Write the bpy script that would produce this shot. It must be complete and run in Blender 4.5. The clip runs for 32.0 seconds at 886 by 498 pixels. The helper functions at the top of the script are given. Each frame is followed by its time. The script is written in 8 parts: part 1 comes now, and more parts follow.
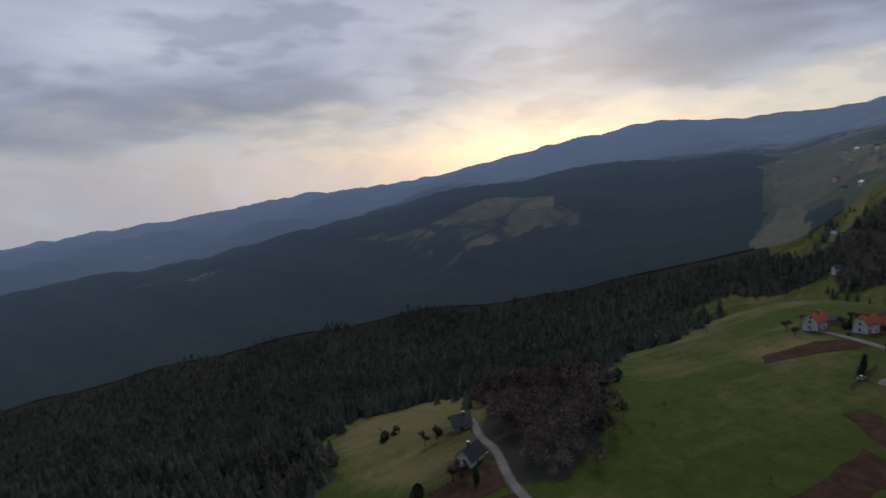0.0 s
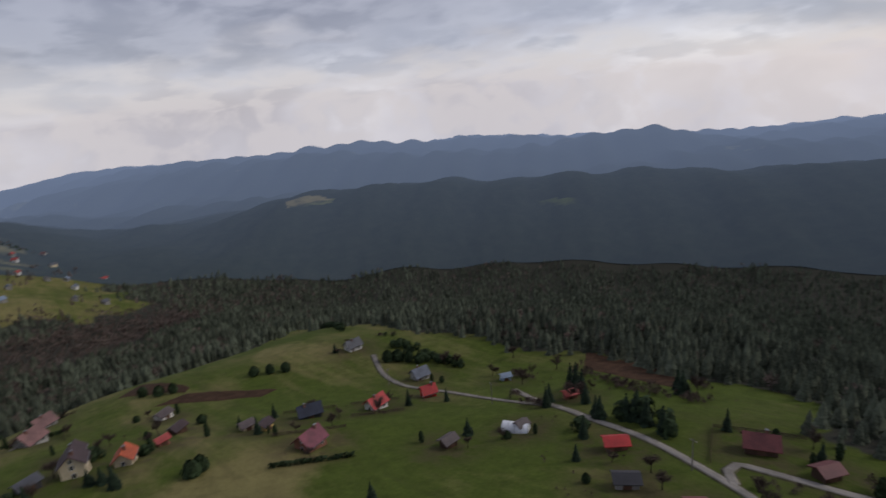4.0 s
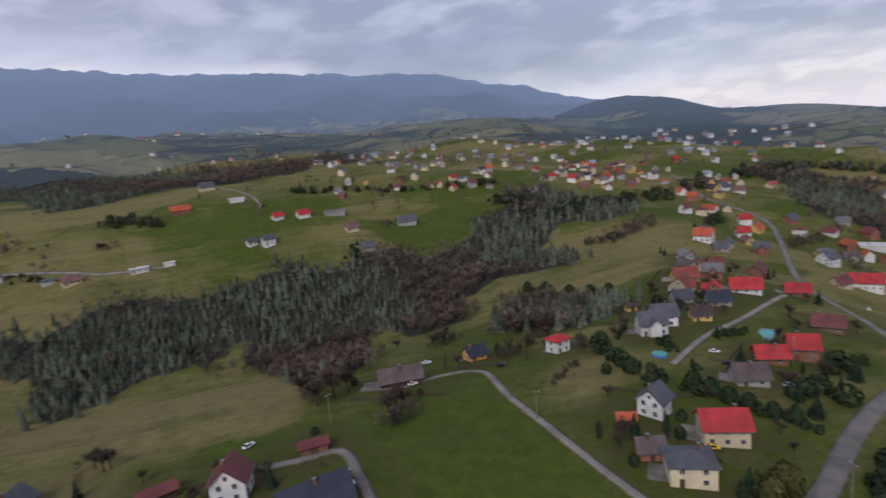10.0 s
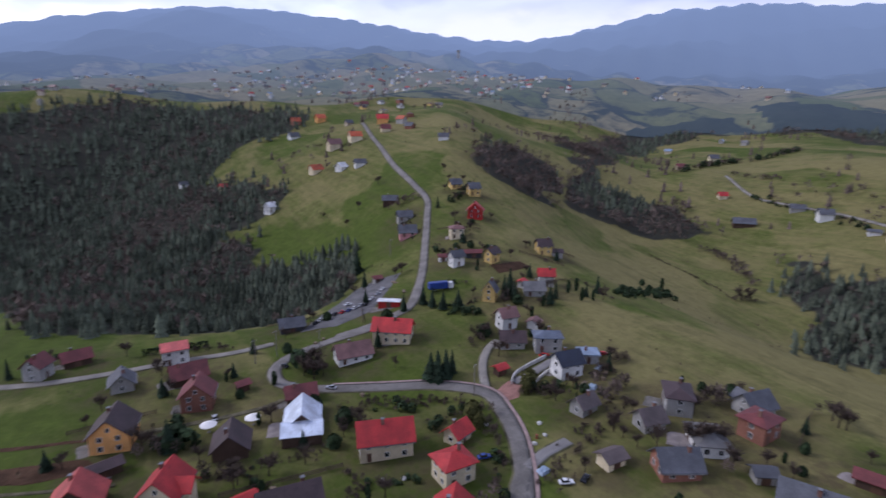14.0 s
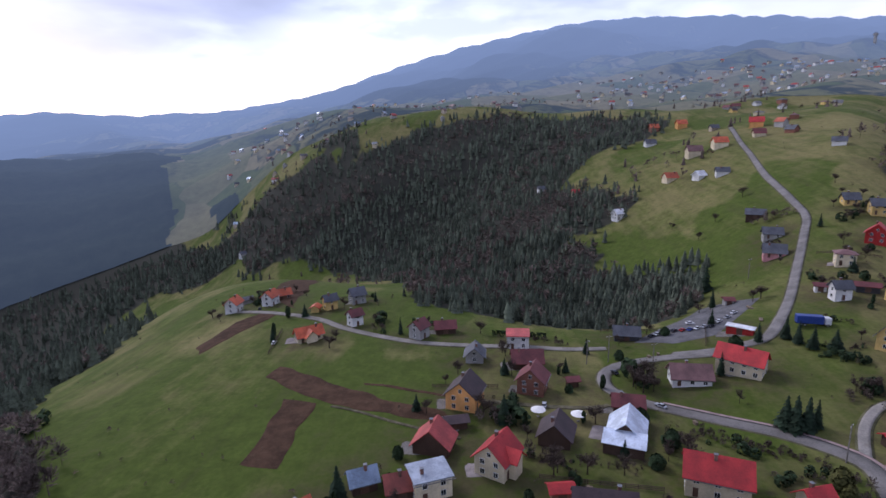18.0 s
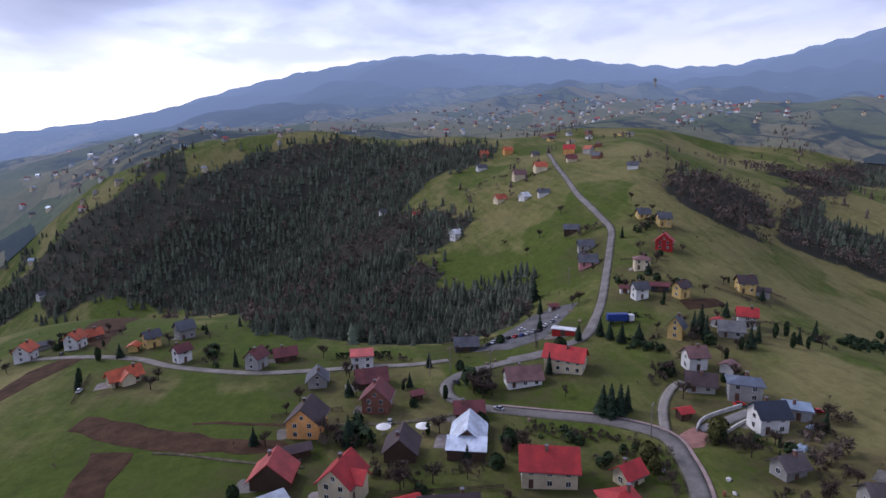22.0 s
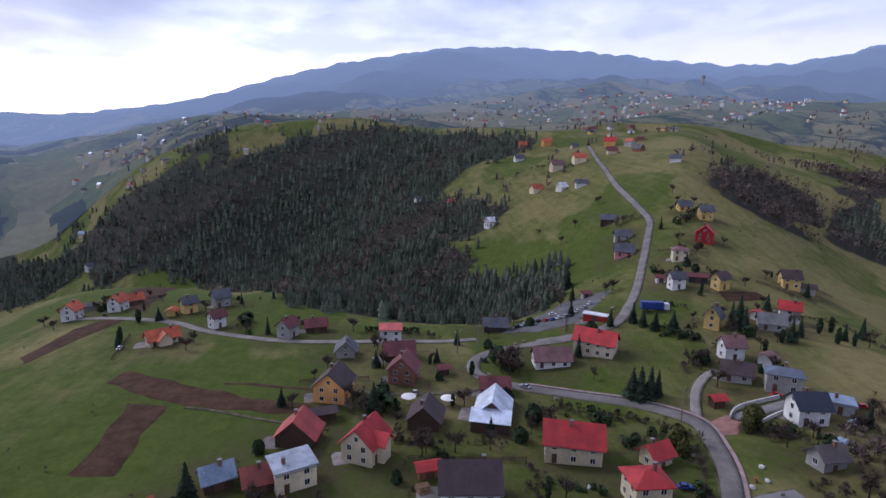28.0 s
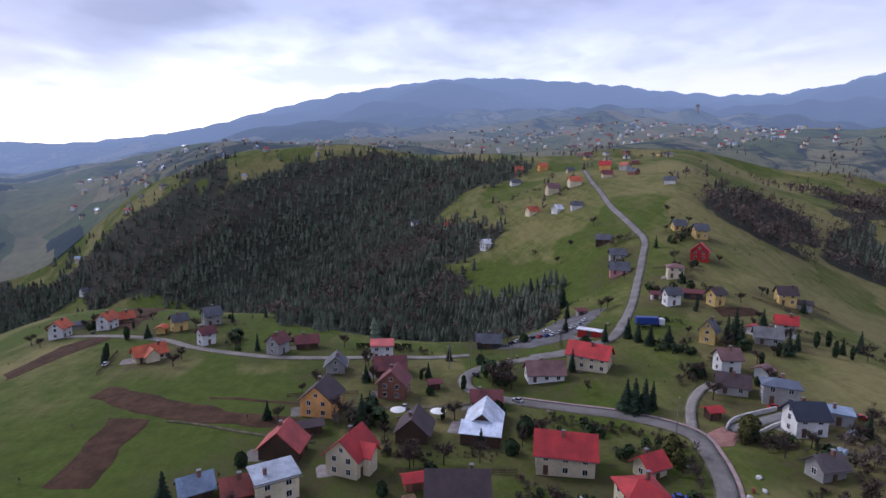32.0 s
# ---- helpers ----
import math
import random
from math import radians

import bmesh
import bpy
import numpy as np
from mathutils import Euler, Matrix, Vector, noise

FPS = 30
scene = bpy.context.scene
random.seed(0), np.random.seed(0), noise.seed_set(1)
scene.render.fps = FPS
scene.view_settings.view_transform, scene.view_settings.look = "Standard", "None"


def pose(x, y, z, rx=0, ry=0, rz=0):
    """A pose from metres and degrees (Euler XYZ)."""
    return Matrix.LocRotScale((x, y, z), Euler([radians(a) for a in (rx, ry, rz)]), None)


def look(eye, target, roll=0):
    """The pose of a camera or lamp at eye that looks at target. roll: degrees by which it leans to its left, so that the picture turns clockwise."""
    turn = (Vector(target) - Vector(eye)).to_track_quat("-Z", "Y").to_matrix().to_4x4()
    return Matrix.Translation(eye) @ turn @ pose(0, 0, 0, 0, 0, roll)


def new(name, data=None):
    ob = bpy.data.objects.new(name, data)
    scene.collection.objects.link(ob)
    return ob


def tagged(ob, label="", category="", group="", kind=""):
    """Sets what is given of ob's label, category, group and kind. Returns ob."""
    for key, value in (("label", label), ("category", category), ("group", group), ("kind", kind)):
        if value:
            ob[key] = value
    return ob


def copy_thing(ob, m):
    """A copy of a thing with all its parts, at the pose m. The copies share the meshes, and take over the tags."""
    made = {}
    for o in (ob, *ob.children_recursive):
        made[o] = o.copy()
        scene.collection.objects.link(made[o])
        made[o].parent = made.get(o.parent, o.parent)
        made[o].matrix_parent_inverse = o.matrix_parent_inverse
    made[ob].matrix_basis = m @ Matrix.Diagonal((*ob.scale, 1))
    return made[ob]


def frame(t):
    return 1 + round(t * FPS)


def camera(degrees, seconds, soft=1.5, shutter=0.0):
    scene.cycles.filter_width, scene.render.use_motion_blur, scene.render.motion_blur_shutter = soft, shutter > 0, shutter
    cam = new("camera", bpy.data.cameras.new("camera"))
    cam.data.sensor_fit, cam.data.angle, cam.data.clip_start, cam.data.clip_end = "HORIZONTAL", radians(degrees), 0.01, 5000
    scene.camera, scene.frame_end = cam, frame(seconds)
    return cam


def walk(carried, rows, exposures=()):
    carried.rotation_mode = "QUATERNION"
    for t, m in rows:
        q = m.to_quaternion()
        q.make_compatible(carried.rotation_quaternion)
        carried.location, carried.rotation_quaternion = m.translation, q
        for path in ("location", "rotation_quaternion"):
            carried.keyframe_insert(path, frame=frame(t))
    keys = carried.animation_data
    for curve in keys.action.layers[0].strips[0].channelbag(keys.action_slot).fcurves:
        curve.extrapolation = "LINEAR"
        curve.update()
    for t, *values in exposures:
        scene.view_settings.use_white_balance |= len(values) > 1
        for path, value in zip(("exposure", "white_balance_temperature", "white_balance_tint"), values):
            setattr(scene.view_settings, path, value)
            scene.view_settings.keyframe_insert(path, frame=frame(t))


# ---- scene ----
cam = camera(78.47, 32.0, soft=1.5, shutter=0.4)
ROWS = [
    (0, pose(2.7, 6.4, 73.6, 80.32, 3.58, 333.06)),
    (0.5, pose(3.8, 4.6, 74.2, 78.95, -0.26, 340.85)),
    (1, pose(4.8, 3.0, 74.6, 72.96, -6.83, 350.46)),
    (1.5, pose(5.7, 1.5, 74.9, 71.31, -4.40, 359.57)),
    (2, pose(6.3, 0.3, 75.1, 72.92, 4.05, 7.58)),
    (2.5, pose(6.9, -0.7, 75.1, 76.00, 6.02, 17.05)),
    (3, pose(7.3, -1.5, 75.1, 76.69, 5.25, 27.09)),
    (3.5, pose(7.6, -2.1, 75.1, 75.47, 5.75, 36.31)),
    (5.5, pose(7.7, -2.9, 74.9, 72.88, -1.39, 76.28)),
    (6, pose(7.5, -2.7, 74.9, 75.22, -3.27, 85.80)),
    (6.5, pose(7.2, -2.5, 74.9, 74.80, -2.62, 94.84)),
    (7, pose(6.9, -2.1, 74.9, 75.93, -1.69, 105.53)),
    (7.5, pose(6.6, -1.7, 74.9, 77.29, -1.16, 115.94)),
    (8, pose(6.2, -1.2, 75.0, 77.28, 0.32, 125.31)),
    (8.5, pose(5.8, -0.6, 75.1, 76.71, 0.78, 133.83)),
    (9, pose(5.4, -0.0, 75.2, 76.20, 1.98, 143.13)),
    (9.5, pose(5.0, 0.6, 75.3, 77.58, 4.32, 153.41)),
    (10, pose(4.5, 1.2, 75.4, 78.37, 5.61, 163.24)),
    (10.5, pose(4.1, 1.8, 75.6, 79.01, 5.17, 172.90)),
    (11, pose(3.7, 2.4, 75.7, 77.87, 3.31, 183.00)),
    (11.5, pose(3.3, 3.0, 75.9, 78.64, 2.45, 193.92)),
    (12, pose(2.9, 3.5, 76.1, 78.64, 1.89, 204.20)),
    (12.5, pose(2.5, 4.0, 76.2, 77.57, 0.92, 213.69)),
    (13, pose(2.2, 4.4, 76.3, 76.74, -0.65, 222.66)),
    (13.5, pose(1.8, 4.8, 76.5, 76.53, -0.93, 231.43)),
    (14, pose(1.5, 5.1, 76.6, 76.44, -0.64, 240.41)),
    (14.5, pose(1.3, 5.4, 76.6, 74.91, 0.15, 249.66)),
    (15, pose(1.0, 5.6, 76.7, 75.53, 1.07, 258.68)),
    (15.5, pose(0.8, 5.7, 76.7, 77.35, 1.19, 267.03)),
    (17.5, pose(0.3, 5.5, 76.4, 76.25, 0.35, 277.37)),
    (18, pose(0.3, 5.3, 76.2, 77.46, 1.30, 276.00)),
    (18.5, pose(0.2, 5.1, 76.0, 78.58, 0.81, 272.84)),
    (19, pose(0.2, 4.8, 75.7, 79.87, -0.51, 269.56)),
    (19.5, pose(0.2, 4.5, 75.5, 79.54, -1.15, 266.77)),
    (20, pose(0.2, 4.2, 75.1, 78.51, -0.89, 264.59)),
    (20.5, pose(0.2, 3.9, 74.8, 79.94, -1.30, 263.14)),
    (21, pose(0.3, 3.6, 74.4, 79.29, -0.67, 261.55)),
    (21.5, pose(0.3, 3.3, 74.0, 79.37, -0.49, 260.40)),
    (22, pose(0.3, 3.0, 73.6, 79.92, 0.67, 259.71)),
    (22.5, pose(0.4, 2.7, 73.1, 80.39, 0.90, 260.01)),
    (23, pose(0.4, 2.5, 72.7, 79.56, 0.82, 260.67)),
    (23.5, pose(0.4, 2.3, 72.2, 79.12, 1.29, 260.97)),
    (24, pose(0.4, 2.2, 71.7, 79.24, 0.83, 261.41)),
    (24.5, pose(0.4, 2.1, 71.2, 80.15, 0.26, 262.21)),
    (26.5, pose(0.2, 2.1, 69.3, 80.02, 0.27, 262.73)),
    (27, pose(0.1, 2.2, 68.8, 79.84, 0.75, 262.74)),
    (27.5, pose(0.0, 2.3, 68.4, 78.31, -0.37, 262.41)),
    (28, pose(-0.1, 2.5, 67.9, 79.28, -1.08, 263.67)),
    (28.5, pose(-0.2, 2.6, 67.4, 77.04, 0.69, 262.66)),
    (29, pose(-0.3, 2.7, 66.9, 75.23, 1.56, 262.27)),
    (29.5, pose(-0.4, 2.6, 66.4, 77.30, 0.39, 261.38)),
    (30, pose(-0.4, 2.5, 65.8, 76.24, 0.81, 261.97)),
    (30.5, pose(-0.4, 2.3, 65.2, 77.42, 1.73, 262.40)),
    (31, pose(-0.4, 1.8, 64.6, 78.91, 0.81, 262.77)),
    (31.5, pose(-0.2, 1.1, 63.8, 81.82, -1.57, 263.06)),
    (32, pose(0.0, 0.0, 63.0, 82.29, -1.00, 263.56)),
]
walk(cam, ROWS, [(0, -0.42, 5950, 12), (1, -0.15, 6000, 14), (2.3, 0.3, 6300, 13), (3, 0.14, 6450, 12), (6, 0.25, 6350, 15), (7, 0.16, 6350, 14), (9, 0.42, 6300, 16), (12, 0.65, 5850, 18), (15, 0.92, 5600, 21), (18, 0.92, 5650, 21), (20, 0.8, 5650, 21), (28, 0.83, 5650, 21), (29.5, 0.97, 5650, 21), (32, 0.88, 5650, 21)])

# ---- sky and light ----
SUN_BEARING, SUN_HEIGHT = -38.0, 9.0


def bearing_way(bearing, height):
    b, h = radians(bearing), radians(height)
    return Vector((-math.sin(b) * math.cos(h), math.cos(b) * math.cos(h), math.sin(h)))


class Nodes:
    """Short notation for a node tree."""

    def __init__(self, tree):
        self.t = tree

    def add(self, kind, values=None, **attrs):
        n = self.t.nodes.new(kind)
        for k, v in attrs.items():
            setattr(n, k, v)
        for k, v in (values or {}).items():
            if isinstance(v, bpy.types.NodeSocket):
                self.t.links.new(v, n.inputs[k])
            else:
                n.inputs[k].default_value = v
        return n

    def math(self, op, a, b=0.0, clamp=False):
        return self.add("ShaderNodeMath", {0: a, 1: b}, operation=op, use_clamp=clamp).outputs[0]

    def mix(self, f, a, b):
        n = self.t.nodes.new("ShaderNodeMix")
        n.data_type = "RGBA"
        for k, v in ((0, f), (6, a), (7, b)):
            if isinstance(v, bpy.types.NodeSocket):
                self.t.links.new(v, n.inputs[k])
            else:
                n.inputs[k].default_value = (*v, 1) if isinstance(v, tuple) and len(v) == 3 else v
        return n.outputs[2]

    def noise(self, vec, scale, detail=4, rough=0.55, w=0.0):
        n = self.add("ShaderNodeTexNoise", {"Scale": scale, "Detail": detail, "Roughness": rough})
        if vec is not None:
            self.t.links.new(vec, n.inputs["Vector"])
        return n.outputs[0]

    def ramp(self, f, *stops):
        n = self.add("ShaderNodeValToRGB")
        el = n.color_ramp.elements
        while len(el) < len(stops):
            el.new(0.5)
        for e, (p, c) in zip(el, stops):
            e.position, e.color = p, (*c, 1)
        self.t.links.new(f, n.inputs[0])
        return n.outputs[0]

    def step(self, f, lo, hi):
        return self.add("ShaderNodeMapRange", {0: f, 1: lo, 2: hi, 3: 0.0, 4: 1.0}, interpolation_type="SMOOTHSTEP").outputs[0]


world = bpy.data.worlds.new("overcast_sky")
scene.world = world
world.use_nodes = True
w = Nodes(world.node_tree)
world.node_tree.nodes.clear()
way = w.add("ShaderNodeTexCoord").outputs["Generated"]
xyz = w.add("ShaderNodeSeparateXYZ", {0: way})
up = xyz.outputs[2]
flat = w.math("ADD", w.math("MAXIMUM", up, 0.0), 0.30)
plane = w.add("ShaderNodeCombineXYZ", {0: w.math("DIVIDE", xyz.outputs[0], flat), 1: w.math("DIVIDE", xyz.outputs[1], flat), 2: w.math("MULTIPLY", up, 4.0)}).outputs[0]
bank = w.add("ShaderNodeTexNoise", {"Vector": plane, "Scale": 0.85, "Detail": 3.0, "Roughness": 0.42, "Distortion": 0.35}).outputs[0]
puff = w.add("ShaderNodeTexNoise", {"Vector": plane, "Scale": 2.3, "Detail": 4.0, "Roughness": 0.46, "Distortion": 0.2}).outputs[0]
sun_way = bearing_way(SUN_BEARING - 12, 5)
toward = w.add("ShaderNodeVectorMath", {0: way, 1: sun_way}, operation="DOT_PRODUCT").outputs["Value"]
cloud = w.math("ADD", w.math("ADD", w.math("MULTIPLY", bank, 0.66), w.math("MULTIPLY", puff, 0.34)), w.math("SUBTRACT", w.math("ADD", 0.030, w.math("MULTIPLY", w.math("MINIMUM", toward, 0.2), 0.085)), w.math("MULTIPLY", up, 0.34)))
cover = w.ramp(cloud, (0.34, (0.195, 0.205, 0.275)), (0.44, (0.31, 0.325, 0.41)), (0.50, (0.47, 0.49, 0.58)), (0.57, (0.60, 0.615, 0.69)), (0.66, (0.74, 0.75, 0.80)))
near_sun = w.step(toward, 0.50, 1.0)
mountain = w.step(w.add("ShaderNodeVectorMath", {0: way, 1: bearing_way(238, 0)}, operation="DOT_PRODUCT").outputs["Value"], 0.25, 0.80)
over = w.math("SUBTRACT", up, w.math("MULTIPLY", mountain, 0.115))
low = w.math("SUBTRACT", 1.0, w.step(w.math("ADD", over, w.math("MULTIPLY", w.math("SUBTRACT", puff, 0.5), w.math("SUBTRACT", 0.24, w.math("MULTIPLY", mountain, 0.12)))), 0.02, w.math("SUBTRACT", 0.11, w.math("MULTIPLY", mountain, 0.04))))
glow = w.mix(near_sun, (0.57, 0.55, 0.57), (0.90, 0.80, 0.66))
wisp = w.add("ShaderNodeTexNoise", {"Vector": plane, "Scale": 4.2, "Detail": 4.0, "Roughness": 0.5, "Distortion": 0.3}).outputs[0]
shaded = w.mix(w.math("MULTIPLY", w.step(w.math("ADD", w.math("MULTIPLY", puff, 0.6), w.math("MULTIPLY", wisp, 0.4)), 0.48, 0.60), 0.55), cover, (0.24, 0.26, 0.34))
deck = w.mix(w.math("MULTIPLY", mountain, 0.45), shaded, w.mix(w.step(puff, 0.36, 0.62), (0.22, 0.23, 0.30), (0.42, 0.43, 0.51)))
away = w.math("SUBTRACT", 1.0, w.step(toward, -0.35, 0.45))
deck = w.mix(w.math("MULTIPLY", w.math("MULTIPLY", away, w.step(w.math("ADD", over, w.math("MULTIPLY", w.math("SUBTRACT", bank, 0.5), 0.5)), 0.05, 0.16)), 0.80), deck, w.mix(w.step(wisp, 0.38, 0.64), (0.215, 0.225, 0.29), (0.36, 0.37, 0.44)))
clouds = w.mix(w.math("MULTIPLY", low, w.math("ADD", 0.58, w.math("MULTIPLY", w.step(wisp, 0.40, 0.58), 0.30))), deck, glow)
air = w.add("ShaderNodeTexSky", sky_type="NISHITA", sun_disc=False, sun_elevation=radians(SUN_HEIGHT), sun_rotation=radians(-SUN_BEARING), altitude=600)
total = w.add("ShaderNodeMix", data_type="RGBA", blend_type="ADD")
total.inputs[0].default_value = 0.018
world.node_tree.links.new(clouds, total.inputs[6])
world.node_tree.links.new(air.outputs[0], total.inputs[7])
bg = w.add("ShaderNodeBackground", {0: total.outputs[2], 1: 0.92})
world.node_tree.links.new(bg.outputs[0], w.add("ShaderNodeOutputWorld").inputs[0])

sun = new("sun", bpy.data.lights.new("sun", "SUN"))
sun.data.energy, sun.data.angle, sun.data.color = 1.0, radians(24), (1.0, 0.95, 0.88)
sun.matrix_world = look(bearing_way(SUN_BEARING, 40) * 100, (0, 0, 0))

# ---- materials ----
MATS = {}


def material(name, colour, rough=0.8, spots=0.12, size=1.0, bump=0.0, metal=0.0, island=False, dirt=None):
    """A painted, plastered or natural surface: colour varied at two scales, with fine relief."""
    if name in MATS:
        return MATS[name]
    m = bpy.data.materials.new(name)
    m.use_nodes = True
    n = Nodes(m.node_tree)
    b = m.node_tree.nodes["Principled BSDF"]
    where = n.add("ShaderNodeTexCoord").outputs["Object"]
    coarse, grain = n.noise(where, 0.35 / size, 3), n.noise(where, 6.0 / size, 4)
    dark = tuple(c * (1 - 2.2 * spots) for c in colour)
    light = tuple(min(c * (1 + 1.2 * spots), 1) for c in colour)
    mixed = n.mix(n.step(n.math("ADD", n.math("MULTIPLY", coarse, 0.6), n.math("MULTIPLY", grain, 0.4)), 0.35, 0.65), dark, light)
    if dirt:
        mixed = n.mix(n.math("MULTIPLY", n.step(n.noise(where, 0.9 / size, 5, 0.7), 0.52, 0.72), 0.7), mixed, dirt)
    if island:
        tone = n.add("ShaderNodeNewGeometry").outputs["Random Per Island"]
    else:
        tone = n.add("ShaderNodeObjectInfo").outputs["Random"]
    shade = n.add("ShaderNodeHueSaturation", {"Value": n.math("ADD", 0.86, n.math("MULTIPLY", tone, 0.28)), "Color": mixed})
    n.t.links.new(shade.outputs[0], b.inputs["Base Color"])
    b.inputs["Roughness"].default_value, b.inputs["Metallic"].default_value = rough, metal
    if rough >= 0.85:
        b.inputs["Specular IOR Level"].default_value = 0.12
    if bump:
        n.t.links.new(n.add("ShaderNodeBump", {"Strength": bump, "Distance": 0.05, "Height": grain}).outputs[0], b.inputs["Normal"])
    MATS[name] = m
    return m


ROOFS = {
    "red": ((0.43, 0.026, 0.024), "bright red"), "fadedred": ((0.36, 0.06, 0.05), "faded red"), "orange": ((0.50, 0.10, 0.035), "orange-red"),
    "rust": ((0.30, 0.085, 0.04), "rust-brown"), "maroon": ((0.155, 0.038, 0.036), "maroon"), "brick": ((0.24, 0.055, 0.035), "dark red"),
    "brown": ((0.060, 0.036, 0.036), "dark brown"), "greybrown": ((0.105, 0.08, 0.075), "grey-brown"), "pinkbrown": ((0.19, 0.095, 0.085), "brownish pink"),
    "slate": ((0.085, 0.088, 0.10), "slate grey"), "navy": ((0.025, 0.032, 0.055), "navy-black"), "blueslate": ((0.11, 0.13, 0.17), "blue-grey"),
    "bluetin": ((0.26, 0.33, 0.42), "pale blue metal"), "tin": ((0.42, 0.46, 0.52), "pale metal"), "whitetin": ((0.66, 0.72, 0.80), "white metal"),
    "white": ((0.72, 0.72, 0.72), "white"), "pink": ((0.52, 0.10, 0.085), "pinkish red"), "greyflat": ((0.17, 0.165, 0.16), "weathered grey"),
    "dark": ((0.03, 0.03, 0.035), "black"), "purple": ((0.17, 0.03, 0.05), "purple-red"),
}
WALLS = {
    "white": ((0.70, 0.69, 0.66), "white plaster"), "cream": ((0.62, 0.53, 0.36), "cream plaster"), "yellow": ((0.62, 0.44, 0.16), "yellow plaster"),
    "orange": ((0.72, 0.37, 0.13), "orange-yellow plaster"), "peach": ((0.62, 0.36, 0.22), "peach plaster"), "beige": ((0.50, 0.42, 0.32), "beige plaster"),
    "grey": ((0.34, 0.33, 0.31), "grey plaster"), "brick": ((0.28, 0.13, 0.09), "bare brick"), "brown": ((0.20, 0.12, 0.08), "brown timber"),
    "wood": ((0.085, 0.055, 0.04), "dark weathered timber"), "dark": ((0.06, 0.06, 0.065), "dark timber"), "redwall": ((0.42, 0.04, 0.035), "red painted"),
    "pink": ((0.50, 0.24, 0.24), "pink plaster"), "bluewall": ((0.35, 0.45, 0.60), "pale blue plaster"),
}


def roof_material(key):
    metal = key in ("tin", "bluetin", "whitetin")
    return material("roof_" + key, ROOFS[key][0], 0.45 if metal else 0.6, 0.16, 1.2, 0.4, 0.3 if metal else 0.0, dirt=tuple(c * 0.55 for c in ROOFS[key][0]))


def wall_material(key):
    return material("wall_" + key, WALLS[key][0], 0.9, 0.10, 1.5, 0.3, dirt=tuple(c * 0.72 for c in WALLS[key][0]))


def glass_material():
    m = material("window_glass", (0.012, 0.014, 0.017), 0.25, 0.1)
    m.node_tree.nodes["Principled BSDF"].inputs["Specular IOR Level"].default_value = 0.25
    return m


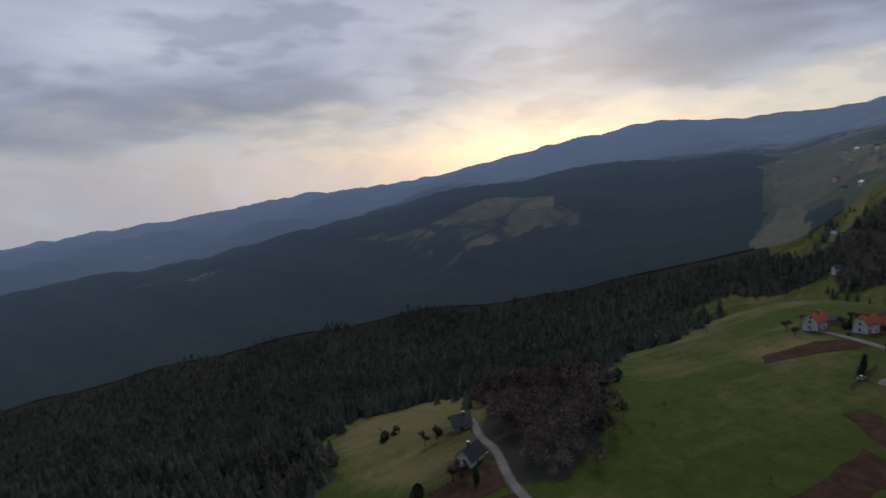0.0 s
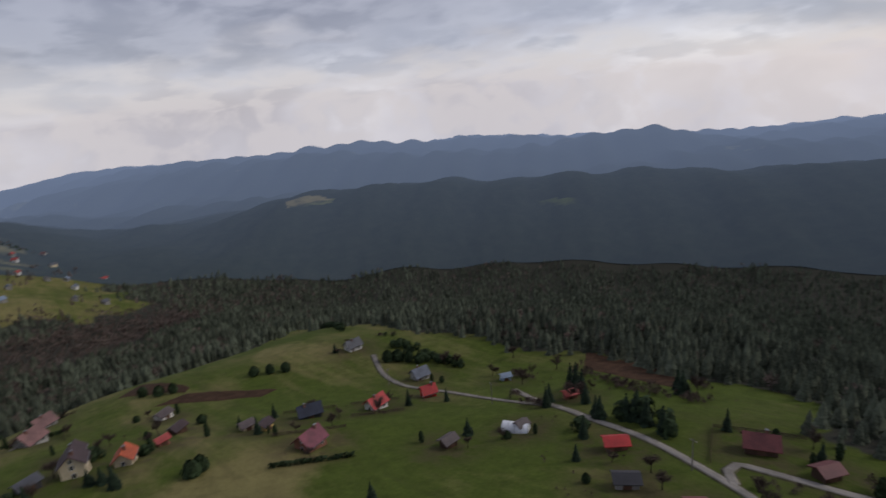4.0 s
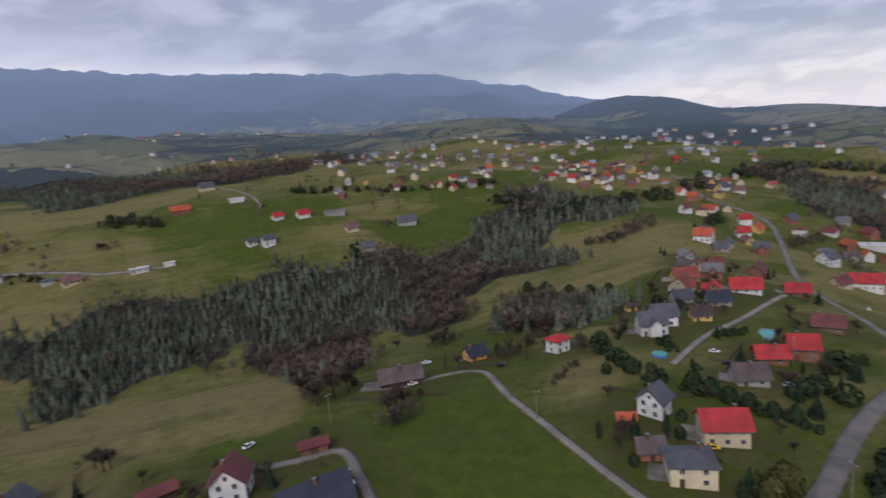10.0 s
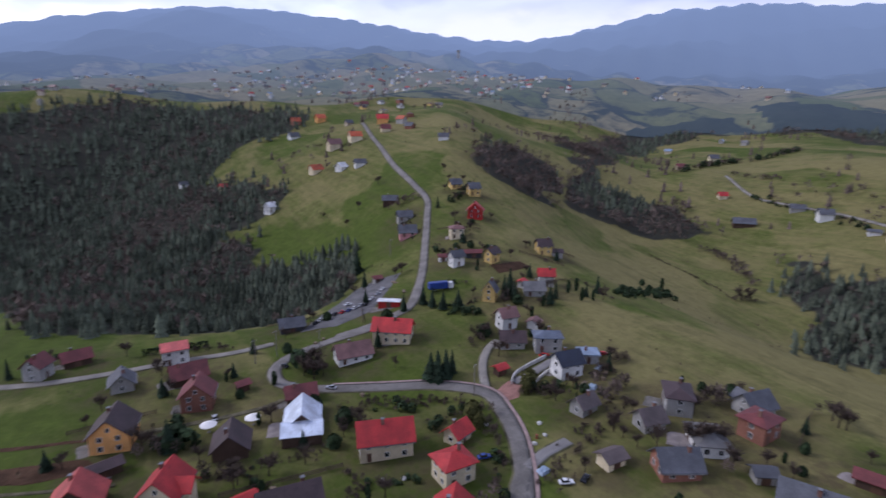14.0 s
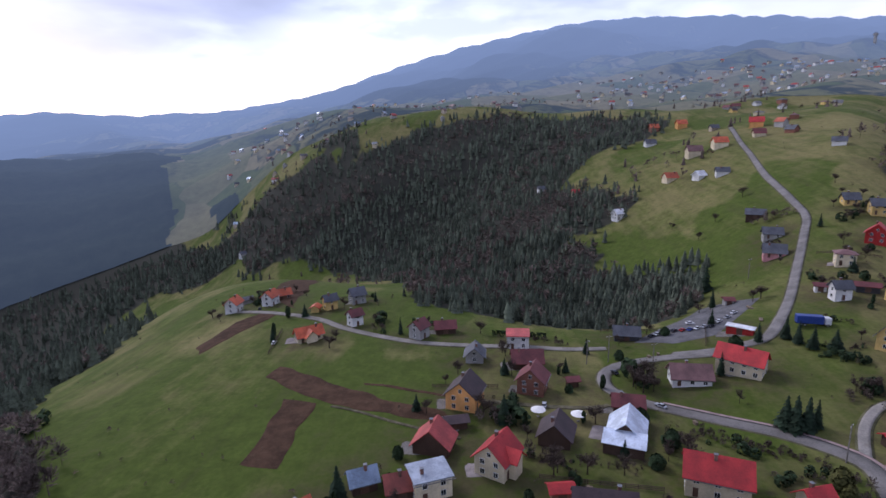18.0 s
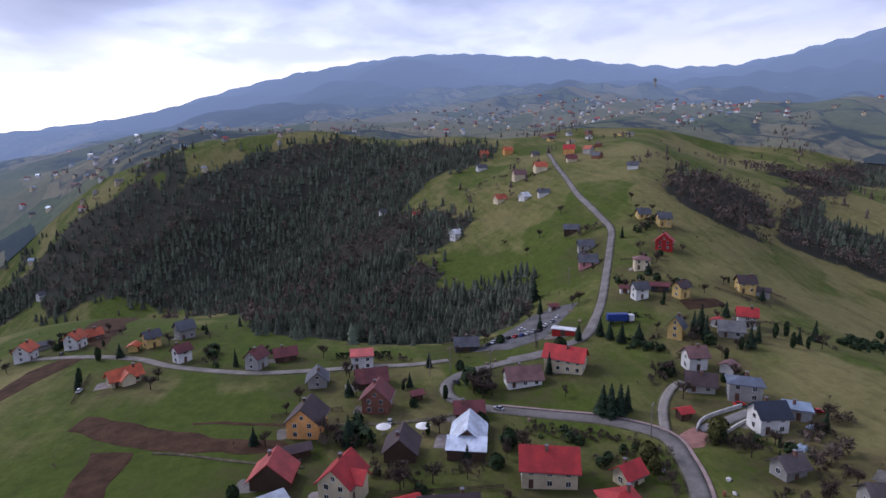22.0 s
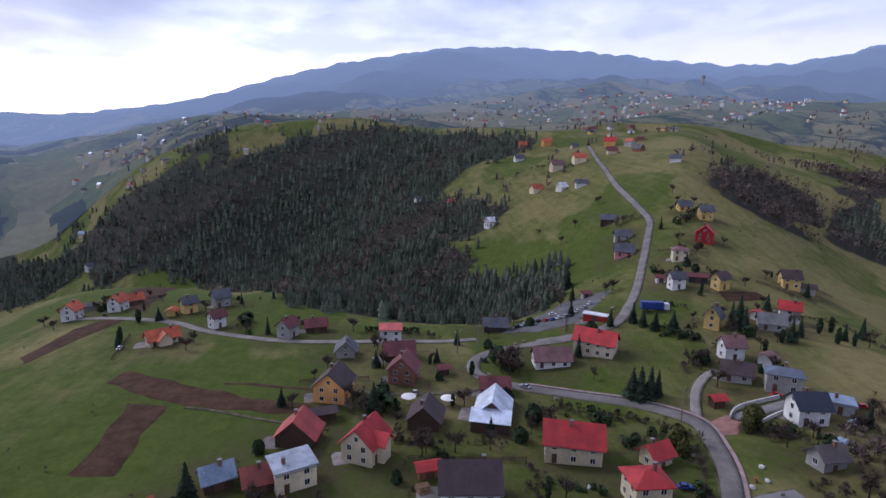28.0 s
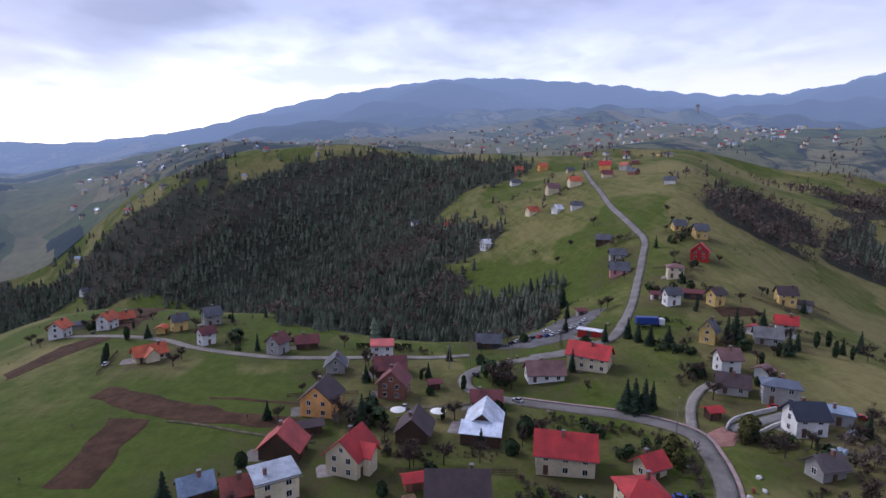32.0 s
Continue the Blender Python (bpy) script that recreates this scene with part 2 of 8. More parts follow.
def ground_material():
    m = bpy.data.materials.new("meadow_and_woodland")
    m.use_nodes = True
    n = Nodes(m.node_tree)
    b = m.node_tree.nodes["Principled BSDF"]
    where = n.add("ShaderNodeNewGeometry").outputs["Position"]
    parcel, patch, tuft = n.noise(where, 0.012, 4, 0.6), n.noise(where, 0.05, 5, 0.65), n.noise(where, 0.8, 4, 0.6)
    stretch = n.add("ShaderNodeMapping", {"Vector": where, "Rotation": (0, 0, 0.5), "Scale": (0.02, 0.22, 0.1)}).outputs[0]
    rows = n.noise(stretch, 1.0, 4, 0.6)
    green = n.mix(tuft, (0.046, 0.072, 0.010), (0.090, 0.114, 0.021))
    pale = n.mix(tuft, (0.160, 0.138, 0.053), (0.242, 0.208, 0.086))
    bias = n.math("MULTIPLY", n.math("SUBTRACT", n.add("ShaderNodeAttribute", attribute_name="dry").outputs["Fac"], 0.5), 0.42)
    mottle = n.math("ADD", n.math("MULTIPLY", parcel, 0.46), n.math("ADD", n.math("MULTIPLY", patch, 0.36), n.math("MULTIPLY", rows, 0.22)))
    bent = n.add("ShaderNodeVectorMath", {0: where, 1: n.add("ShaderNodeVectorMath", {0: n.add("ShaderNodeTexNoise", {"Vector": where, "Scale": 0.02, "Detail": 3.0}).outputs["Color"], 1: (36.0, 36.0, 0.0)}, operation="MULTIPLY").outputs[0]}, operation="ADD").outputs[0]
    plots = n.add("ShaderNodeMapping", {"Vector": bent, "Rotation": (0, 0, 0.4), "Scale": (1.0, 2.3, 0.0)}).outputs[0]
    plot = n.add("ShaderNodeSeparateColor", {0: n.add("ShaderNodeTexVoronoi", {"Vector": plots, "Scale": 0.011, "Smoothness": 0.12}, feature="SMOOTH_F1").outputs["Color"]}).outputs[0]
    mottle = n.math("ADD", mottle, n.math("MULTIPLY", n.math("SUBTRACT", plot, 0.5), 0.20))
    dry = n.step(n.math("ADD", mottle, bias), 0.40, 0.66)
    meadow = n.mix(n.math("MULTIPLY", dry, 0.9), green, pale)
    clod = n.noise(where, 0.22, 5, 0.7)
    meadow = n.add("ShaderNodeHueSaturation", {"Value": n.math("ADD", 0.40, n.math("MULTIPLY", clod, 1.15)), "Color": meadow}).outputs[0]
    streak = n.noise(n.add("ShaderNodeMapping", {"Vector": where, "Rotation": (0, 0, -0.9), "Scale": (0.012, 0.09, 0.05)}).outputs[0], 1.0, 5, 0.7)
    meadow = n.mix(n.math("MULTIPLY", n.step(streak, 0.52, 0.66), 0.30), meadow, (0.070, 0.066, 0.026))
    scrub = n.mix(n.math("MULTIPLY", n.step(n.math("ADD", n.math("MULTIPLY", patch, 0.5), n.math("MULTIPLY", clod, 0.5)), 0.54, 0.66), 0.38), meadow, (0.062, 0.052, 0.026))
    dug = n.math("MULTIPLY", n.add("ShaderNodeAttribute", attribute_name="worn").outputs["Fac"], n.step(n.math("ADD", n.math("MULTIPLY", clod, 0.6), n.math("MULTIPLY", n.noise(where, 0.09, 4, 0.6), 0.4)), 0.40, 0.58))
    scrub = n.mix(n.math("MULTIPLY", dug, 0.72), scrub, n.mix(tuft, (0.048, 0.036, 0.020), (0.094, 0.070, 0.042)))
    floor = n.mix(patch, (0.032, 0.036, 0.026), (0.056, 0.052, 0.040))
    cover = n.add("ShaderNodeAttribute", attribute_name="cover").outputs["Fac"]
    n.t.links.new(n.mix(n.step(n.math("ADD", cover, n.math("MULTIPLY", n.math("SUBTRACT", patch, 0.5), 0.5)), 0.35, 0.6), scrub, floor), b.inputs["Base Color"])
    b.inputs["Roughness"].default_value = 0.95
    b.inputs["Specular IOR Level"].default_value = 0.1
    n.t.links.new(n.add("ShaderNodeBump", {"Strength": 0.6, "Distance": 0.3, "Height": tuft}).outputs[0], b.inputs["Normal"])
    return m


# ---- terrain ----
RADII = (80, 140, 200, 270, 380, 550, 800, 1200, 1800, 2700, 4200)
PROFILES = {}


def slope(bearing, *heights):
    """Heights of the ground along one bearing (degrees left of +y) at RADII."""
    PROFILES[bearing] = heights


slope(0, -3, -12, -30, -55, -105)
slope(20, -4, -16, -34, -52, -100)
slope(40, -6, -22, -40, -52, -95)
slope(60, -6, -20, -38, -47, -85)
slope(80, -4, -12, -30, -47, -95)
slope(100, -2, -6, -16, -50, -78)
slope(120, 0, -3, -8, -20, -45)
slope(140, 2, 2, 0, 0, -2)
slope(160, 4, 4, -4, -14, -2)
slope(180, 6, 6, -6, -28, 4)
slope(200, 6, 7, -2, -25, 2)
slope(220, 5, 8, 8, -2, -8)
slope(240, 3, 5, 12, 24, 45)
slope(260, 2, 2, 0, -20, -5)
slope(280, 2, 2, 1, -4, -35)
slope(300, 2, 2, 0, -4, -24)
slope(320, 0, 2, -8, -32, -85)
slope(340, -2, -8, -22, -50, -100)
BEARINGS = np.arange(0, 360, 4.0)


def curve(p0, p1, p2, p3, s):
    m1, m2 = (p2 - p0) / 2, (p3 - p1) / 2
    return (2 * s**3 - 3 * s**2 + 1) * p1 + (s**3 - 2 * s**2 + s) * m1 + (-2 * s**3 + 3 * s**2) * p2 + (s**3 - s**2) * m2


def far_ring(*pairs):
    """Heights all round at one distance, from (bearing, height) pairs."""
    b, z = [p[0] for p in pairs], [p[1] for p in pairs]
    return np.interp(BEARINGS, [b[-1] - 360] + b + [b[0] + 360], [z[-1]] + z + [z[0]])


def skyline_ring(reach, *pairs):
    """The same, from (bearing, degrees above the level of the eye)."""
    return far_ring(*((b, 75.5 + reach * math.tan(radians(e))) for b, e in pairs))


near = np.array([PROFILES[b] for b in sorted(PROFILES)], float)
turn_at = BEARINGS / 20
whole = np.floor(turn_at).astype(int)
NEAR = curve(near[(whole - 1) % 18], near[whole % 18], near[(whole + 1) % 18], near[(whole + 2) % 18], (turn_at - whole)[:, None])
RINGS = []
RINGS.append(far_ring((0, -170), (20, -165), (40, -160), (60, -150), (80, -125), (100, -52), (120, -34), (140, 10), (160, 40), (180, 48), (200, 46), (220, 22), (232, 50), (240, 80), (250, 68), (260, 38), (280, -45), (300, -85), (320, -140), (340, -160)))
RINGS.append(far_ring((0, -205), (20, -215), (40, -215), (60, -210), (80, -140), (92, -70), (100, -12), (120, 0), (140, 34), (160, 58), (180, 62), (200, 62), (220, 46), (232, 70), (240, 98), (260, 88), (275, 92), (285, 85), (292, 30), (300, -70), (320, -160), (340, -190)))
RINGS.append(far_ring((0, -118), (20, -135), (40, -133), (60, -122), (72, -157), (80, -140), (90, -60), (96, -8), (102, 28), (108, 52), (111, 60), (114, 48), (120, 34), (132, 40), (140, 45), (150, 60), (156, 92), (165, 104), (174, 95), (186, 122), (198, 134), (210, 124), (222, 147), (234, 150), (246, 146), (252, 130), (270, 128), (282, 110), (288, 106), (294, 60), (300, 24), (306, 14), (318, 8), (330, -18), (342, -58), (354, -105)))
RINGS.append(far_ring((0, -230), (20, -250), (40, -250), (60, -225), (80, -220), (100, -60), (115, -20), (132, 60), (138, 80), (144, 118), (150, 106), (156, 96), (165, 96), (180, 90), (200, 108), (220, 135), (234, 185), (246, 226), (252, 220), (260, 210), (270, 190), (280, 150), (290, 110), (300, 40), (310, 10), (320, -20), (330, -70), (340, -120), (350, -190)))
RINGS.append(far_ring((0, -212), (20, -236), (40, -203), (54, -165), (60, -155), (72, -179), (78, -217), (90, -260), (100, -200), (120, -60), (132, -20), (140, 50), (150, 150), (160, 230), (180, 270), (200, 290), (220, 320), (240, 330), (260, 370), (266, 372), (272, 340), (280, 250), (290, 130), (300, 43), (310, 0), (320, -46), (330, -80), (340, -141), (350, -175)))
RINGS.append(skyline_ring(4200, (0, -4.5), (6, -5.0), (12, -5.6), (18, -6.1), (24, -5.9), (36, -5.4), (42, -4.9), (54, -5.2), (66, -5.0), (72, -4.7), (78, -4.0), (84, -4.6), (90, -5.4), (100, -4.8), (126, -3), (140, 0.8), (150, 2.2), (156, 4.0), (162, 5.6), (168, 6.4), (174, 7.0), (180, 7.3), (192, 8.0), (204, 8.8), (212, 9.5), (218, 9.6), (222, 9.2), (228, 7.8), (234, 7.0), (240, 7.6), (246, 8.3), (252, 8.9), (258, 9.5), (264, 9.2), (270, 8.2), (276, 7.0), (282, 5.4), (288, 3.3), (294, 2.4), (300, 1.6), (306, 1.5), (312, 1.8), (318, 0.9), (324, -0.2), (330, -1.3), (336, -2.4), (342, -2.9), (348, -3.2), (354, -3.9)))
TABLE = np.column_stack([np.zeros(len(BEARINGS)), NEAR] + RINGS + [RINGS[-1] - 40])
REACH = np.log(np.array((20,) + RADII + (4800,), float))


PEAKS = []


def peak(bearing, reach, radius, height):
    b = radians(bearing)
    PEAKS.append((-reach * math.sin(b), reach * math.cos(b), radius, height))


peak(110.5, 1180, 110, 10)
peak(144, 1900, 170, 16)
peak(-112, 1650, 210, 34)
peak(-96, 3000, 260, 45)


def ground_z(x, y):
    """Height of the ground at x, y (numbers or arrays)."""
    x, y = np.asarray(x, float), np.asarray(y, float)
    r = np.hypot(x, y)
    b = (np.degrees(np.arctan2(-x, y)) % 360) / 4
    i = np.floor(b).astype(int)
    f = b - i
    u = np.clip(np.log(np.maximum(r, 20)), REACH[0], REACH[-1] - 1e-6)
    k = np.clip(np.searchsorted(REACH, u, side="right") - 1, 0, len(REACH) - 2)
    v = (u - REACH[k]) / (REACH[k + 1] - REACH[k])

    n = len(REACH)

    def along(row):
        return curve(*(TABLE[row % 90, np.clip(k + d, 0, n - 1)] for d in (-1, 0, 1, 2)), v)

    z = curve(along(i - 1), along(i), along(i + 1), along(i + 2), f)
    wave = np.sin(x / 61 + 1.3 * np.sin(y / 83)) * np.sin(y / 71 + 0.8) + 0.5 * np.sin(x / 27 + y / 39)
    for px, py, radius, height in PEAKS:
        z = z + height * np.exp(-((x - px) ** 2 + (y - py) ** 2) / (2 * radius**2))
    crest = np.sin(x / 310 + 1.9 * np.sin(y / 420)) * np.cos(y / 350 + 1.4 * np.sin(x / 510)) + 0.5 * np.sin(x / 130 - y / 170)
    z = z + crest * np.clip((r - 1500) / 600, 0, 1) * np.clip((4300 - r) / 900, 0.2, 1) * 34
    return z + wave * np.clip((r - 150) / 150, 0, 1) * np.clip(r * 0.006, 0.5, 14)


# ---- woods and clearings, as outlines on the plan ----
OUTLINES = []
GLADES = []


def wood(kind, *corners):
    OUTLINES.append((kind, np.array(corners, float)))


def glade(*corners):
    GLADES.append(np.array(corners, float))


wood("bare", (96.8, 166.7), (122.7, 169.1), (138, 152.1), (112.5, 123.8), (87.1, 103.2), (69.7, 89.8), (61.7, 99.3), (69.4, 117.3), (78.5, 137.5))
wood("valley", (605.9, 314.1), (572.1, 382.7), (509.7, 437.1), (222.9, 196.9), (149.6, 163.9), (110.3, 126.9), (71.4, 92.8), (71.4, 115.1), (83, 138.8), (97.2, 197.7), (63.1, 216.2), (35.4, 177.4), (33.9, 142.8), (6.2, 135.3), (-17.1, 131.4), (-28.3, 171.8), (-116.1, 180.9), (-224, 166.2), (-529.5, 211.5), (-332.8, 132.9), (-287.3, 23.3), (-367.3, -63.5), (-409.1, -122), (-417, -51), (-470, 16), (-487, 112), (-612, 187), (-808, 142), (-1300, 0), (-1299, 750), (-513, 1410), (513, 1410), (1061, 1061), (1060, 563), (449, 219))
wood("spruce", (693, 465), (679, 397), (669, 347), (689, 326), (695, 275), (696, 218), (719, 135), (758, 87), (793, 18), (787, -54), (752, -113), (701, -185), (653, -172), (607, -135), (572, -87), (539, -54), (474, -72), (433, -93), (414, -87), (413, -50), (400, -44), (366, -62), (341, -63), (319, -76), (281, -91), (247, -86), (237, -69), (224, -48), (204, -23), (209, 6), (241, 40), (396, 75), (518, 157), (563, 272), (593, 324))
wood("bare", (581, 51), (595, 15), (563, -45), (467, -85), (428, -92), (418, -51), (408, -36), (428, -7), (497, 23))
wood("valley", (844, 685), (871, 651), (837, 549), (754, 489), (700, 476), (593, 324), (573, 371), (579, 424), (539, 422), (240, 195), (207, 181))
wood("spruce", (799, 289), (761, 236), (723, 188), (709, 214), (712, 251))
wood("mixed", (379, -227), (383, -257), (396, -314), (357, -313), (317, -283), (282, -230), (287, -203), (316, -193))
wood("mixed", (324, -293), (359, -350), (332, -367), (298, -374), (257, -368), (229, -343), (242, -324), (276, -304), (284, -259))
wood("mixed", (442, -382), (551, -530), (551, -692), (506, -768), (471, -732), (500, -656), (475, -527), (407, -397))
wood("mixed", (177, -333), (135, -326), (108, -353), (90, -345), (74, -342), (57, -278), (91, -265), (112, -235), (121, -263), (117, -290), (148, -292))
wood("mixed", (138, -335), (122, -341), (89, -348), (38, -357), (-23, -358), (-62, -359), (-112, -362), (-138, -395), (-183, -440), (-233, -473), (-240, -452), (-223, -412), (-261, -395), (-246, -344), (-195, -363), (-170, -334), (-154, -284), (-135, -285), (-100, -298), (-78, -286), (-70, -243), (-42, -277), (-2, -302), (23, -304), (51, -285), (106, -273), (115, -297))
wood("spruce", (-90, -266), (-108, -244), (-115, -201), (-136, -190), (-120, -175), (-96, -169), (-82, -212))
wood("bare", (29, -301), (-14, -302), (-26, -276), (-13, -184), (7, -183), (27, -279))
wood("mixed", (485, -463), (587, -655), (542, -708), (496, -688), (536, -643), (459, -479), (349, -340), (388, -354))
wood("mixed", (524, -852), (414, -857), (269, -842), (135, -780), (30, -703), (-35, -813), (-25, -587), (68, -588), (165, -648), (306, -699), (423, -750))
wood("mixed", (243, -630), (227, -691), (141, -765), (58, -756), (-46, -802), (-124, -885), (-98, -717), (3, -608), (73, -618), (146, -607), (183, -521))
wood("mixed", (-505, -494), (-555, -482), (-503, -403), (-506, -356), (-485, -315), (-431, -252), (-454, -206), (-475, -157), (-404, -129), (-385, -146), (-383, -195), (-409, -229), (-399, -289), (-428, -377), (-451, -436))
wood("mixed", (-630, -339), (-662, -298), (-664, -235), (-654, -186), (-605, -164), (-548, -181), (-589, -266))
wood("mixed", (-533, -241), (-553, -209), (-510, -132), (-537, -79), (-539, -43), (-594, 28), (-663, 110), (-785, 273), (-773, 381), (-413, 214), (-437, 181), (-432, 119), (-448, 71), (-413, 11), (-367, -51), (-350, -77), (-317, -97), (-382, -122), (-423, -109), (-475, -157), (-480, -188))
wood("valley", (-1029, 13), (-2111, 208), (-1716, 410), (-967, 221), (-890, 247), (-834, 279), (-836, 406), (-1994, 908), (-2085, 666), (-2393, 455))
wood("mixed", (-586, -246), (-638, -217), (-628, -172), (-596, -144), (-577, -190), (-570, -226))
glade((385, 970), (380, 914), (397, 888), (359, 874), (427, 828), (442, 846), (480, 846), (532, 826), (595, 816), (650, 749), (670, 784), (663, 834), (701, 892), (616, 959), (513, 982), (392, 1013), (299, 1050))
glade((-116, 1081), (0, 1159), (103, 1115), (102, 1095), (1, 1093))
glade((958, 635), (1244, 688), (1067, 510), (854, 407), (790, 401), (806, 466), (662, 345), (679, 404), (709, 484), (786, 510))
glade((-670, 844), (-551, 888), (-519, 874), (-611, 815))
glade((-1112, 555), (-979, 619), (-959, 592), (-991, 500))



def inside(poly, x, y):
    x, y = np.asarray(x, float), np.asarray(y, float)
    hit = np.zeros(x.shape, bool)
    a = poly
    b = np.roll(poly, -1, axis=0)
    for (x0, y0), (x1, y1) in zip(a, b):
        if y0 == y1:
            continue
        hit ^= ((y0 > y) != (y1 > y)) & (x < (x1 - x0) * (y - y0) / (y1 - y0) + x0)
    return hit


def ripple(x, y):
    return np.sin(x / 110 + 2 * np.sin(y / 170)) * np.cos(y / 130 + 1.7 * np.sin(x / 190)) + 0.6 * np.sin(x / 43 + y / 57)


def ragged(x, y):
    """Bends straight outlines a little, more so far off."""
    a = 2.0 + 0.014 * np.hypot(x, y)
    return (x + a * (np.sin(y / 13 + 1.7 * np.sin(x / 19)) + 0.8 * np.sin(y / 31 + x / 47)),
            y + a * (np.sin(x / 11 + 1.5 * np.sin(y / 23)) + 0.8 * np.sin(x / 37 - y / 41)))


def wooded(x, y):
    """1 where woods stand."""
    x, y = np.asarray(x, float), np.asarray(y, float)
    cover = np.zeros(x.shape, bool)
    wx, wy = ragged(x, y)
    for kind, poly in OUTLINES:
        cover |= inside(poly, wx, wy)
    for poly in GLADES:
        cover &= ~inside(poly, wx, wy)
    return cover.astype(float)


AROUND = ((0, 0), (1, 0), (-0.5, 0.87), (-0.5, -0.87))


def softly(test, x, y, reach):
    """The share of a small neighbourhood that passes a test."""
    return sum(test(x + dx * reach, y + dy * reach).astype(float) for dx, dy in AROUND) / len(AROUND)


def mesh_object(name, verts, faces, mat, parent=None):
    me = bpy.data.meshes.new(name)
    me.from_pydata(verts, [], faces)
    if mat:
        me.materials.append(mat)
    ob = new(name, me)
    ob.parent = parent
    return ob


def polar_sheet(name, r0, r1, rings, sides, lift, mat, cap):
    radii = np.geomspace(r0, r1, rings)
    ang = np.linspace(0, 2 * math.pi, sides, endpoint=False)
    r, a = np.meshgrid(radii, ang, indexing="ij")
    x, y = -r * np.sin(a), r * np.cos(a)
    z = ground_z(x, y) + (lift(r) if lift else 0)
    verts = np.stack([x, y, z], -1).reshape(-1, 3)
    i, j = np.meshgrid(np.arange(rings - 1), np.arange(sides), indexing="ij")
    k = (j + 1) % sides
    faces = np.stack([i * sides + j, (i + 1) * sides + j, (i + 1) * sides + k, i * sides + k], -1).reshape(-1, 4)[:, ::-1].tolist()
    if cap:
        faces.append(list(range(sides)))
    ob = mesh_object(name, verts.tolist(), faces, mat)
    ob.data.polygons.foreach_set("use_smooth", [True] * len(ob.data.polygons))
    return ob, x.ravel(), y.ravel()


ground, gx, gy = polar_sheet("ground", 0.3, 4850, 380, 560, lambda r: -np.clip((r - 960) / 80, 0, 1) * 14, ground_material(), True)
tagged(ground, "rolling meadow hillside with dry grass and wooded valleys", "ground", kind="structure")
MEADOWS = []


def meadow(dryness, *corners):
    MEADOWS.append((dryness, np.array(corners, float)))


meadow(0.0, (127.5, 63.3), (132.6, 48.8), (122.9, 27.9), (99.4, 36.2), (101.8, 55.3))
meadow(0.0, (160.9, 77.4), (171, 58.7), (151.1, 18.2), (142, 20.2), (145.3, 51.7))
meadow(0.9, (171.3, 63.9), (177.2, 35.8), (167, 20.1), (161.7, 32.8))
meadow(0.9, (222.1, 126.6), (210.2, 104.1), (174.5, 113.4), (184.2, 122.9))
meadow(0.0, (141.9, -119.7), (142, -133.5), (135.5, -131.3), (132.3, -112.9))
meadow(0.9, (187.1, -128.7), (146.2, -156.4), (108.2, -117.8), (119.9, -118.6), (160.8, -144))
meadow(0.0, (-108.3, -71.9), (-120.8, -48.8), (-111.1, -38.8), (-103.2, -40.4), (-93.7, -63))
meadow(0.0, (-127.1, -17.8), (-147.6, 8.2), (-124.3, 12.7), (-103.2, -15.1))
meadow(0.9, (-138, -0.3), (-143.6, 19), (-161.7, 43.5), (-124.3, 12.7))
meadow(0.9, (-93.3, -155.2), (-87.7, -125.6), (-57.5, -113.2), (-62, -133.3))
meadow(0.0, (-86.1, -121.3), (-87.3, -105.8), (-59.6, -97.8), (-59.6, -114.5))
meadow(0.9, (-184.1, -351.3), (-259.3, -317.6), (-203.8, -240.6), (-134.3, -210.3), (-107.9, -264.7), (-129.7, -309))
meadow(0.0, (-124, -18.8), (-124.7, 2.2), (-97.1, 3.2), (-99, -16.2))
meadow(0.9, (-119.2, 3.4), (-123.4, 47.8), (-106.1, 52.8), (-99, 39), (-77.9, 36.5), (-80.5, 8.6), (-97.1, 3.2))
meadow(0.0, (-100.4, 41.1), (-107.8, 67.4), (-85.1, 77.9), (-77.3, 64.6), (-77.7, 41.5))
meadow(0.0, (12.1, 97.3), (45.3, 98.8), (44.4, 91.4), (13, 86.6))
meadow(0.9, (37.2, 169.8), (146.6, 361.7), (225.9, 414.2), (90.7, 148.8), (75.3, 125.2), (47.5, 116), (34.1, 129))
meadow(0.9, (129.8, -257.3), (13.3, -280.2), (7.7, -135), (54.6, -138.3), (81.3, -153.6))
meadow(0.0, (57.2, -127), (3.1, -135), (-0.7, -119.2), (44.6, -115))
meadow(0.9, (-51.9, -132.6), (-88.6, -154.3), (-87.7, -132.4), (-55.5, -127.5))
meadow(0.0, (-5.8, -131.3), (-43.1, -137.2), (-46.6, -92.1), (-4.4, -90.1))
meadow(0.3, (132.7, -515.4), (-2, -492.2), (-28.3, -354), (28.4, -352.2), (83.4, -360.8))
meadow(0.3, (-60.8, -445.8), (-170.8, -438.6), (-156.4, -380), (-49.3, -369))
meadow(1.0, (385, 970), (380, 914), (397, 888), (359, 874), (427, 828), (442, 846), (480, 846), (532, 826), (595, 816), (650, 749), (670, 784), (663, 834), (701, 892), (616, 959), (513, 982), (392, 1013), (299, 1050))



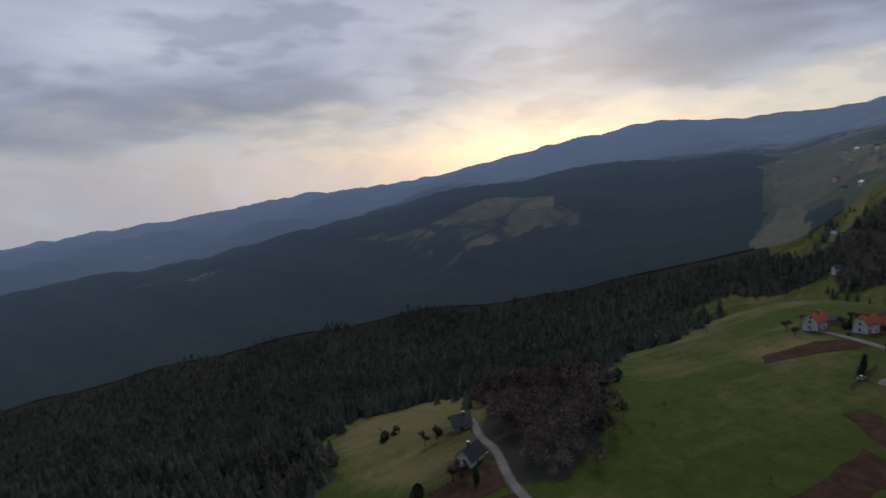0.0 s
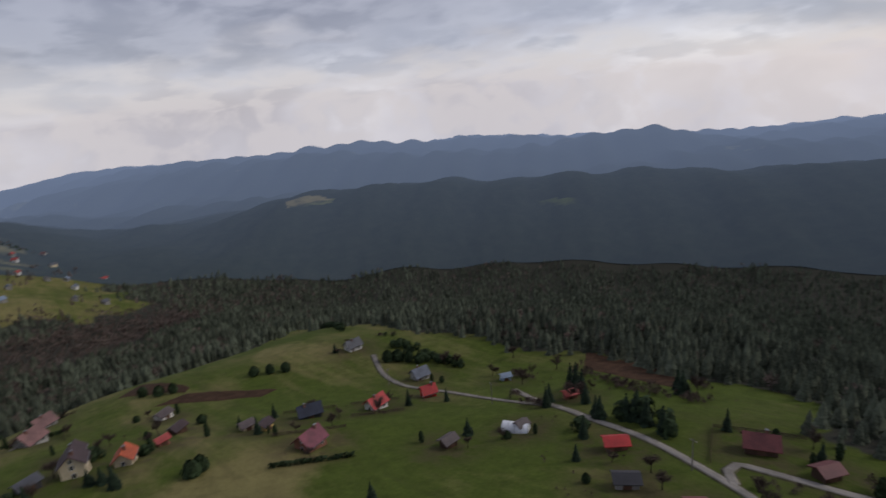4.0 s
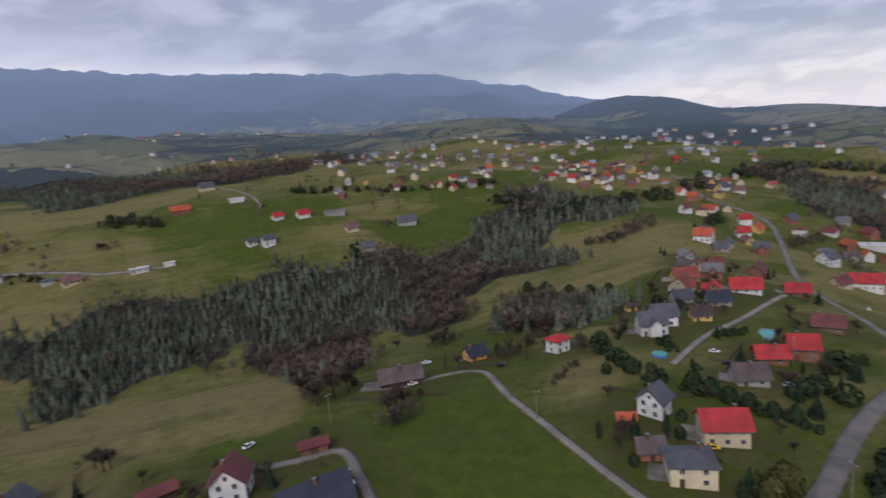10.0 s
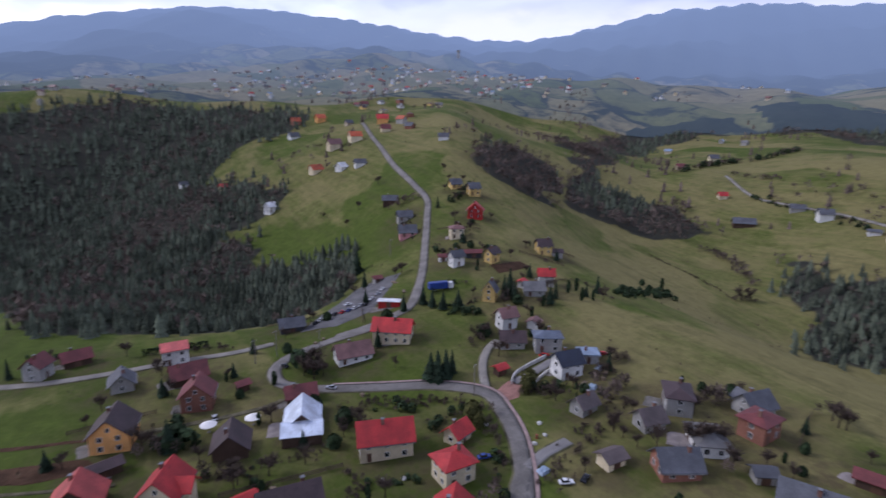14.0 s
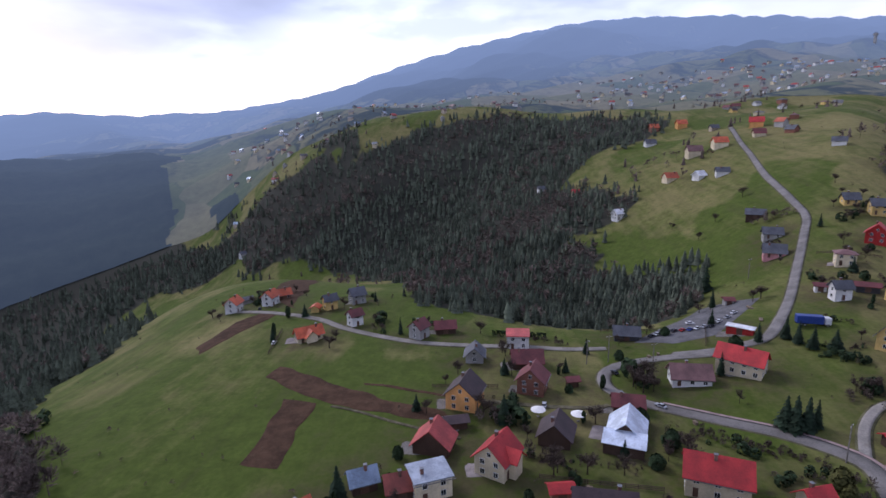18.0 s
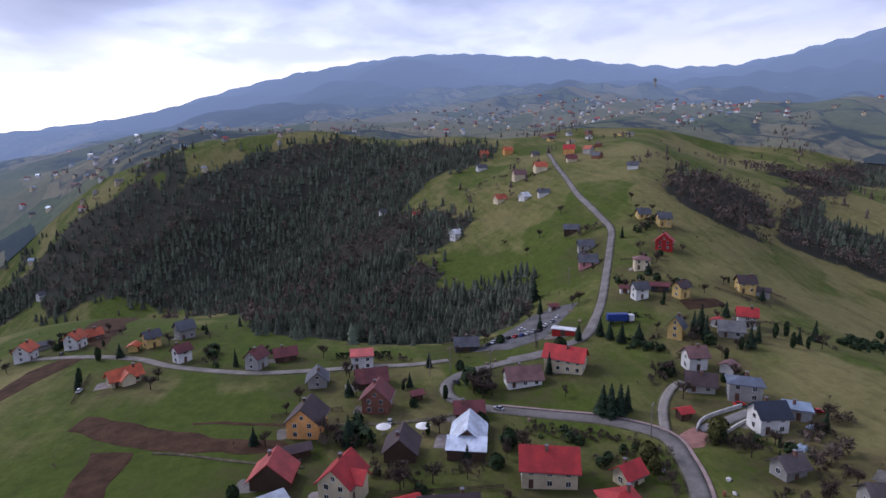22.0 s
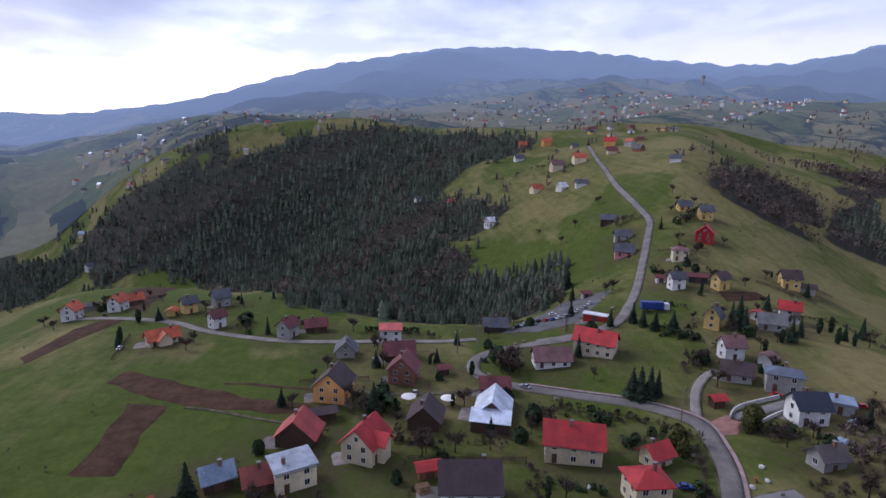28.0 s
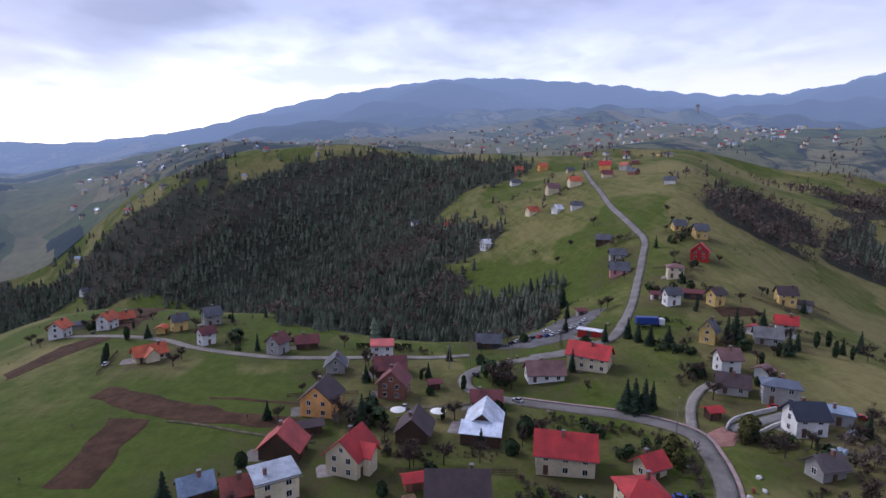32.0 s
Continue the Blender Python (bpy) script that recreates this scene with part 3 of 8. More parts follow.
def dryness(x, y):
    """How dry the grass is: by the side of the hill, and parcel by parcel."""
    b = np.degrees(np.arctan2(-x, y)) % 360
    value = np.interp(b, (0, 70, 105, 150, 180, 215, 240, 262, 275, 300, 330, 360), (0.35, 0.40, 0.54, 0.50, 0.62, 0.76, 0.54, 0.42, 0.28, 0.35, 0.35, 0.35))
    value = value * np.interp(np.hypot(x, y), (110, 230), (0.6, 1.0))
    value = value + (0.52 - value) * np.interp(np.hypot(x, y), (420, 800), (0, 1))
    for d, poly in MEADOWS:
        value = np.where(inside(poly, x, y), 0.12 * value + 0.88 * d, value)
    return value


spread = 1.5 + np.hypot(gx, gy) * 0.03
soft = sum(dryness(gx + dx * spread, gy + dy * spread) for dx, dy in ((0, 0), (1, 0), (-1, 0), (0, 1), (0, -1), (0.6, 0.6), (-0.6, 0.6), (0.6, -0.6), (-0.6, -0.6))) / 9
layer = ground.data.attributes.new("dry", "FLOAT", "POINT")
layer.data.foreach_set("value", soft)
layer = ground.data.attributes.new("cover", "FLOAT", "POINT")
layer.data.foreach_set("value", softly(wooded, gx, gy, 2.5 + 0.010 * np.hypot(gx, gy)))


def distance_material():
    """Far farmland, woods and mountains; growing blue distance haze painted in as emission."""
    m = bpy.data.materials.new("mountain_forest_painted_haze")
    m.use_nodes = True
    n = Nodes(m.node_tree)
    m.node_tree.nodes.clear()
    where = n.add("ShaderNodeNewGeometry").outputs["Position"]
    far = n.add("ShaderNodeVectorMath", {0: where}, operation="LENGTH").outputs["Value"]
    bent = n.add("ShaderNodeVectorMath", {0: where, 1: n.add("ShaderNodeVectorMath", {0: n.add("ShaderNodeTexNoise", {"Vector": where, "Scale": 0.008, "Detail": 3.0}).outputs["Color"], 1: (90.0, 90.0, 0.0)}, operation="MULTIPLY").outputs[0]}, operation="ADD").outputs[0]
    plots = n.add("ShaderNodeMapping", {"Vector": bent, "Rotation": (0, 0, 0.6), "Scale": (1.0, 1.9, 0.0)}).outputs[0]
    parcel = n.add("ShaderNodeTexVoronoi", {"Vector": plots, "Scale": 0.0062})
    border = n.add("ShaderNodeTexVoronoi", {"Vector": plots, "Scale": 0.0062}, feature="DISTANCE_TO_EDGE").outputs["Distance"]
    tone = n.add("ShaderNodeSeparateColor", {0: parcel.outputs["Color"]}).outputs[0]
    large, small, fine = n.noise(where, 0.0036, 5, 0.6), n.noise(where, 0.016, 5, 0.7), n.noise(where, 0.06, 4, 0.75)
    grass = n.ramp(n.math("ADD", n.math("MULTIPLY", tone, 0.7), n.math("MULTIPLY", small, 0.3)), (0.15, (0.082, 0.100, 0.036)), (0.40, (0.124, 0.128, 0.054)), (0.62, (0.166, 0.152, 0.072)), (0.85, (0.200, 0.172, 0.088)))
    grass = n.add("ShaderNodeHueSaturation", {"Value": n.math("ADD", 0.5, fine), "Color": grass}).outputs[0]
    trees = n.mix(n.math("ADD", n.math("MULTIPLY", fine, 0.6), n.math("MULTIPLY", small, 0.4)), (0.010, 0.020, 0.015), (0.056, 0.064, 0.046))
    cover = n.add("ShaderNodeAttribute", attribute_name="cover").outputs["Fac"]
    lines = n.math("MULTIPLY", n.math("SUBTRACT", 1.0, n.step(n.math("ADD", border, n.math("MULTIPLY", n.math("SUBTRACT", small, 0.5), 0.50)), 0.0, 0.06)), 0.085)
    grown = n.math("ADD", n.math("ADD", n.math("MULTIPLY", large, 0.55), n.math("MULTIPLY", small, 0.45)), n.math("ADD", cover, lines))
    land = n.mix(n.step(grown, 0.95, 1.05), grass, trees)
    # painted haze: share of blue glow mixed over the land, rising with distance
    painted_haze = n.math("SUBTRACT", 1.0, n.math("POWER", 2.718, n.math("MULTIPLY", n.math("POWER", n.math("DIVIDE", n.math("MAXIMUM", n.math("SUBTRACT", far, 400.0), 0.0), 2400.0), 1.25), -1.0)))
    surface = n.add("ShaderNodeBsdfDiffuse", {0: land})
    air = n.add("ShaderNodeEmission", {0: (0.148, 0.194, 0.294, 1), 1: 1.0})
    both = n.add("ShaderNodeMixShader", {0: painted_haze, 1: surface.outputs[0], 2: air.outputs[0]})
    n.t.links.new(both.outputs[0], n.add("ShaderNodeOutputMaterial").inputs[0])
    return m


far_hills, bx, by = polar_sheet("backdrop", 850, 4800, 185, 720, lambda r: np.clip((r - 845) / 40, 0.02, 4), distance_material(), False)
tagged(far_hills, "forested mountains and far fields with painted blue haze behind the village", "mountains", kind="structure")
far_r, far_b = np.hypot(bx, by), np.degrees(np.arctan2(-bx, by)) % 360
# woods are rare on the southern farmland, common on the northern hills and on the mountain
leaning = np.interp(far_b, (0, 80, 95, 128, 138, 160, 200, 235, 262, 285, 298, 310, 360), (0.62, 0.62, 0.42, 0.44, 0.58, 0.46, 0.44, 0.42, 0.42, 0.46, 0.46, 0.58, 0.62))
height = np.array([v.co.z for v in far_hills.data.vertices])
leaning = leaning + np.interp(height, (130, 260), (0.0, 0.20)) * (far_r > 1350) * np.interp(far_b, (225, 240, 262, 275), (1.0, 0.2, 0.2, 1.0)) + np.interp(height, (270, 380), (0, 0.14)) + 0.25 * (abs(far_b - 143) < 9) * (far_r > 1480)
leaning = leaning + 0.5 * sum(inside(poly, bx, by) for kind, poly in OUTLINES).clip(0, 1) - 0.6 * sum(inside(poly, bx, by) for poly in GLADES).clip(0, 1)
layer = far_hills.data.attributes.new("cover", "FLOAT", "POINT")
layer.data.foreach_set("value", leaning)
# the far woods stand as high as the near ones
canopy = 6.5 * np.clip((leaning - 0.62) / 0.3, 0, 1) * np.clip((far_r - 845) / 25, 0, 1) * np.clip((2400 - far_r) / 600, 0, 1) * (0.75 + 0.25 * np.sin(bx / 9 + 2 * np.sin(by / 13)))
places = np.column_stack([bx, by, height + canopy]).ravel()
far_hills.data.vertices.foreach_set("co", places)
far_hills.data.update()

# ---- roads, lanes and field parcels ----
def resample(points, step):
    p = [Vector(q) for q in points]
    line = []
    for i in range(len(p) - 1):
        a, b, c, d = p[max(i - 1, 0)], p[i], p[i + 1], p[min(i + 2, len(p) - 1)]
        n = max(int((c - b).length / step), 1)
        for k in range(n):
            s = k / n
            line.append(0.5 * (2 * b + (c - a) * s + (2 * a - 5 * b + 4 * c - d) * s * s + (3 * b - a - 3 * c + d) * s**3))
    line.append(p[-1])
    return line


SURFACE = {
    "road": material("asphalt", (0.205, 0.19, 0.172), 0.9, 0.14, 2.0, 0.3, dirt=(0.14, 0.13, 0.115)),
    "lane": material("worn_tarmac_lane", (0.25, 0.23, 0.20), 0.92, 0.14, 2.0, 0.3, dirt=(0.17, 0.15, 0.12)),
    "drive": material("grey_paving", (0.19, 0.18, 0.172), 0.9, 0.12, 1.5, 0.3),
}
VERGE = material("gravel_verge", (0.11, 0.105, 0.055), 0.95, 0.25, 1.0, 0.4)
LANES = []


def ribbon(name, line, half, lift, mat, sides=(-1, 1), cols=6):
    across = (0, 0.03, 0.3, 0.7, 0.97, 1)
    verts, faces = [], []
    for i, p in enumerate(line):
        d = (line[min(i + 1, len(line) - 1)] - line[max(i - 1, 0)]).normalized()
        nrm = Vector((-d.y, d.x))
        for c in range(cols):
            s = sides[0] + (sides[1] - sides[0]) * across[c]
            q = p + nrm * half * s
            verts.append((q.x, q.y, 0))
    arr = np.array(verts)
    arr[:, 2] = ground_z(arr[:, 0], arr[:, 1]) + lift
    arr[0::cols, 2] -= 0.3
    arr[cols - 1::cols, 2] -= 0.3
    for i in range(len(line) - 1):
        for c in range(cols - 1):
            a = i * cols + c
            faces.append((a, a + 1, a + cols + 1, a + cols))
    ob = mesh_object(name, arr.tolist(), faces, mat)
    ob.data.polygons.foreach_set("use_smooth", [True] * len(faces))
    return ob


SURFACE["track"] = material("track_earth", (0.12, 0.105, 0.065), 0.95, 0.25, 1.0, 0.5, dirt=(0.06, 0.075, 0.025))


def lane(kind, width, *points):
    line = resample(points, 2.5)
    LANES.append((line, width / 2))
    ob = ribbon({"road": "road", "lane": "lane", "drive": "driveway", "track": "track"}[kind], line, width / 2, 0.22, SURFACE[kind])
    tagged(ob, {"road": "winding grey asphalt village road with worn edges", "lane": "narrow pale tarmac lane between meadows", "drive": "grey paved driveway beside a house", "track": "worn earth field track between the plots"}[kind], "road", kind="structure")
    if kind == "track":
        return
    edge = ribbon("verge", line, width / 2 + 0.5, 0.14, VERGE)
    tagged(edge, "gravel and dry grass verge along the road", "verge", kind="structure")


lane("road", 3.9, (70.4, -52.9), (79, -59.2), (90, -65.6), (100.8, -69.5), (111.1, -70.8), (121.7, -61.6), (129.2, -49.3), (136.8, -36.6))
lane("road", 3.9, (136.8, -36.6), (142.5, -29.1), (149.2, -25), (157.1, -25.8), (162.6, -30.7), (165.3, -37.9), (166.8, -48), (166.4, -60.6), (168.4, -48.4), (168.3, -60.8), (170.3, -71.3), (173.9, -79.8), (187, -89.8))
lane("road", 3.5, (187, -89.8), (204, -100.6), (229.7, -115.2), (262.9, -134), (281.9, -143.7), (307.1, -148.9), (359.6, -159.3), (422.5, -175.5), (474.6, -187.5), (541.7, -206.1))
lane("lane", 3.2, (177.4, -30.1), (176.9, -16.4), (178.6, -1.2), (178.2, 13.9), (180, 32.7), (185.9, 48.8), (195.7, 66.8), (205.3, 80), (214.6, 102.1), (222.9, 127.1))
lane("road", 4.3, (-71.5, -62.9), (-89.3, -70.6), (-111.3, -82.2), (-135.3, -92.8), (-164.7, -102.5))
lane("road", 4.0, (-164.7, -102.5), (-184.2, -118.3), (-200, -140.5), (-217.6, -173.7), (-262.6, -228.3), (-316.6, -286.9), (-341.7, -320.6), (-336.7, -353.3), (-332.5, -381.3), (-362.2, -450.1))
lane("lane", 2.1, (-99.8, -128.2), (-126.4, -144.2), (-155.4, -155.2), (-195.2, -173.8))
lane("lane", 2.5, (-162.6, -69.4), (-161.2, -54), (-160.2, -39.9))
lane("lane", 2.2, (-191.2, 129.2), (-170.3, 119.3), (-150.2, 115.3), (-129, 118.7), (-111.8, 119.5), (-93.9, 120.4), (-79.5, 121.1))
lane("lane", 2.2, (-108.5, 133.4), (-89.5, 124.1), (-66.3, 115.8), (-46.7, 110.1), (-31, 103.2), (-19.5, 98), (-13.9, 94.6))
lane("lane", 2.2, (-22.6, 100.3), (-25.6, 105.2), (-25, 109.2), (-17.3, 110.2), (-5.4, 111.4), (4, 113.4))
lane("lane", 2.2, (59.7, 84.5), (62.1, 92.9), (63.9, 102.7), (69.4, 118.5), (71.7, 130), (78.7, 147.1))
lane("lane", 2.1, (-57, -63), (-53.5, -77), (-50.5, -91.5), (-48.3, -108), (-46, -128), (-46.5, -150), (-34.8, -152.8), (-22.2, -148.3))
lane("lane", 2.1, (-3.4, -90.1), (-1.7, -104.2), (0.9, -115.9), (11.7, -115.8), (19.2, -116.2))
lane("track", 0.9, (132.9, 51.9), (130.8, 44.6), (126.3, 34.3), (123, 25.9), (119.1, 15.1))
lane("lane", 2.4, (111.8, -71.9), (123.4, -78.4), (130.8, -85.6), (132.9, -90.4))
lane("drive", 3.0, (110.5, -80.1), (111.6, -87.9), (113.4, -96.4))
lane("drive", 3.0, (79.9, -61.1), (81.6, -66.9), (81.9, -74.1))
lane("track", 1.8, (139.1, 16.9), (137.9, 5), (136.7, -6.9), (136.6, -18.9), (138.2, -23.8))
lane("lane", 3.0, (-89.2, -66.5), (-90.3, -59.4), (-89, -51.3))
lane("road", 3.9, (79, -59.2), (70.4, -52.9), (45, -53), (10, -58), (-30, -58), (-71.5, -62.9), (-89.3, -70.6))
lane("lane", 2.1, (-1.7, -104.2), (-3.4, -90.1), (-6, -76), (-5, -61))
lane("lane", 2.6, (304, -462), (257, -426), (218, -417), (182, -408), (143, -395), (122, -388), (84, -390))
lane("lane", 2.4, (65, -563), (35, -514), (24, -471))


PAVING = material("pinkish_pavement", (0.30, 0.22, 0.20), 0.9, 0.12, 0.7, 0.3)
KERB = material("dark_kerb_stone", (0.085, 0.08, 0.075), 0.9, 0.15, 0.5)
main_line, main_half = LANES[0]
tagged(ribbon("pavement", main_line, main_half, 0.30, PAVING, (-1.55, -1.07)), "narrow pinkish paved footway beside the road", "pavement", kind="structure")
tagged(ribbon("kerb", main_line, main_half, 0.36, KERB, (-1.07, -1.0)), "dark stone kerb along the road", "kerb", kind="structure")

CROPS = {
    "plough": (material("ploughed_soil", (0.068, 0.038, 0.022), 0.95, 0.18, 1.2, 0.8, dirt=(0.090, 0.058, 0.034)), "freshly ploughed brown soil strip in the meadow"),
}


def field(kind, *corners):
    """A parcel laid on the slope: a grid clipped to its outline, with ragged edges."""
    poly = np.array(corners, float)
    lo, hi = poly.min(0), poly.max(0)
    span = max(hi - lo)
    step = max(1.5, span / 60)
    nx, ny = int((hi[0] - lo[0]) / step) + 2, int((hi[1] - lo[1]) / step) + 2
    bm = bmesh.new()
    ring = []
    for i in range(len(poly)):
        a, b = poly[i], poly[(i + 1) % len(poly)]
        m = max(int(np.hypot(*(b - a)) / (step * 1.5)), 1)
        for k in range(m):
            q = a + (b - a) * k / m
            j = noise.noise(Vector((q[0] / 9, q[1] / 9, 3))) * step * 0.9
            ring.append(bm.verts.new((q[0] + j, q[1] - j, 0)))
    face = bm.faces.new(ring)
    for axis, n, base in ((0, nx, lo[0]), (1, ny, lo[1])):
        for k in range(1, n):
            co, no = Vector((0, 0, 0)), Vector((0, 0, 0))
            co[axis], no[axis] = base + k * step, 1
            bmesh.ops.bisect_plane(bm, geom=bm.verts[:] + bm.edges[:] + bm.faces[:], plane_co=co, plane_no=no)
    xy = np.array([v.co[:2] for v in bm.verts])
    z = ground_z(xy[:, 0], xy[:, 1]) + 0.15
    for v, h in zip(bm.verts, z):
        v.co.z = h - (0.11 if v.is_boundary else 0)
    if bm.faces and sum(f.normal.z for f in bm.faces) < 0:
        bmesh.ops.reverse_faces(bm, faces=bm.faces[:])
    me = bpy.data.meshes.new("field")
    bm.to_mesh(me)
    bm.free()
    me.materials.append(CROPS[kind][0])
    tagged(new("field", me), CROPS[kind][1], "field", kind="structure")


field("plough", (150, 79), (158.8, 77.1), (144.5, 51.1), (138.7, 39.8), (132, 20.3), (128.5, 18), (127, 23.9), (133.8, 52.1))
field("plough", (137.2, 66.5), (134.2, 57), (104, 55.5), (105, 64.8))
field("plough", (148.5, 45.8), (141.4, 19.8), (139.8, 19.6), (146.8, 45.2))
field("plough", (180.5, 119), (206.7, 116.7), (218.7, 107.6), (214.8, 99.8), (184.7, 110.8), (172.2, 114))
field("plough", (262.3, 124.2), (518.2, 170.4), (517.2, 159.9), (218.4, 96.5))
field("plough", (187.5, -124.4), (186.6, -139.8), (179.6, -141.6), (178.3, -122.9))
field("plough", (-251.5, 33.9), (-274.5, 48.2), (-227.7, 57.7), (-221.5, 52.9))
field("plough", (-100.4, -30.7), (-95.1, 0.6), (-81.2, 4.2), (-86.1, -28.5))
field("plough", (-217.1, 40.2), (-219.9, 54.3), (-191.9, 80.7), (-188.3, 71.5))
field("plough", (46.9, 102), (63.5, 98.8), (60.6, 90.7), (44.4, 91.4))
field("plough", (47.5, 116), (67.6, 114.4), (62.9, 101.8), (48.1, 104.1))
field("plough", (15.8, 100.6), (31.1, 102.2), (31.3, 99.7), (16.4, 98.2))
field("plough", (-112.5, 188.7), (-68.6, 177.7), (-57.5, 154.7), (-100.6, 168.3))



# ---- houses ----
def part(name, bm, mat, parent, label=""):
    me = bpy.data.meshes.new(name)
    bm.to_mesh(me)
    bm.free()
    me.materials.append(mat)
    ob = new(name, me)
    ob.parent = parent
    if label:
        tagged(ob, label)
    return ob


def solid(pts, loops):
    bm = bmesh.new()
    v = [bm.verts.new(p) for p in pts]
    for l in loops:
        bm.faces.new([v[i] for i in l])
    bmesh.ops.recalc_face_normals(bm, faces=bm.faces[:])
    return bm


def box(x0, x1, y0, y1, z0, z1, bevel=0.0):
    bm = solid([(x, y, z) for x in (x0, x1) for y in (y0, y1) for z in (z0, z1)], [(0, 1, 3, 2), (4, 6, 7, 5), (0, 4, 5, 1), (2, 3, 7, 6), (0, 2, 6, 4), (1, 5, 7, 3)])
    if bevel:
        bmesh.ops.bevel(bm, geom=bm.edges[:], offset=bevel, segments=1, affect="EDGES")
    return bm


def gable_walls(L, W, h, rise, z0):
    a, b = L / 2, W / 2
    pts = [(s * a, y, z) for s in (-1, 1) for y, z in ((-b, z0), (b, z0), (b, h), (0, h + rise), (-b, h))]
    return solid(pts, [(0, 1, 2, 3, 4), (5, 6, 7, 8, 9), (0, 1, 6, 5), (1, 2, 7, 6), (2, 3, 8, 7), (3, 4, 9, 8), (4, 0, 5, 9)])


def gable_roof(L, W, h, rise, over=0.7, thick=0.2):
    """Two slabs that meet at the ridge."""
    a, b = L / 2 + over, W / 2 + over
    drop = rise * over / (W / 2)
    t = thick
    pts = []
    for s in (-1, 1):
        pts += [(s * a, -b, h - drop), (s * a, 0, h + rise), (s * a, b, h - drop), (s * a, b, h - drop + t), (s * a, 0, h + rise + t * 1.3), (s * a, -b, h - drop + t)]
    return solid(pts, [(0, 1, 4, 5), (1, 2, 3, 4), (6, 7, 10, 11), (7, 8, 9, 10), (0, 1, 7, 6), (1, 2, 8, 7), (3, 4, 10, 9), (4, 5, 11, 10), (0, 5, 11, 6), (2, 3, 9, 8)])


def hip_roof(L, W, h, rise, over=0.6, thick=0.22):
    a, b = L / 2 + over, W / 2 + over
    c = max((L - W) / 2, 0.4)
    base = [(-a, -b), (a, -b), (a, b), (-a, b)]
    pts = [(x, y, h - 0.1) for x, y in base] + [(x, y, h - 0.1 + thick) for x, y in base] + [(-c, 0, h + rise), (c, 0, h + rise)]
    return solid(pts, [(0, 1, 2, 3), (0, 1, 5, 4), (1, 2, 6, 5), (2, 3, 7, 6), (3, 0, 4, 7), (4, 5, 9, 8), (5, 6, 9), (6, 7, 8, 9), (7, 4, 8)])


FRAME = material("white_window_frame", (0.72, 0.72, 0.70), 0.6, 0.05)
DARKFRAME = material("dark_window_frame", (0.08, 0.06, 0.05), 0.6, 0.05)
CHIMNEY = material("chimney_brick", (0.20, 0.11, 0.085), 0.9, 0.2, 0.6, 0.4)
DOOR = material("brown_door", (0.10, 0.05, 0.03), 0.6, 0.1)
WOODWORK = material("balcony_timber", (0.11, 0.06, 0.035), 0.8, 0.15)
GUTTER = material("gutter_zinc", (0.22, 0.22, 0.23), 0.4, 0.08, metal=0.6)


def window_mesh(wide, high):
    key = "window_frame_%g_%g" % (wide, high)
    if key not in bpy.data.meshes:
        bm = bmesh.new()
        x, z, t, d = wide / 2, high / 2, 0.065, 0.07
        for x0, x1, z0, z1 in ((-x, x, -z, -z + t), (-x, x, z - t, z), (-x, -x + t, -z + t, z - t), (x - t, x, -z + t, z - t), (-t / 2, t / 2, -z + t, z - t)):
            piece = box(x0, x1, -d, 0.02, z0, z1)
            tmp = bpy.data.meshes.new("tmp")
            piece.to_mesh(tmp)
            piece.free()
            bm.from_mesh(tmp)
            bpy.data.meshes.remove(tmp)
        me = bpy.data.meshes.new(key)
        bm.to_mesh(me)
        bm.free()
        me.materials.append(FRAME)
        pane = box(-x + t * 0.9, x - t * 0.9, -0.045, 0.02, -z + t * 0.9, z - t * 0.9)
        pm = bpy.data.meshes.new(key + "_pane")
        pane.to_mesh(pm)
        pane.free()
        pm.materials.append(glass_material())
    return bpy.data.meshes[key], bpy.data.meshes[key + "_pane"]


def window(thing, x, y, z, turn, wide=1.1, high=1.3):
    f, p = window_mesh(wide, high)
    ob = new("window", f)
    ob.parent = thing
    ob.matrix_basis = pose(x, y, z, 0, 0, turn)
    pane = new("pane", p)
    pane.parent = ob


HOUSES = []


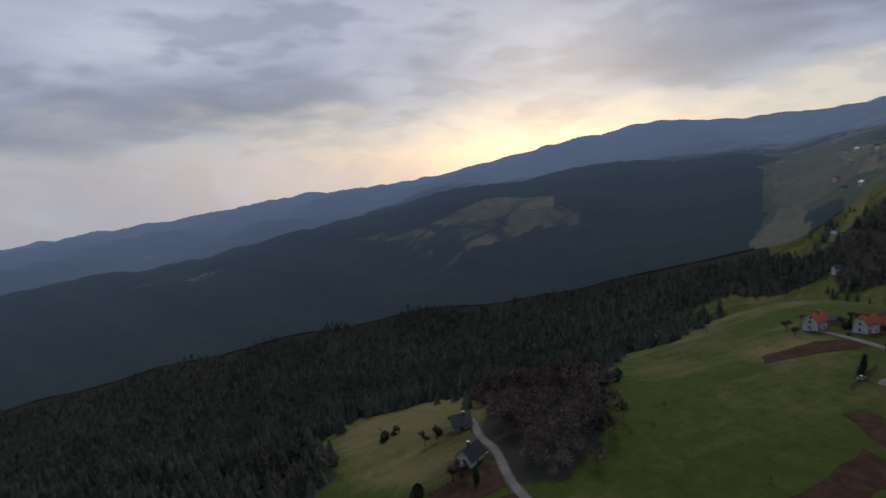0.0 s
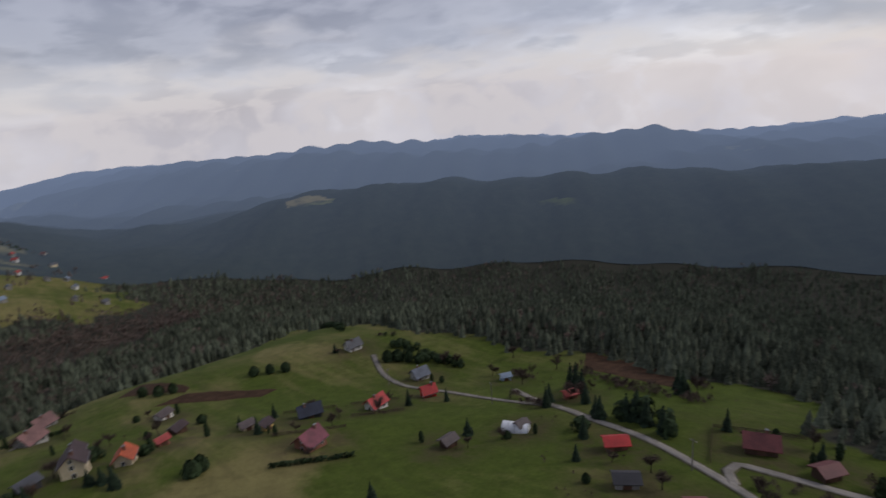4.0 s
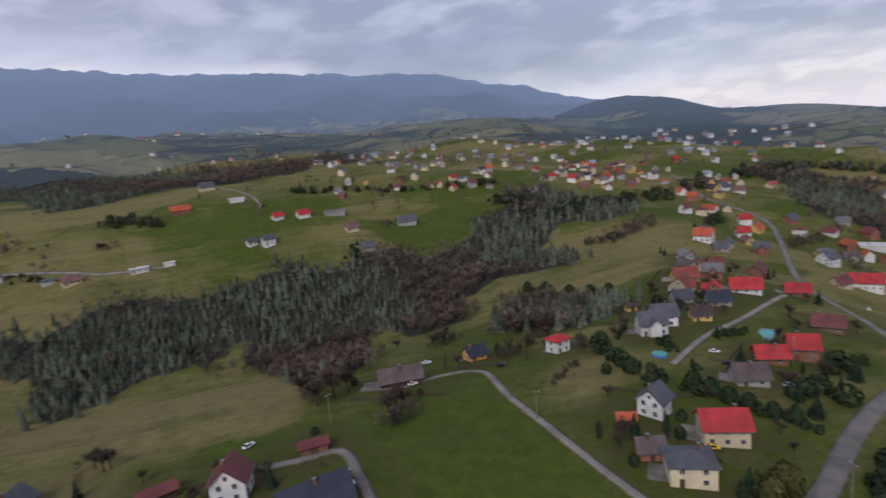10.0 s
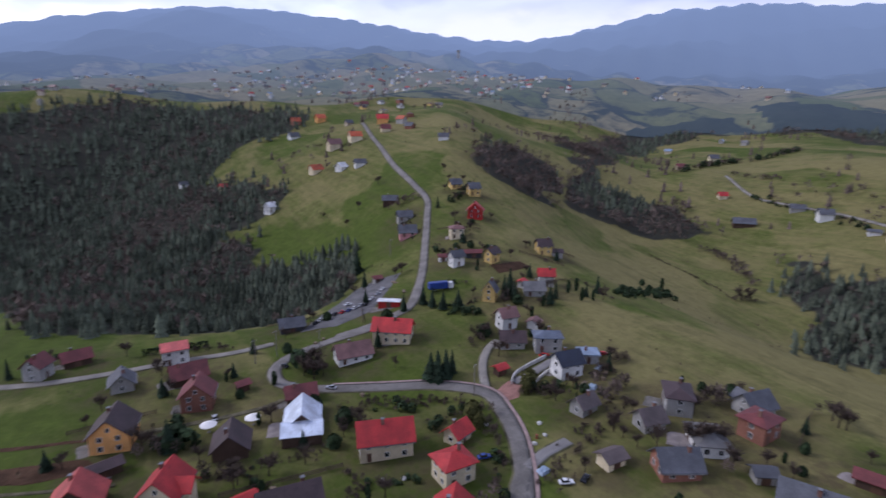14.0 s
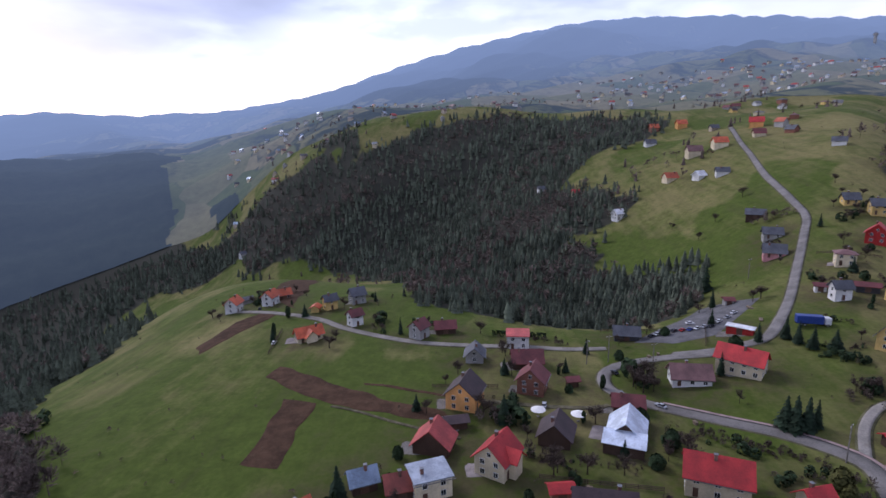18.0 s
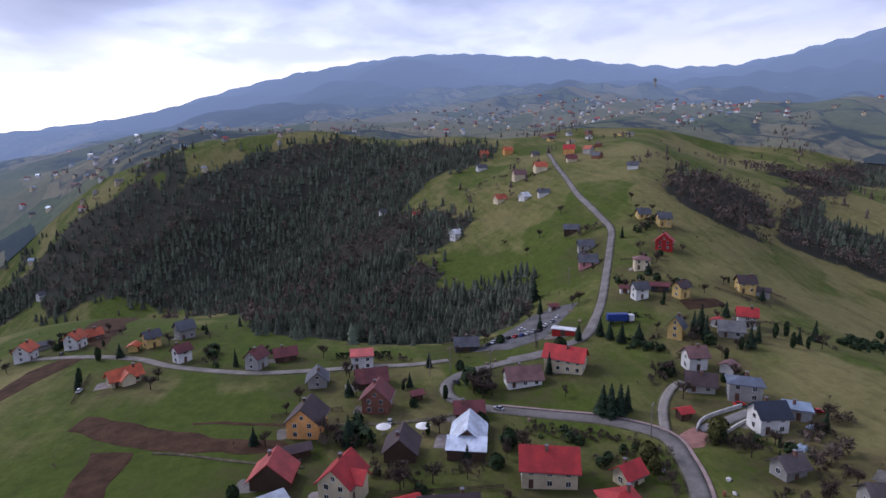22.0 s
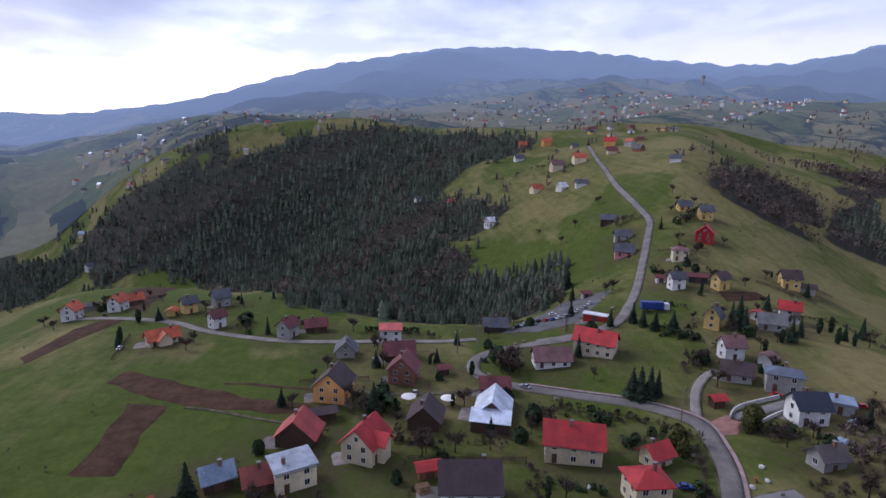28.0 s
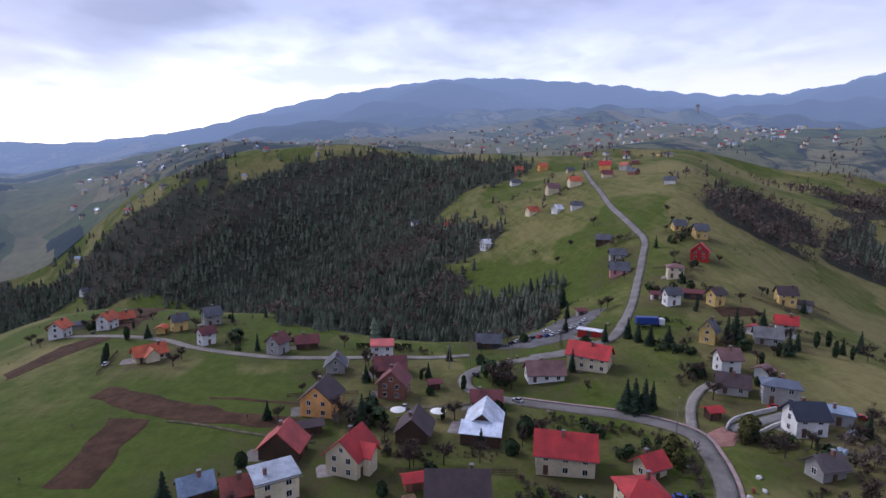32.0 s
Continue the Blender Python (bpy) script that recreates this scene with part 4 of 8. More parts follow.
def house(x, y, turn, L, W, floors, roof, wall, style):
    small = min(L, W) < 4.0
    kind = "shed" if small or (wall in ("wood", "dark") and floors == 1) else "house"
    if style == "barn":
        kind = "barn"
    H = 2.3 if small else {1: 2.7, 2: 4.6}[floors]
    pitch = {"gable": 0.88, "cross": 0.92, "hip": 0.52, "low": 0.10, "flat": 0.04, "steep": 1.35, "barn": 0.85, "shed": 0.3}[style]
    if small:
        pitch = min(pitch, 0.5)
    rise = W / 2 * pitch
    z = float(ground_z(x, y))
    thing = new({"house": "house", "shed": "shed", "barn": "barn"}[kind])
    thing.matrix_basis = pose(x, y, z, 0, 0, turn)
    tagged(thing, "%s %s, %s walls, %s %s roof" % ({1: "single-storey", 2: "two-storey"}[floors], kind, WALLS[wall][1], ROOFS[roof][1], "hipped" if style == "hip" else "flat" if style in ("low", "flat") else "gabled"),
           kind, "village buildings")
    HOUSES.append((x, y, max(L, W)))
    far = math.hypot(x, y)
    wm, rm = wall_material(wall), roof_material(roof)
    rnd = random.Random(int(x * 13 + y * 7))
    z0 = -2.2
    if style in ("gable", "cross", "steep", "barn"):
        part("wall", gable_walls(L, W, H, rise, z0), wm, thing)
        part("roof", gable_roof(L, W, H, rise), rm, thing)
    elif style == "hip":
        part("wall", box(-L / 2, L / 2, -W / 2, W / 2, z0, H), wm, thing)
        part("roof", hip_roof(L, W, H, rise), rm, thing)
    else:
        part("wall", box(-L / 2, L / 2, -W / 2, W / 2, z0, H), wm, thing)
        lo, hi = H + 0.02, H + 0.02 + W * pitch / 2
        a, b = L / 2 + 0.4, W / 2 + 0.4
        part("roof", solid([(-a, -b, lo), (a, -b, lo), (a, b, hi), (-a, b, hi), (-a, -b, lo + 0.25), (a, -b, lo + 0.25), (a, b, hi + 0.25), (-a, b, hi + 0.25)],
                           [(0, 1, 2, 3), (4, 5, 6, 7), (0, 1, 5, 4), (1, 2, 6, 5), (2, 3, 7, 6), (3, 0, 4, 7)]), rm, thing)
    if style == "cross":
        wl, ww = W / 2 + 1.6, min(L * 0.42, W * 0.8)
        rise2 = ww / 2 * pitch
        wing = gable_walls(wl, ww, H, rise2, z0)
        turn2 = pose(0, -wl / 2 - 0.02, 0, 0, 0, 90)
        bmesh.ops.transform(wing, matrix=turn2, verts=wing.verts[:])
        part("wing_wall", wing, wm, thing)
        top = gable_roof(wl, ww, H, rise2)
        bmesh.ops.transform(top, matrix=turn2, verts=top.verts[:])
        part("wing_roof", top, rm, thing)
    if style == "barn":
        s = 1 if math.cos(radians(turn)) * -x + math.sin(radians(turn)) * -y > 0 else -1
        x0, x1, b = s * (L / 2 + 0.03), s * (L / 2 + 4.2), W / 2 + 0.5
        top, low = H + rise * 0.42, 2.9
        part("lean_to_wall", solid([(x0, -b, z0), (x1, -b, z0), (x1, b, z0), (x0, b, z0), (x0, -b, top), (x1, -b, low), (x1, b, low), (x0, b, top)],
                                   [(0, 1, 2, 3), (4, 5, 6, 7), (0, 1, 5, 4), (1, 2, 6, 5), (2, 3, 7, 6), (3, 0, 4, 7)]), wm, thing)
        x1, b = s * (L / 2 + 4.7), b + 0.4
        part("lean_to_roof", solid([(x0, -b, top + 0.03), (x1, -b, low - 0.12), (x1, b, low - 0.12), (x0, b, top + 0.03), (x0, -b, top + 0.18), (x1, -b, low + 0.03), (x1, b, low + 0.03), (x0, b, top + 0.18)],
                                   [(0, 1, 2, 3), (4, 5, 6, 7), (0, 1, 5, 4), (1, 2, 6, 5), (2, 3, 7, 6), (3, 0, 4, 7)]), rm, thing, "plain white metal lean-to roof")
    if style not in ("flat", "shed", "barn") and not small and far < 700:
        cx, cy = rnd.uniform(-0.3, 0.3) * L, rnd.choice((-1, 1)) * W * 0.1
        top = H + rise * (0.8 if style != "low" else 1) + 1.3
        ch = part("chimney", box(cx - 0.32, cx + 0.32, cy - 0.32, cy + 0.32, H, top, 0.02), CHIMNEY, thing)
        part("chimney_cap", box(cx - 0.40, cx + 0.40, cy - 0.40, cy + 0.40, top, top + 0.12, 0.02), GUTTER, ch)
    if small and far > 250:
        return thing
    # openings on the long sides and gables
    n = max(int(L / 3.0), 1)
    if kind == "house" and far < 420:
        for f in range(floors):
            zz = 1.35 + 2.35 * f
            for k in range(n):
                xx = (k - (n - 1) / 2) * L / n
                for s in (-1, 1):
                    if f == 0 and k == 0 and s == -1:
                        continue
                    window(thing, xx, s * W / 2, zz, 0 if s < 0 else 180)
            m = 2 if W > 6 else 1
            for k in range(m):
                yy = (k - (m - 1) / 2) * W / 2.2
                for s in (-1, 1):
                    window(thing, s * L / 2, yy, zz, 90 * s)
        if style in ("gable", "cross", "steep") and rise > 2.2:
            for s in (-1, 1):
                window(thing, s * L / 2, 0, H + rise * 0.34, 90 * s, 0.9, 1.1)
        xx = -(n - 1) / 2 * L / n
        part("door", box(xx - 0.5, xx + 0.5, -W / 2 - 0.08, -W / 2 + 0.05, 0.0, 2.05, 0.01), DOOR, thing)
        for s in (-1, 1):
            if style != "hip":
                zg = H - rise * 0.7 / (W / 2)
                part("gutter", box(-L / 2 - 0.5, L / 2 + 0.5, s * (W / 2 + 0.78) - 0.07, s * (W / 2 + 0.78) + 0.07, zg - 0.08, zg + 0.06), GUTTER, thing)
    elif far < 420:
        part("door", box(-0.9, 0.9, -W / 2 - 0.08, -W / 2 + 0.05, 0.0, min(2.3, H - 0.2), 0.01), DOOR, thing)
    return thing


house(223.6, 125.9, 359, 6.5, 5.3, 2, "orange", "white", "gable")
house(237.2, 126.5, 308, 5.0, 3.5, 1, "slate", "grey", "gable")
house(229.9, 111.2, 351, 6.5, 5.1, 2, "orange", "white", "gable")
house(240.7, 109.6, 309, 6.5, 4.5, 1, "orange", "brown", "gable")
house(600.5, 311.4, 327, 7.2, 5.8, 2, "slate", "white", "gable")
house(215.6, 84.6, 1, 3.5, 3.2, 2, "orange", "yellow", "gable")
house(219.3, 79.4, 310, 5.3, 4.3, 2, "slate", "yellow", "gable")
house(228.7, 69.9, 307, 6.2, 5.6, 2, "slate", "grey", "gable")
house(199.8, 63.1, 318, 5.1, 4.0, 2, "maroon", "white", "gable")
house(183.4, 76.3, 308, 9.3, 5.1, 1, "orange", "cream", "cross")
house(186.2, 35.3, 331, 5.7, 5.1, 2, "maroon", "grey", "gable")
house(191.7, 26.3, 283, 7.3, 4.4, 1, "maroon", "wood", "gable")
house(178.9, -0.4, 270, 7.3, 5.1, 2, "pink", "white", "shed")
house(162.8, -2.8, 274, 9.1, 6.4, 1, "maroon", "wood", "gable")
house(166.4, 13.9, 360, 6.3, 5.7, 1, "slate", "grey", "gable")
house(146.2, -3.7, 344, 6.8, 7.5, 2, "maroon", "brick", "gable")
house(149.6, -15.3, 284, 3.0, 2.4, 1, "maroon", "wood", "gable")
house(136.7, 15.2, 346, 8.6, 8.2, 2, "brown", "orange", "gable")
house(120.5, -7.9, 346, 7.5, 7.5, 1, "brown", "wood", "gable")
house(124.2, 17.8, 286, 7.5, 3.0, 1, "brown", "wood", "gable")
house(114.7, 21.1, 350, 6.6, 8.6, 1, "fadedred", "wood", "gable")
house(107.8, 6.1, 333, 8.0, 7.2, 2, "red", "cream", "cross")
house(99.1, 20.1, 295, 7.8, 6.2, 2, "tin", "cream", "low")
house(99.2, 34.5, 298, 5.3, 4.3, 1, "bluetin", "wood", "gable")
house(98.0, 26.1, 291, 6.0, 4.8, 1, "brick", "wood", "gable")
house(99.4, -6.8, 280, 4.4, 2.6, 1, "red", "brick", "gable")
house(91.0, -13.8, 265, 10.7, 8.0, 2, "brown", "white", "gable")
house(122.6, -24.9, 343, 9.4, 8.0, 1, "whitetin", "wood", "barn")
house(135.4, -27.9, 263, 7.4, 4.5, 1, "maroon", "wood", "gable")
house(102.8, -38.2, 253, 11.7, 7.3, 2, "red", "cream", "gable")
house(97.4, -54.2, 290, 5.1, 4.1, 1, "red", "cream", "gable")
house(86.4, -46.5, 270, 6.9, 6.2, 2, "red", "cream", "hip")
house(73.1, -38.4, 321, 7.7, 7.0, 2, "red", "grey", "gable")
house(75.7, -27.1, 319, 3.2, 2.9, 1, "tin", "brick", "gable")
house(87.7, 45.0, 316, 5.8, 4.0, 1, "orange", "brick", "gable")
house(150.2, -48.2, 267, 10.4, 6.2, 1, "pinkbrown", "white", "gable")
house(153.6, -63.4, 233, 12.0, 6.6, 2, "red", "cream", "gable")
house(179.5, -73.6, 236, 8.0, 2.8, 1, "white", "redwall", "flat")
house(186.9, -38.7, 263, 8.2, 4.9, 1, "slate", "dark", "gable")
house(216.8, -84.3, 269, 3.2, 2.9, 1, "maroon", "grey", "gable")
house(194.7, -112.0, 270, 5.4, 4.3, 2, "slate", "white", "gable")
house(203.6, -110.3, 252, 3.5, 2.8, 1, "maroon", "white", "gable")
house(198.4, -122.9, 248, 6.8, 3.4, 1, "maroon", "dark", "gable")
house(190.3, -127.4, 286, 5.2, 4.2, 2, "brown", "yellow", "gable")
house(159.5, -105.5, 312, 4.2, 4.6, 2, "slate", "yellow", "steep")
house(163.9, -123.8, 303, 3.0, 2.7, 2, "red", "white", "gable")
house(156.2, -123.5, 242, 7.4, 5.2, 1, "greyflat", "grey", "gable")
house(162.5, -134.7, 235, 5.9, 4.7, 2, "red", "white", "gable")
house(139.2, -98.3, 265, 5.6, 4.8, 2, "pinkbrown", "white", "gable")
house(133.8, -105.7, 302, 3.3, 3.6, 1, "pinkbrown", "white", "gable")
house(127.8, -92.4, 239, 7.2, 5.0, 1, "brown", "grey", "gable")
house(120.2, -99.9, 240, 7.9, 5.5, 2, "blueslate", "grey", "hip")
house(105.6, -94.6, 263, 6.9, 5.5, 2, "navy", "white", "gable")
house(107.9, -104.8, 236, 5.5, 4.4, 1, "bluetin", "grey", "low")
house(89.1, -85.4, 276, 5.4, 4.1, 1, "greybrown", "grey", "gable")
house(70.9, -75.7, 267, 4.6, 3.7, 2, "greybrown", "cream", "gable")
house(116.7, -79.9, 276, 3.0, 2.4, 1, "red", "wood", "gable")
house(196.8, -161.7, 251, 6.5, 5.6, 2, "brown", "yellow", "gable")
house(195.5, -168.1, 239, 6.5, 3.9, 1, "brown", "grey", "gable")
house(241.2, -151.5, 323, 6.5, 7.8, 2, "red", "redwall", "gable")
house(222.9, -128.9, 250, 6.5, 5.8, 2, "pinkbrown", "cream", "hip")
house(250.9, -116, 250, 8.5, 6.8, 1, "slate", "pink", "gable")
house(271.6, -124.2, 255, 7.9, 5.5, 1, "slate", "grey", "gable")
house(304.5, -130.2, 247, 8.7, 5.1, 1, "slate", "wood", "gable")
house(408.5, -80.5, 299, 7.0, 6.3, 2, "white", "white", "gable")
house(504.7, -62.6, 283, 6.9, 4.8, 1, "red", "cream", "gable")
house(548, -34.4, 286, 7.1, 5.0, 1, "slate", "white", "gable")
house(436.2, -124, 284, 9.3, 7.4, 1, "orange", "cream", "gable")
house(415.6, -138.3, 297, 7.1, 6.4, 1, "white", "white", "gable")
house(468.1, -150.7, 272, 11.1, 8.9, 2, "pinkbrown", "cream", "gable")
house(468.8, -170.4, 270, 10.4, 8.3, 2, "orange", "cream", "gable")
house(403.3, -149.3, 260, 8.2, 5.8, 1, "slate", "white", "gable")
house(579.1, -144.4, 276, 10.1, 8.1, 1, "slate", "white", "gable")
house(513.4, -216.5, 247, 10.7, 8.5, 2, "red", "orange", "gable")
house(381.9, -211.6, 241, 7.7, 5.4, 1, "slate", "white", "gable")
house(271.7, -169.7, 258, 6.5, 5.9, 2, "slate", "yellow", "gable")
house(285.5, -165.2, 260, 6.5, 5.8, 1, "slate", "yellow", "gable")
house(619.4, -186, 273, 9.6, 8.6, 2, "orange", "orange", "gable")
house(626.8, -159.8, 276, 8.7, 7.8, 2, "orange", "brick", "gable")
house(-66.1, -81.6, 153, 8.9, 7.2, 2, "slate", "cream", "hip")
house(-63.3, -90.6, 162, 5.2, 4.2, 1, "greybrown", "brick", "gable")
house(-82.8, -90.6, 155, 9.7, 6.8, 2, "red", "cream", "gable")
house(-76.0, -105.5, 211, 6.2, 6.2, 2, "slate", "white", "gable")
house(-66.2, -103.3, 154, 3.6, 2.9, 1, "orange", "white", "gable")
house(-88.3, -42.8, 123, 9.6, 7.6, 2, "rust", "peach", "gable")
house(-117.9, -61.5, 196, 5.8, 6.4, 2, "red", "beige", "gable")
house(-116.7, -49.5, 186, 3.5, 3.5, 1, "red", "white", "gable")
house(-121.6, -46.3, 114, 3.3, 2.3, 1, "red", "wood", "gable")
house(-126.4, -25.9, 105, 9.2, 6.4, 2, "red", "white", "gable")
house(-116.5, -21.8, 179, 3.7, 4.1, 1, "red", "brick", "gable")
house(-155.3, -34.0, 161, 6.6, 5.9, 2, "red", "white", "gable")
house(-146.4, -29.6, 105, 4.5, 3.6, 1, "red", "white", "gable")
house(-153.7, -19.3, 101, 7.5, 6.0, 2, "red", "cream", "gable")
house(-195.7, -99.8, 131, 9.7, 7.7, 2, "orange", "orange", "gable")
house(-179.6, -89.6, 120, 7.4, 5.2, 1, "slate", "grey", "gable")
house(-160.1, -77.0, 119, 10.3, 7.2, 2, "red", "white", "gable")
house(-144.8, -73.3, 120, 7.4, 5.9, 1, "greyflat", "grey", "low")
house(-302.9, -218, 135, 16.0, 9.6, 2, "red", "white", "gable")
house(-386.1, -273.2, 130, 16.0, 9.6, 1, "white", "white", "low")
house(-141.9, -121.1, 144, 7.9, 7.1, 2, "red", "brick", "gable")
house(-129.5, -121.2, 151, 8.4, 5.9, 1, "red", "brick", "gable")
house(-111.7, -111.6, 158, 8.4, 6.7, 1, "greybrown", "grey", "gable")
house(-113.4, -155.9, 162, 9.3, 7.4, 2, "slate", "white", "cross")
house(-122.7, -161.3, 156, 8.7, 7.0, 2, "slate", "white", "gable")
house(-123.5, -182.0, 174, 4.0, 3.2, 1, "brown", "yellow", "gable")
house(-77.2, -157.8, 197, 6.2, 5.3, 2, "red", "white", "hip")
house(-174.7, -138.7, 132, 9.3, 6.5, 1, "maroon", "brown", "gable")
house(-202.5, -174.9, 140, 9.1, 6.4, 1, "red", "brick", "gable")
house(-178.3, -179, 144, 11.4, 8.0, 1, "red", "white", "gable")
house(-155.0, -169.4, 156, 8.4, 6.7, 1, "navy", "grey", "gable")
house(-137.3, -158.9, 158, 6.8, 5.4, 1, "brown", "yellow", "gable")
house(-279, -280.6, 154, 8.0, 6.4, 2, "red", "white", "gable")
house(-312.8, -313, 154, 8.3, 6.6, 2, "red", "white", "gable")
house(-238.6, -256.8, 156, 7.5, 6.0, 1, "slate", "grey", "gable")
house(-203.1, -222.3, 156, 6.8, 5.5, 1, "maroon", "grey", "gable")
house(-312.9, -248.4, 188, 10.1, 9.1, 2, "slate", "white", "gable")
house(-400.2, -247.7, 141, 9.1, 7.3, 1, "orange", "orange", "gable")
house(-416.5, -218.3, 177, 7.7, 6.1, 1, "red", "white", "gable")
house(-326.8, -206.3, 182, 6.5, 5.2, 1, "slate", "grey", "gable")
house(-343.7, -158, 174, 8.3, 6.6, 1, "pinkbrown", "cream", "gable")
house(-307.1, -167.1, 138, 10.0, 7.9, 1, "red", "cream", "gable")
house(-410.6, -145.4, 129, 9.2, 7.4, 1, "red", "white", "gable")
house(-414, -135.5, 128, 9.3, 7.3, 1, "red", "white", "gable")
house(-185.1, -43.2, 142, 5.9, 5.3, 1, "greybrown", "grey", "gable")
house(-291.6, -16.7, 113, 8.4, 6.7, 1, "rust", "orange", "gable")
house(-253.2, 6.6, 118, 7.6, 6.1, 1, "pinkbrown", "grey", "gable")
house(-149.6, 6.3, 162, 5.0, 5.5, 2, "brown", "cream", "gable")
house(-166.9, 8.5, 162, 4.2, 4.2, 1, "brown", "cream", "gable")
house(-149.9, -3.7, 111, 4.5, 3.6, 1, "slate", "dark", "gable")
house(-145.7, 16.9, 153, 4.7, 4.2, 1, "orange", "cream", "gable")
house(-154.1, 27.8, 100, 3.0, 2.4, 1, "fadedred", "brick", "gable")
house(-194.8, 38.0, 119, 4.8, 3.8, 2, "greybrown", "white", "gable")
house(-141.2, 53.3, 119, 3.7, 3.3, 1, "brown", "yellow", "gable")
house(-146.6, 49.8, 91, 3.5, 3.1, 1, "greybrown", "cream", "gable")
house(-144.4, 70.2, 69, 7.0, 4.9, 1, "navy", "dark", "gable")
house(-205.4, -19.2, 124, 5.9, 4.7, 1, "orange", "orange", "gable")
house(-206.3, 0.6, 129, 6.9, 6.2, 1, "pinkbrown", "grey", "gable")
house(-166.9, 35.3, 118, 4.3, 3.5, 1, "brown", "wood", "gable")
house(-117.3, 55.8, 105, 6.4, 5.8, 1, "purple", "brick", "gable")
house(-134.2, 89.9, 97, 6.1, 4.8, 1, "red", "white", "gable")
house(-131.1, 111.2, 71, 4.7, 4.3, 1, "red", "redwall", "gable")
house(-152.9, 125.5, 81, 6.0, 5.4, 1, "blueslate", "grey", "gable")
house(-204.7, 127.3, 88, 6.8, 5.4, 1, "slate", "white", "gable")
house(-120.3, 142.5, 61, 3.4, 2.7, 1, "bluetin", "bluewall", "gable")
house(-87.8, 80.8, 89, 3.7, 3.0, 1, "greybrown", "wood", "gable")
house(-82.5, 131.0, 64, 4.0, 2.8, 1, "fadedred", "brick", "gable")
house(-50.0, 101.7, 44, 5.0, 3.5, 1, "red", "brick", "gable")
house(4.4, 98.4, 51, 6.2, 5.0, 1, "orange", "brick", "gable")
house(0.3, 88.1, 19, 7.3, 5.1, 2, "red", "yellow", "gable")
house(36.3, 105.8, 349, 6.2, 4.3, 2, "dark", "orange", "gable")
house(43.6, 104.1, 10, 4.8, 3.8, 1, "greybrown", "grey", "gable")
house(62.6, 119.0, 24, 5.4, 4.4, 1, "dark", "white", "gable")
house(72.4, 143.0, 345, 5.3, 4.3, 1, "slate", "grey", "gable")
house(-23.4, 119.0, 24, 6.5, 4.5, 1, "maroon", "wood", "gable")
house(-10.0, 115.4, 58, 4.2, 3.3, 1, "maroon", "wood", "gable")
house(-16.2, 85.4, 75, 3.5, 3.1, 1, "greybrown", "grey", "gable")
house(-24.5, 85.6, 40, 3.1, 2.5, 1, "maroon", "grey", "gable")
house(-39.1, 86.3, 38, 4.6, 3.2, 1, "dark", "grey", "gable")
house(-78.6, 100.7, 80, 3.0, 2.4, 1, "greybrown", "wood", "gable")
house(23.8, -108.9, 260, 6.3, 7.0, 2, "maroon", "white", "gable")
house(39.0, -113.7, 199, 6.8, 3.4, 1, "maroon", "wood", "gable")
house(6.8, -118.6, 183, 5.9, 2.9, 1, "maroon", "brick", "gable")
house(7.7, -97.7, 192, 13.1, 7.8, 1, "navy", "white", "gable")
house(40.2, -93.8, 206, 11.4, 9.1, 1, "slate", "grey", "cross")
house(51.4, -96.8, 236, 3.6, 2.9, 1, "slate", "grey", "gable")
house(75.7, -92.8, 257, 5.4, 4.8, 1, "greybrown", "grey", "gable")
house(15.1, -90.1, 192, 8.7, 5.2, 1, "bluetin", "grey", "gable")
house(-20.8, -151.9, 176, 12.5, 6.3, 1, "greybrown", "wood", "gable")
house(-49.7, -166.0, 192, 6.4, 5.1, 1, "navy", "orange", "gable")
house(87.6, -484.6, 195, 14.7, 7.3, 1, "orange", "brick", "gable")
house(12.2, -440.9, 201, 7.7, 6.2, 1, "red", "white", "gable")
house(-7.2, -441.2, 199, 9.1, 7.3, 1, "red", "white", "gable")
house(-32, -443.8, 180, 16.0, 8.0, 1, "greyflat", "grey", "low")
house(20.4, -400.7, 202, 8.0, 6.4, 2, "slate", "white", "gable")
house(32, -404.8, 204, 6.5, 5.1, 1, "slate", "white", "gable")
house(188.5, -399.5, 225, 8.6, 6.9, 2, "slate", "white", "gable")
house(211.9, -409.5, 217, 9.0, 5.4, 1, "slate", "grey", "gable")
house(138.9, -380.1, 209, 10.1, 6.0, 1, "pinkbrown", "cream", "gable")
house(153.3, -385.3, 211, 6.5, 3.9, 1, "slate", "white", "gable")
house(101.7, -385.8, 199, 10.3, 4.1, 1, "white", "white", "low")
house(84.5, -390.9, 197, 6.5, 2.6, 1, "white", "white", "low")
house(270.6, -409.9, 233, 6.5, 5.3, 1, "red", "cream", "gable")
house(229.6, -375.9, 221, 14.2, 7.1, 1, "slate", "wood", "gable")
house(352.2, -462.7, 237, 7.7, 6.2, 1, "maroon", "cream", "gable")
house(364.7, -531.1, 234, 9.2, 7.3, 1, "slate", "cream", "gable")
house(-40.5, -409.4, 194, 9.0, 7.2, 1, "pinkbrown", "cream", "gable")
house(-46.3, -374.9, 182, 9.0, 6.3, 1, "slate", "grey", "gable")
house(-84.5, -417.2, 178, 14.3, 8.6, 1, "slate", "grey", "gable")
house(73.9, -556.4, 197, 13.0, 10.4, 1, "slate", "cream", "gable")
house(44.2, -494, 190, 12.1, 6.1, 1, "white", "white", "low")
house(-186.7, -215.9, 225, 8.3, 5.7, 1, "maroon", "beige", "cross")
house(-242.2, -274.2, 301, 10.4, 7.9, 2, "orange", "white", "gable")
house(-253.8, -288.2, 5, 10.1, 8.2, 1, "pinkbrown", "yellow", "hip")
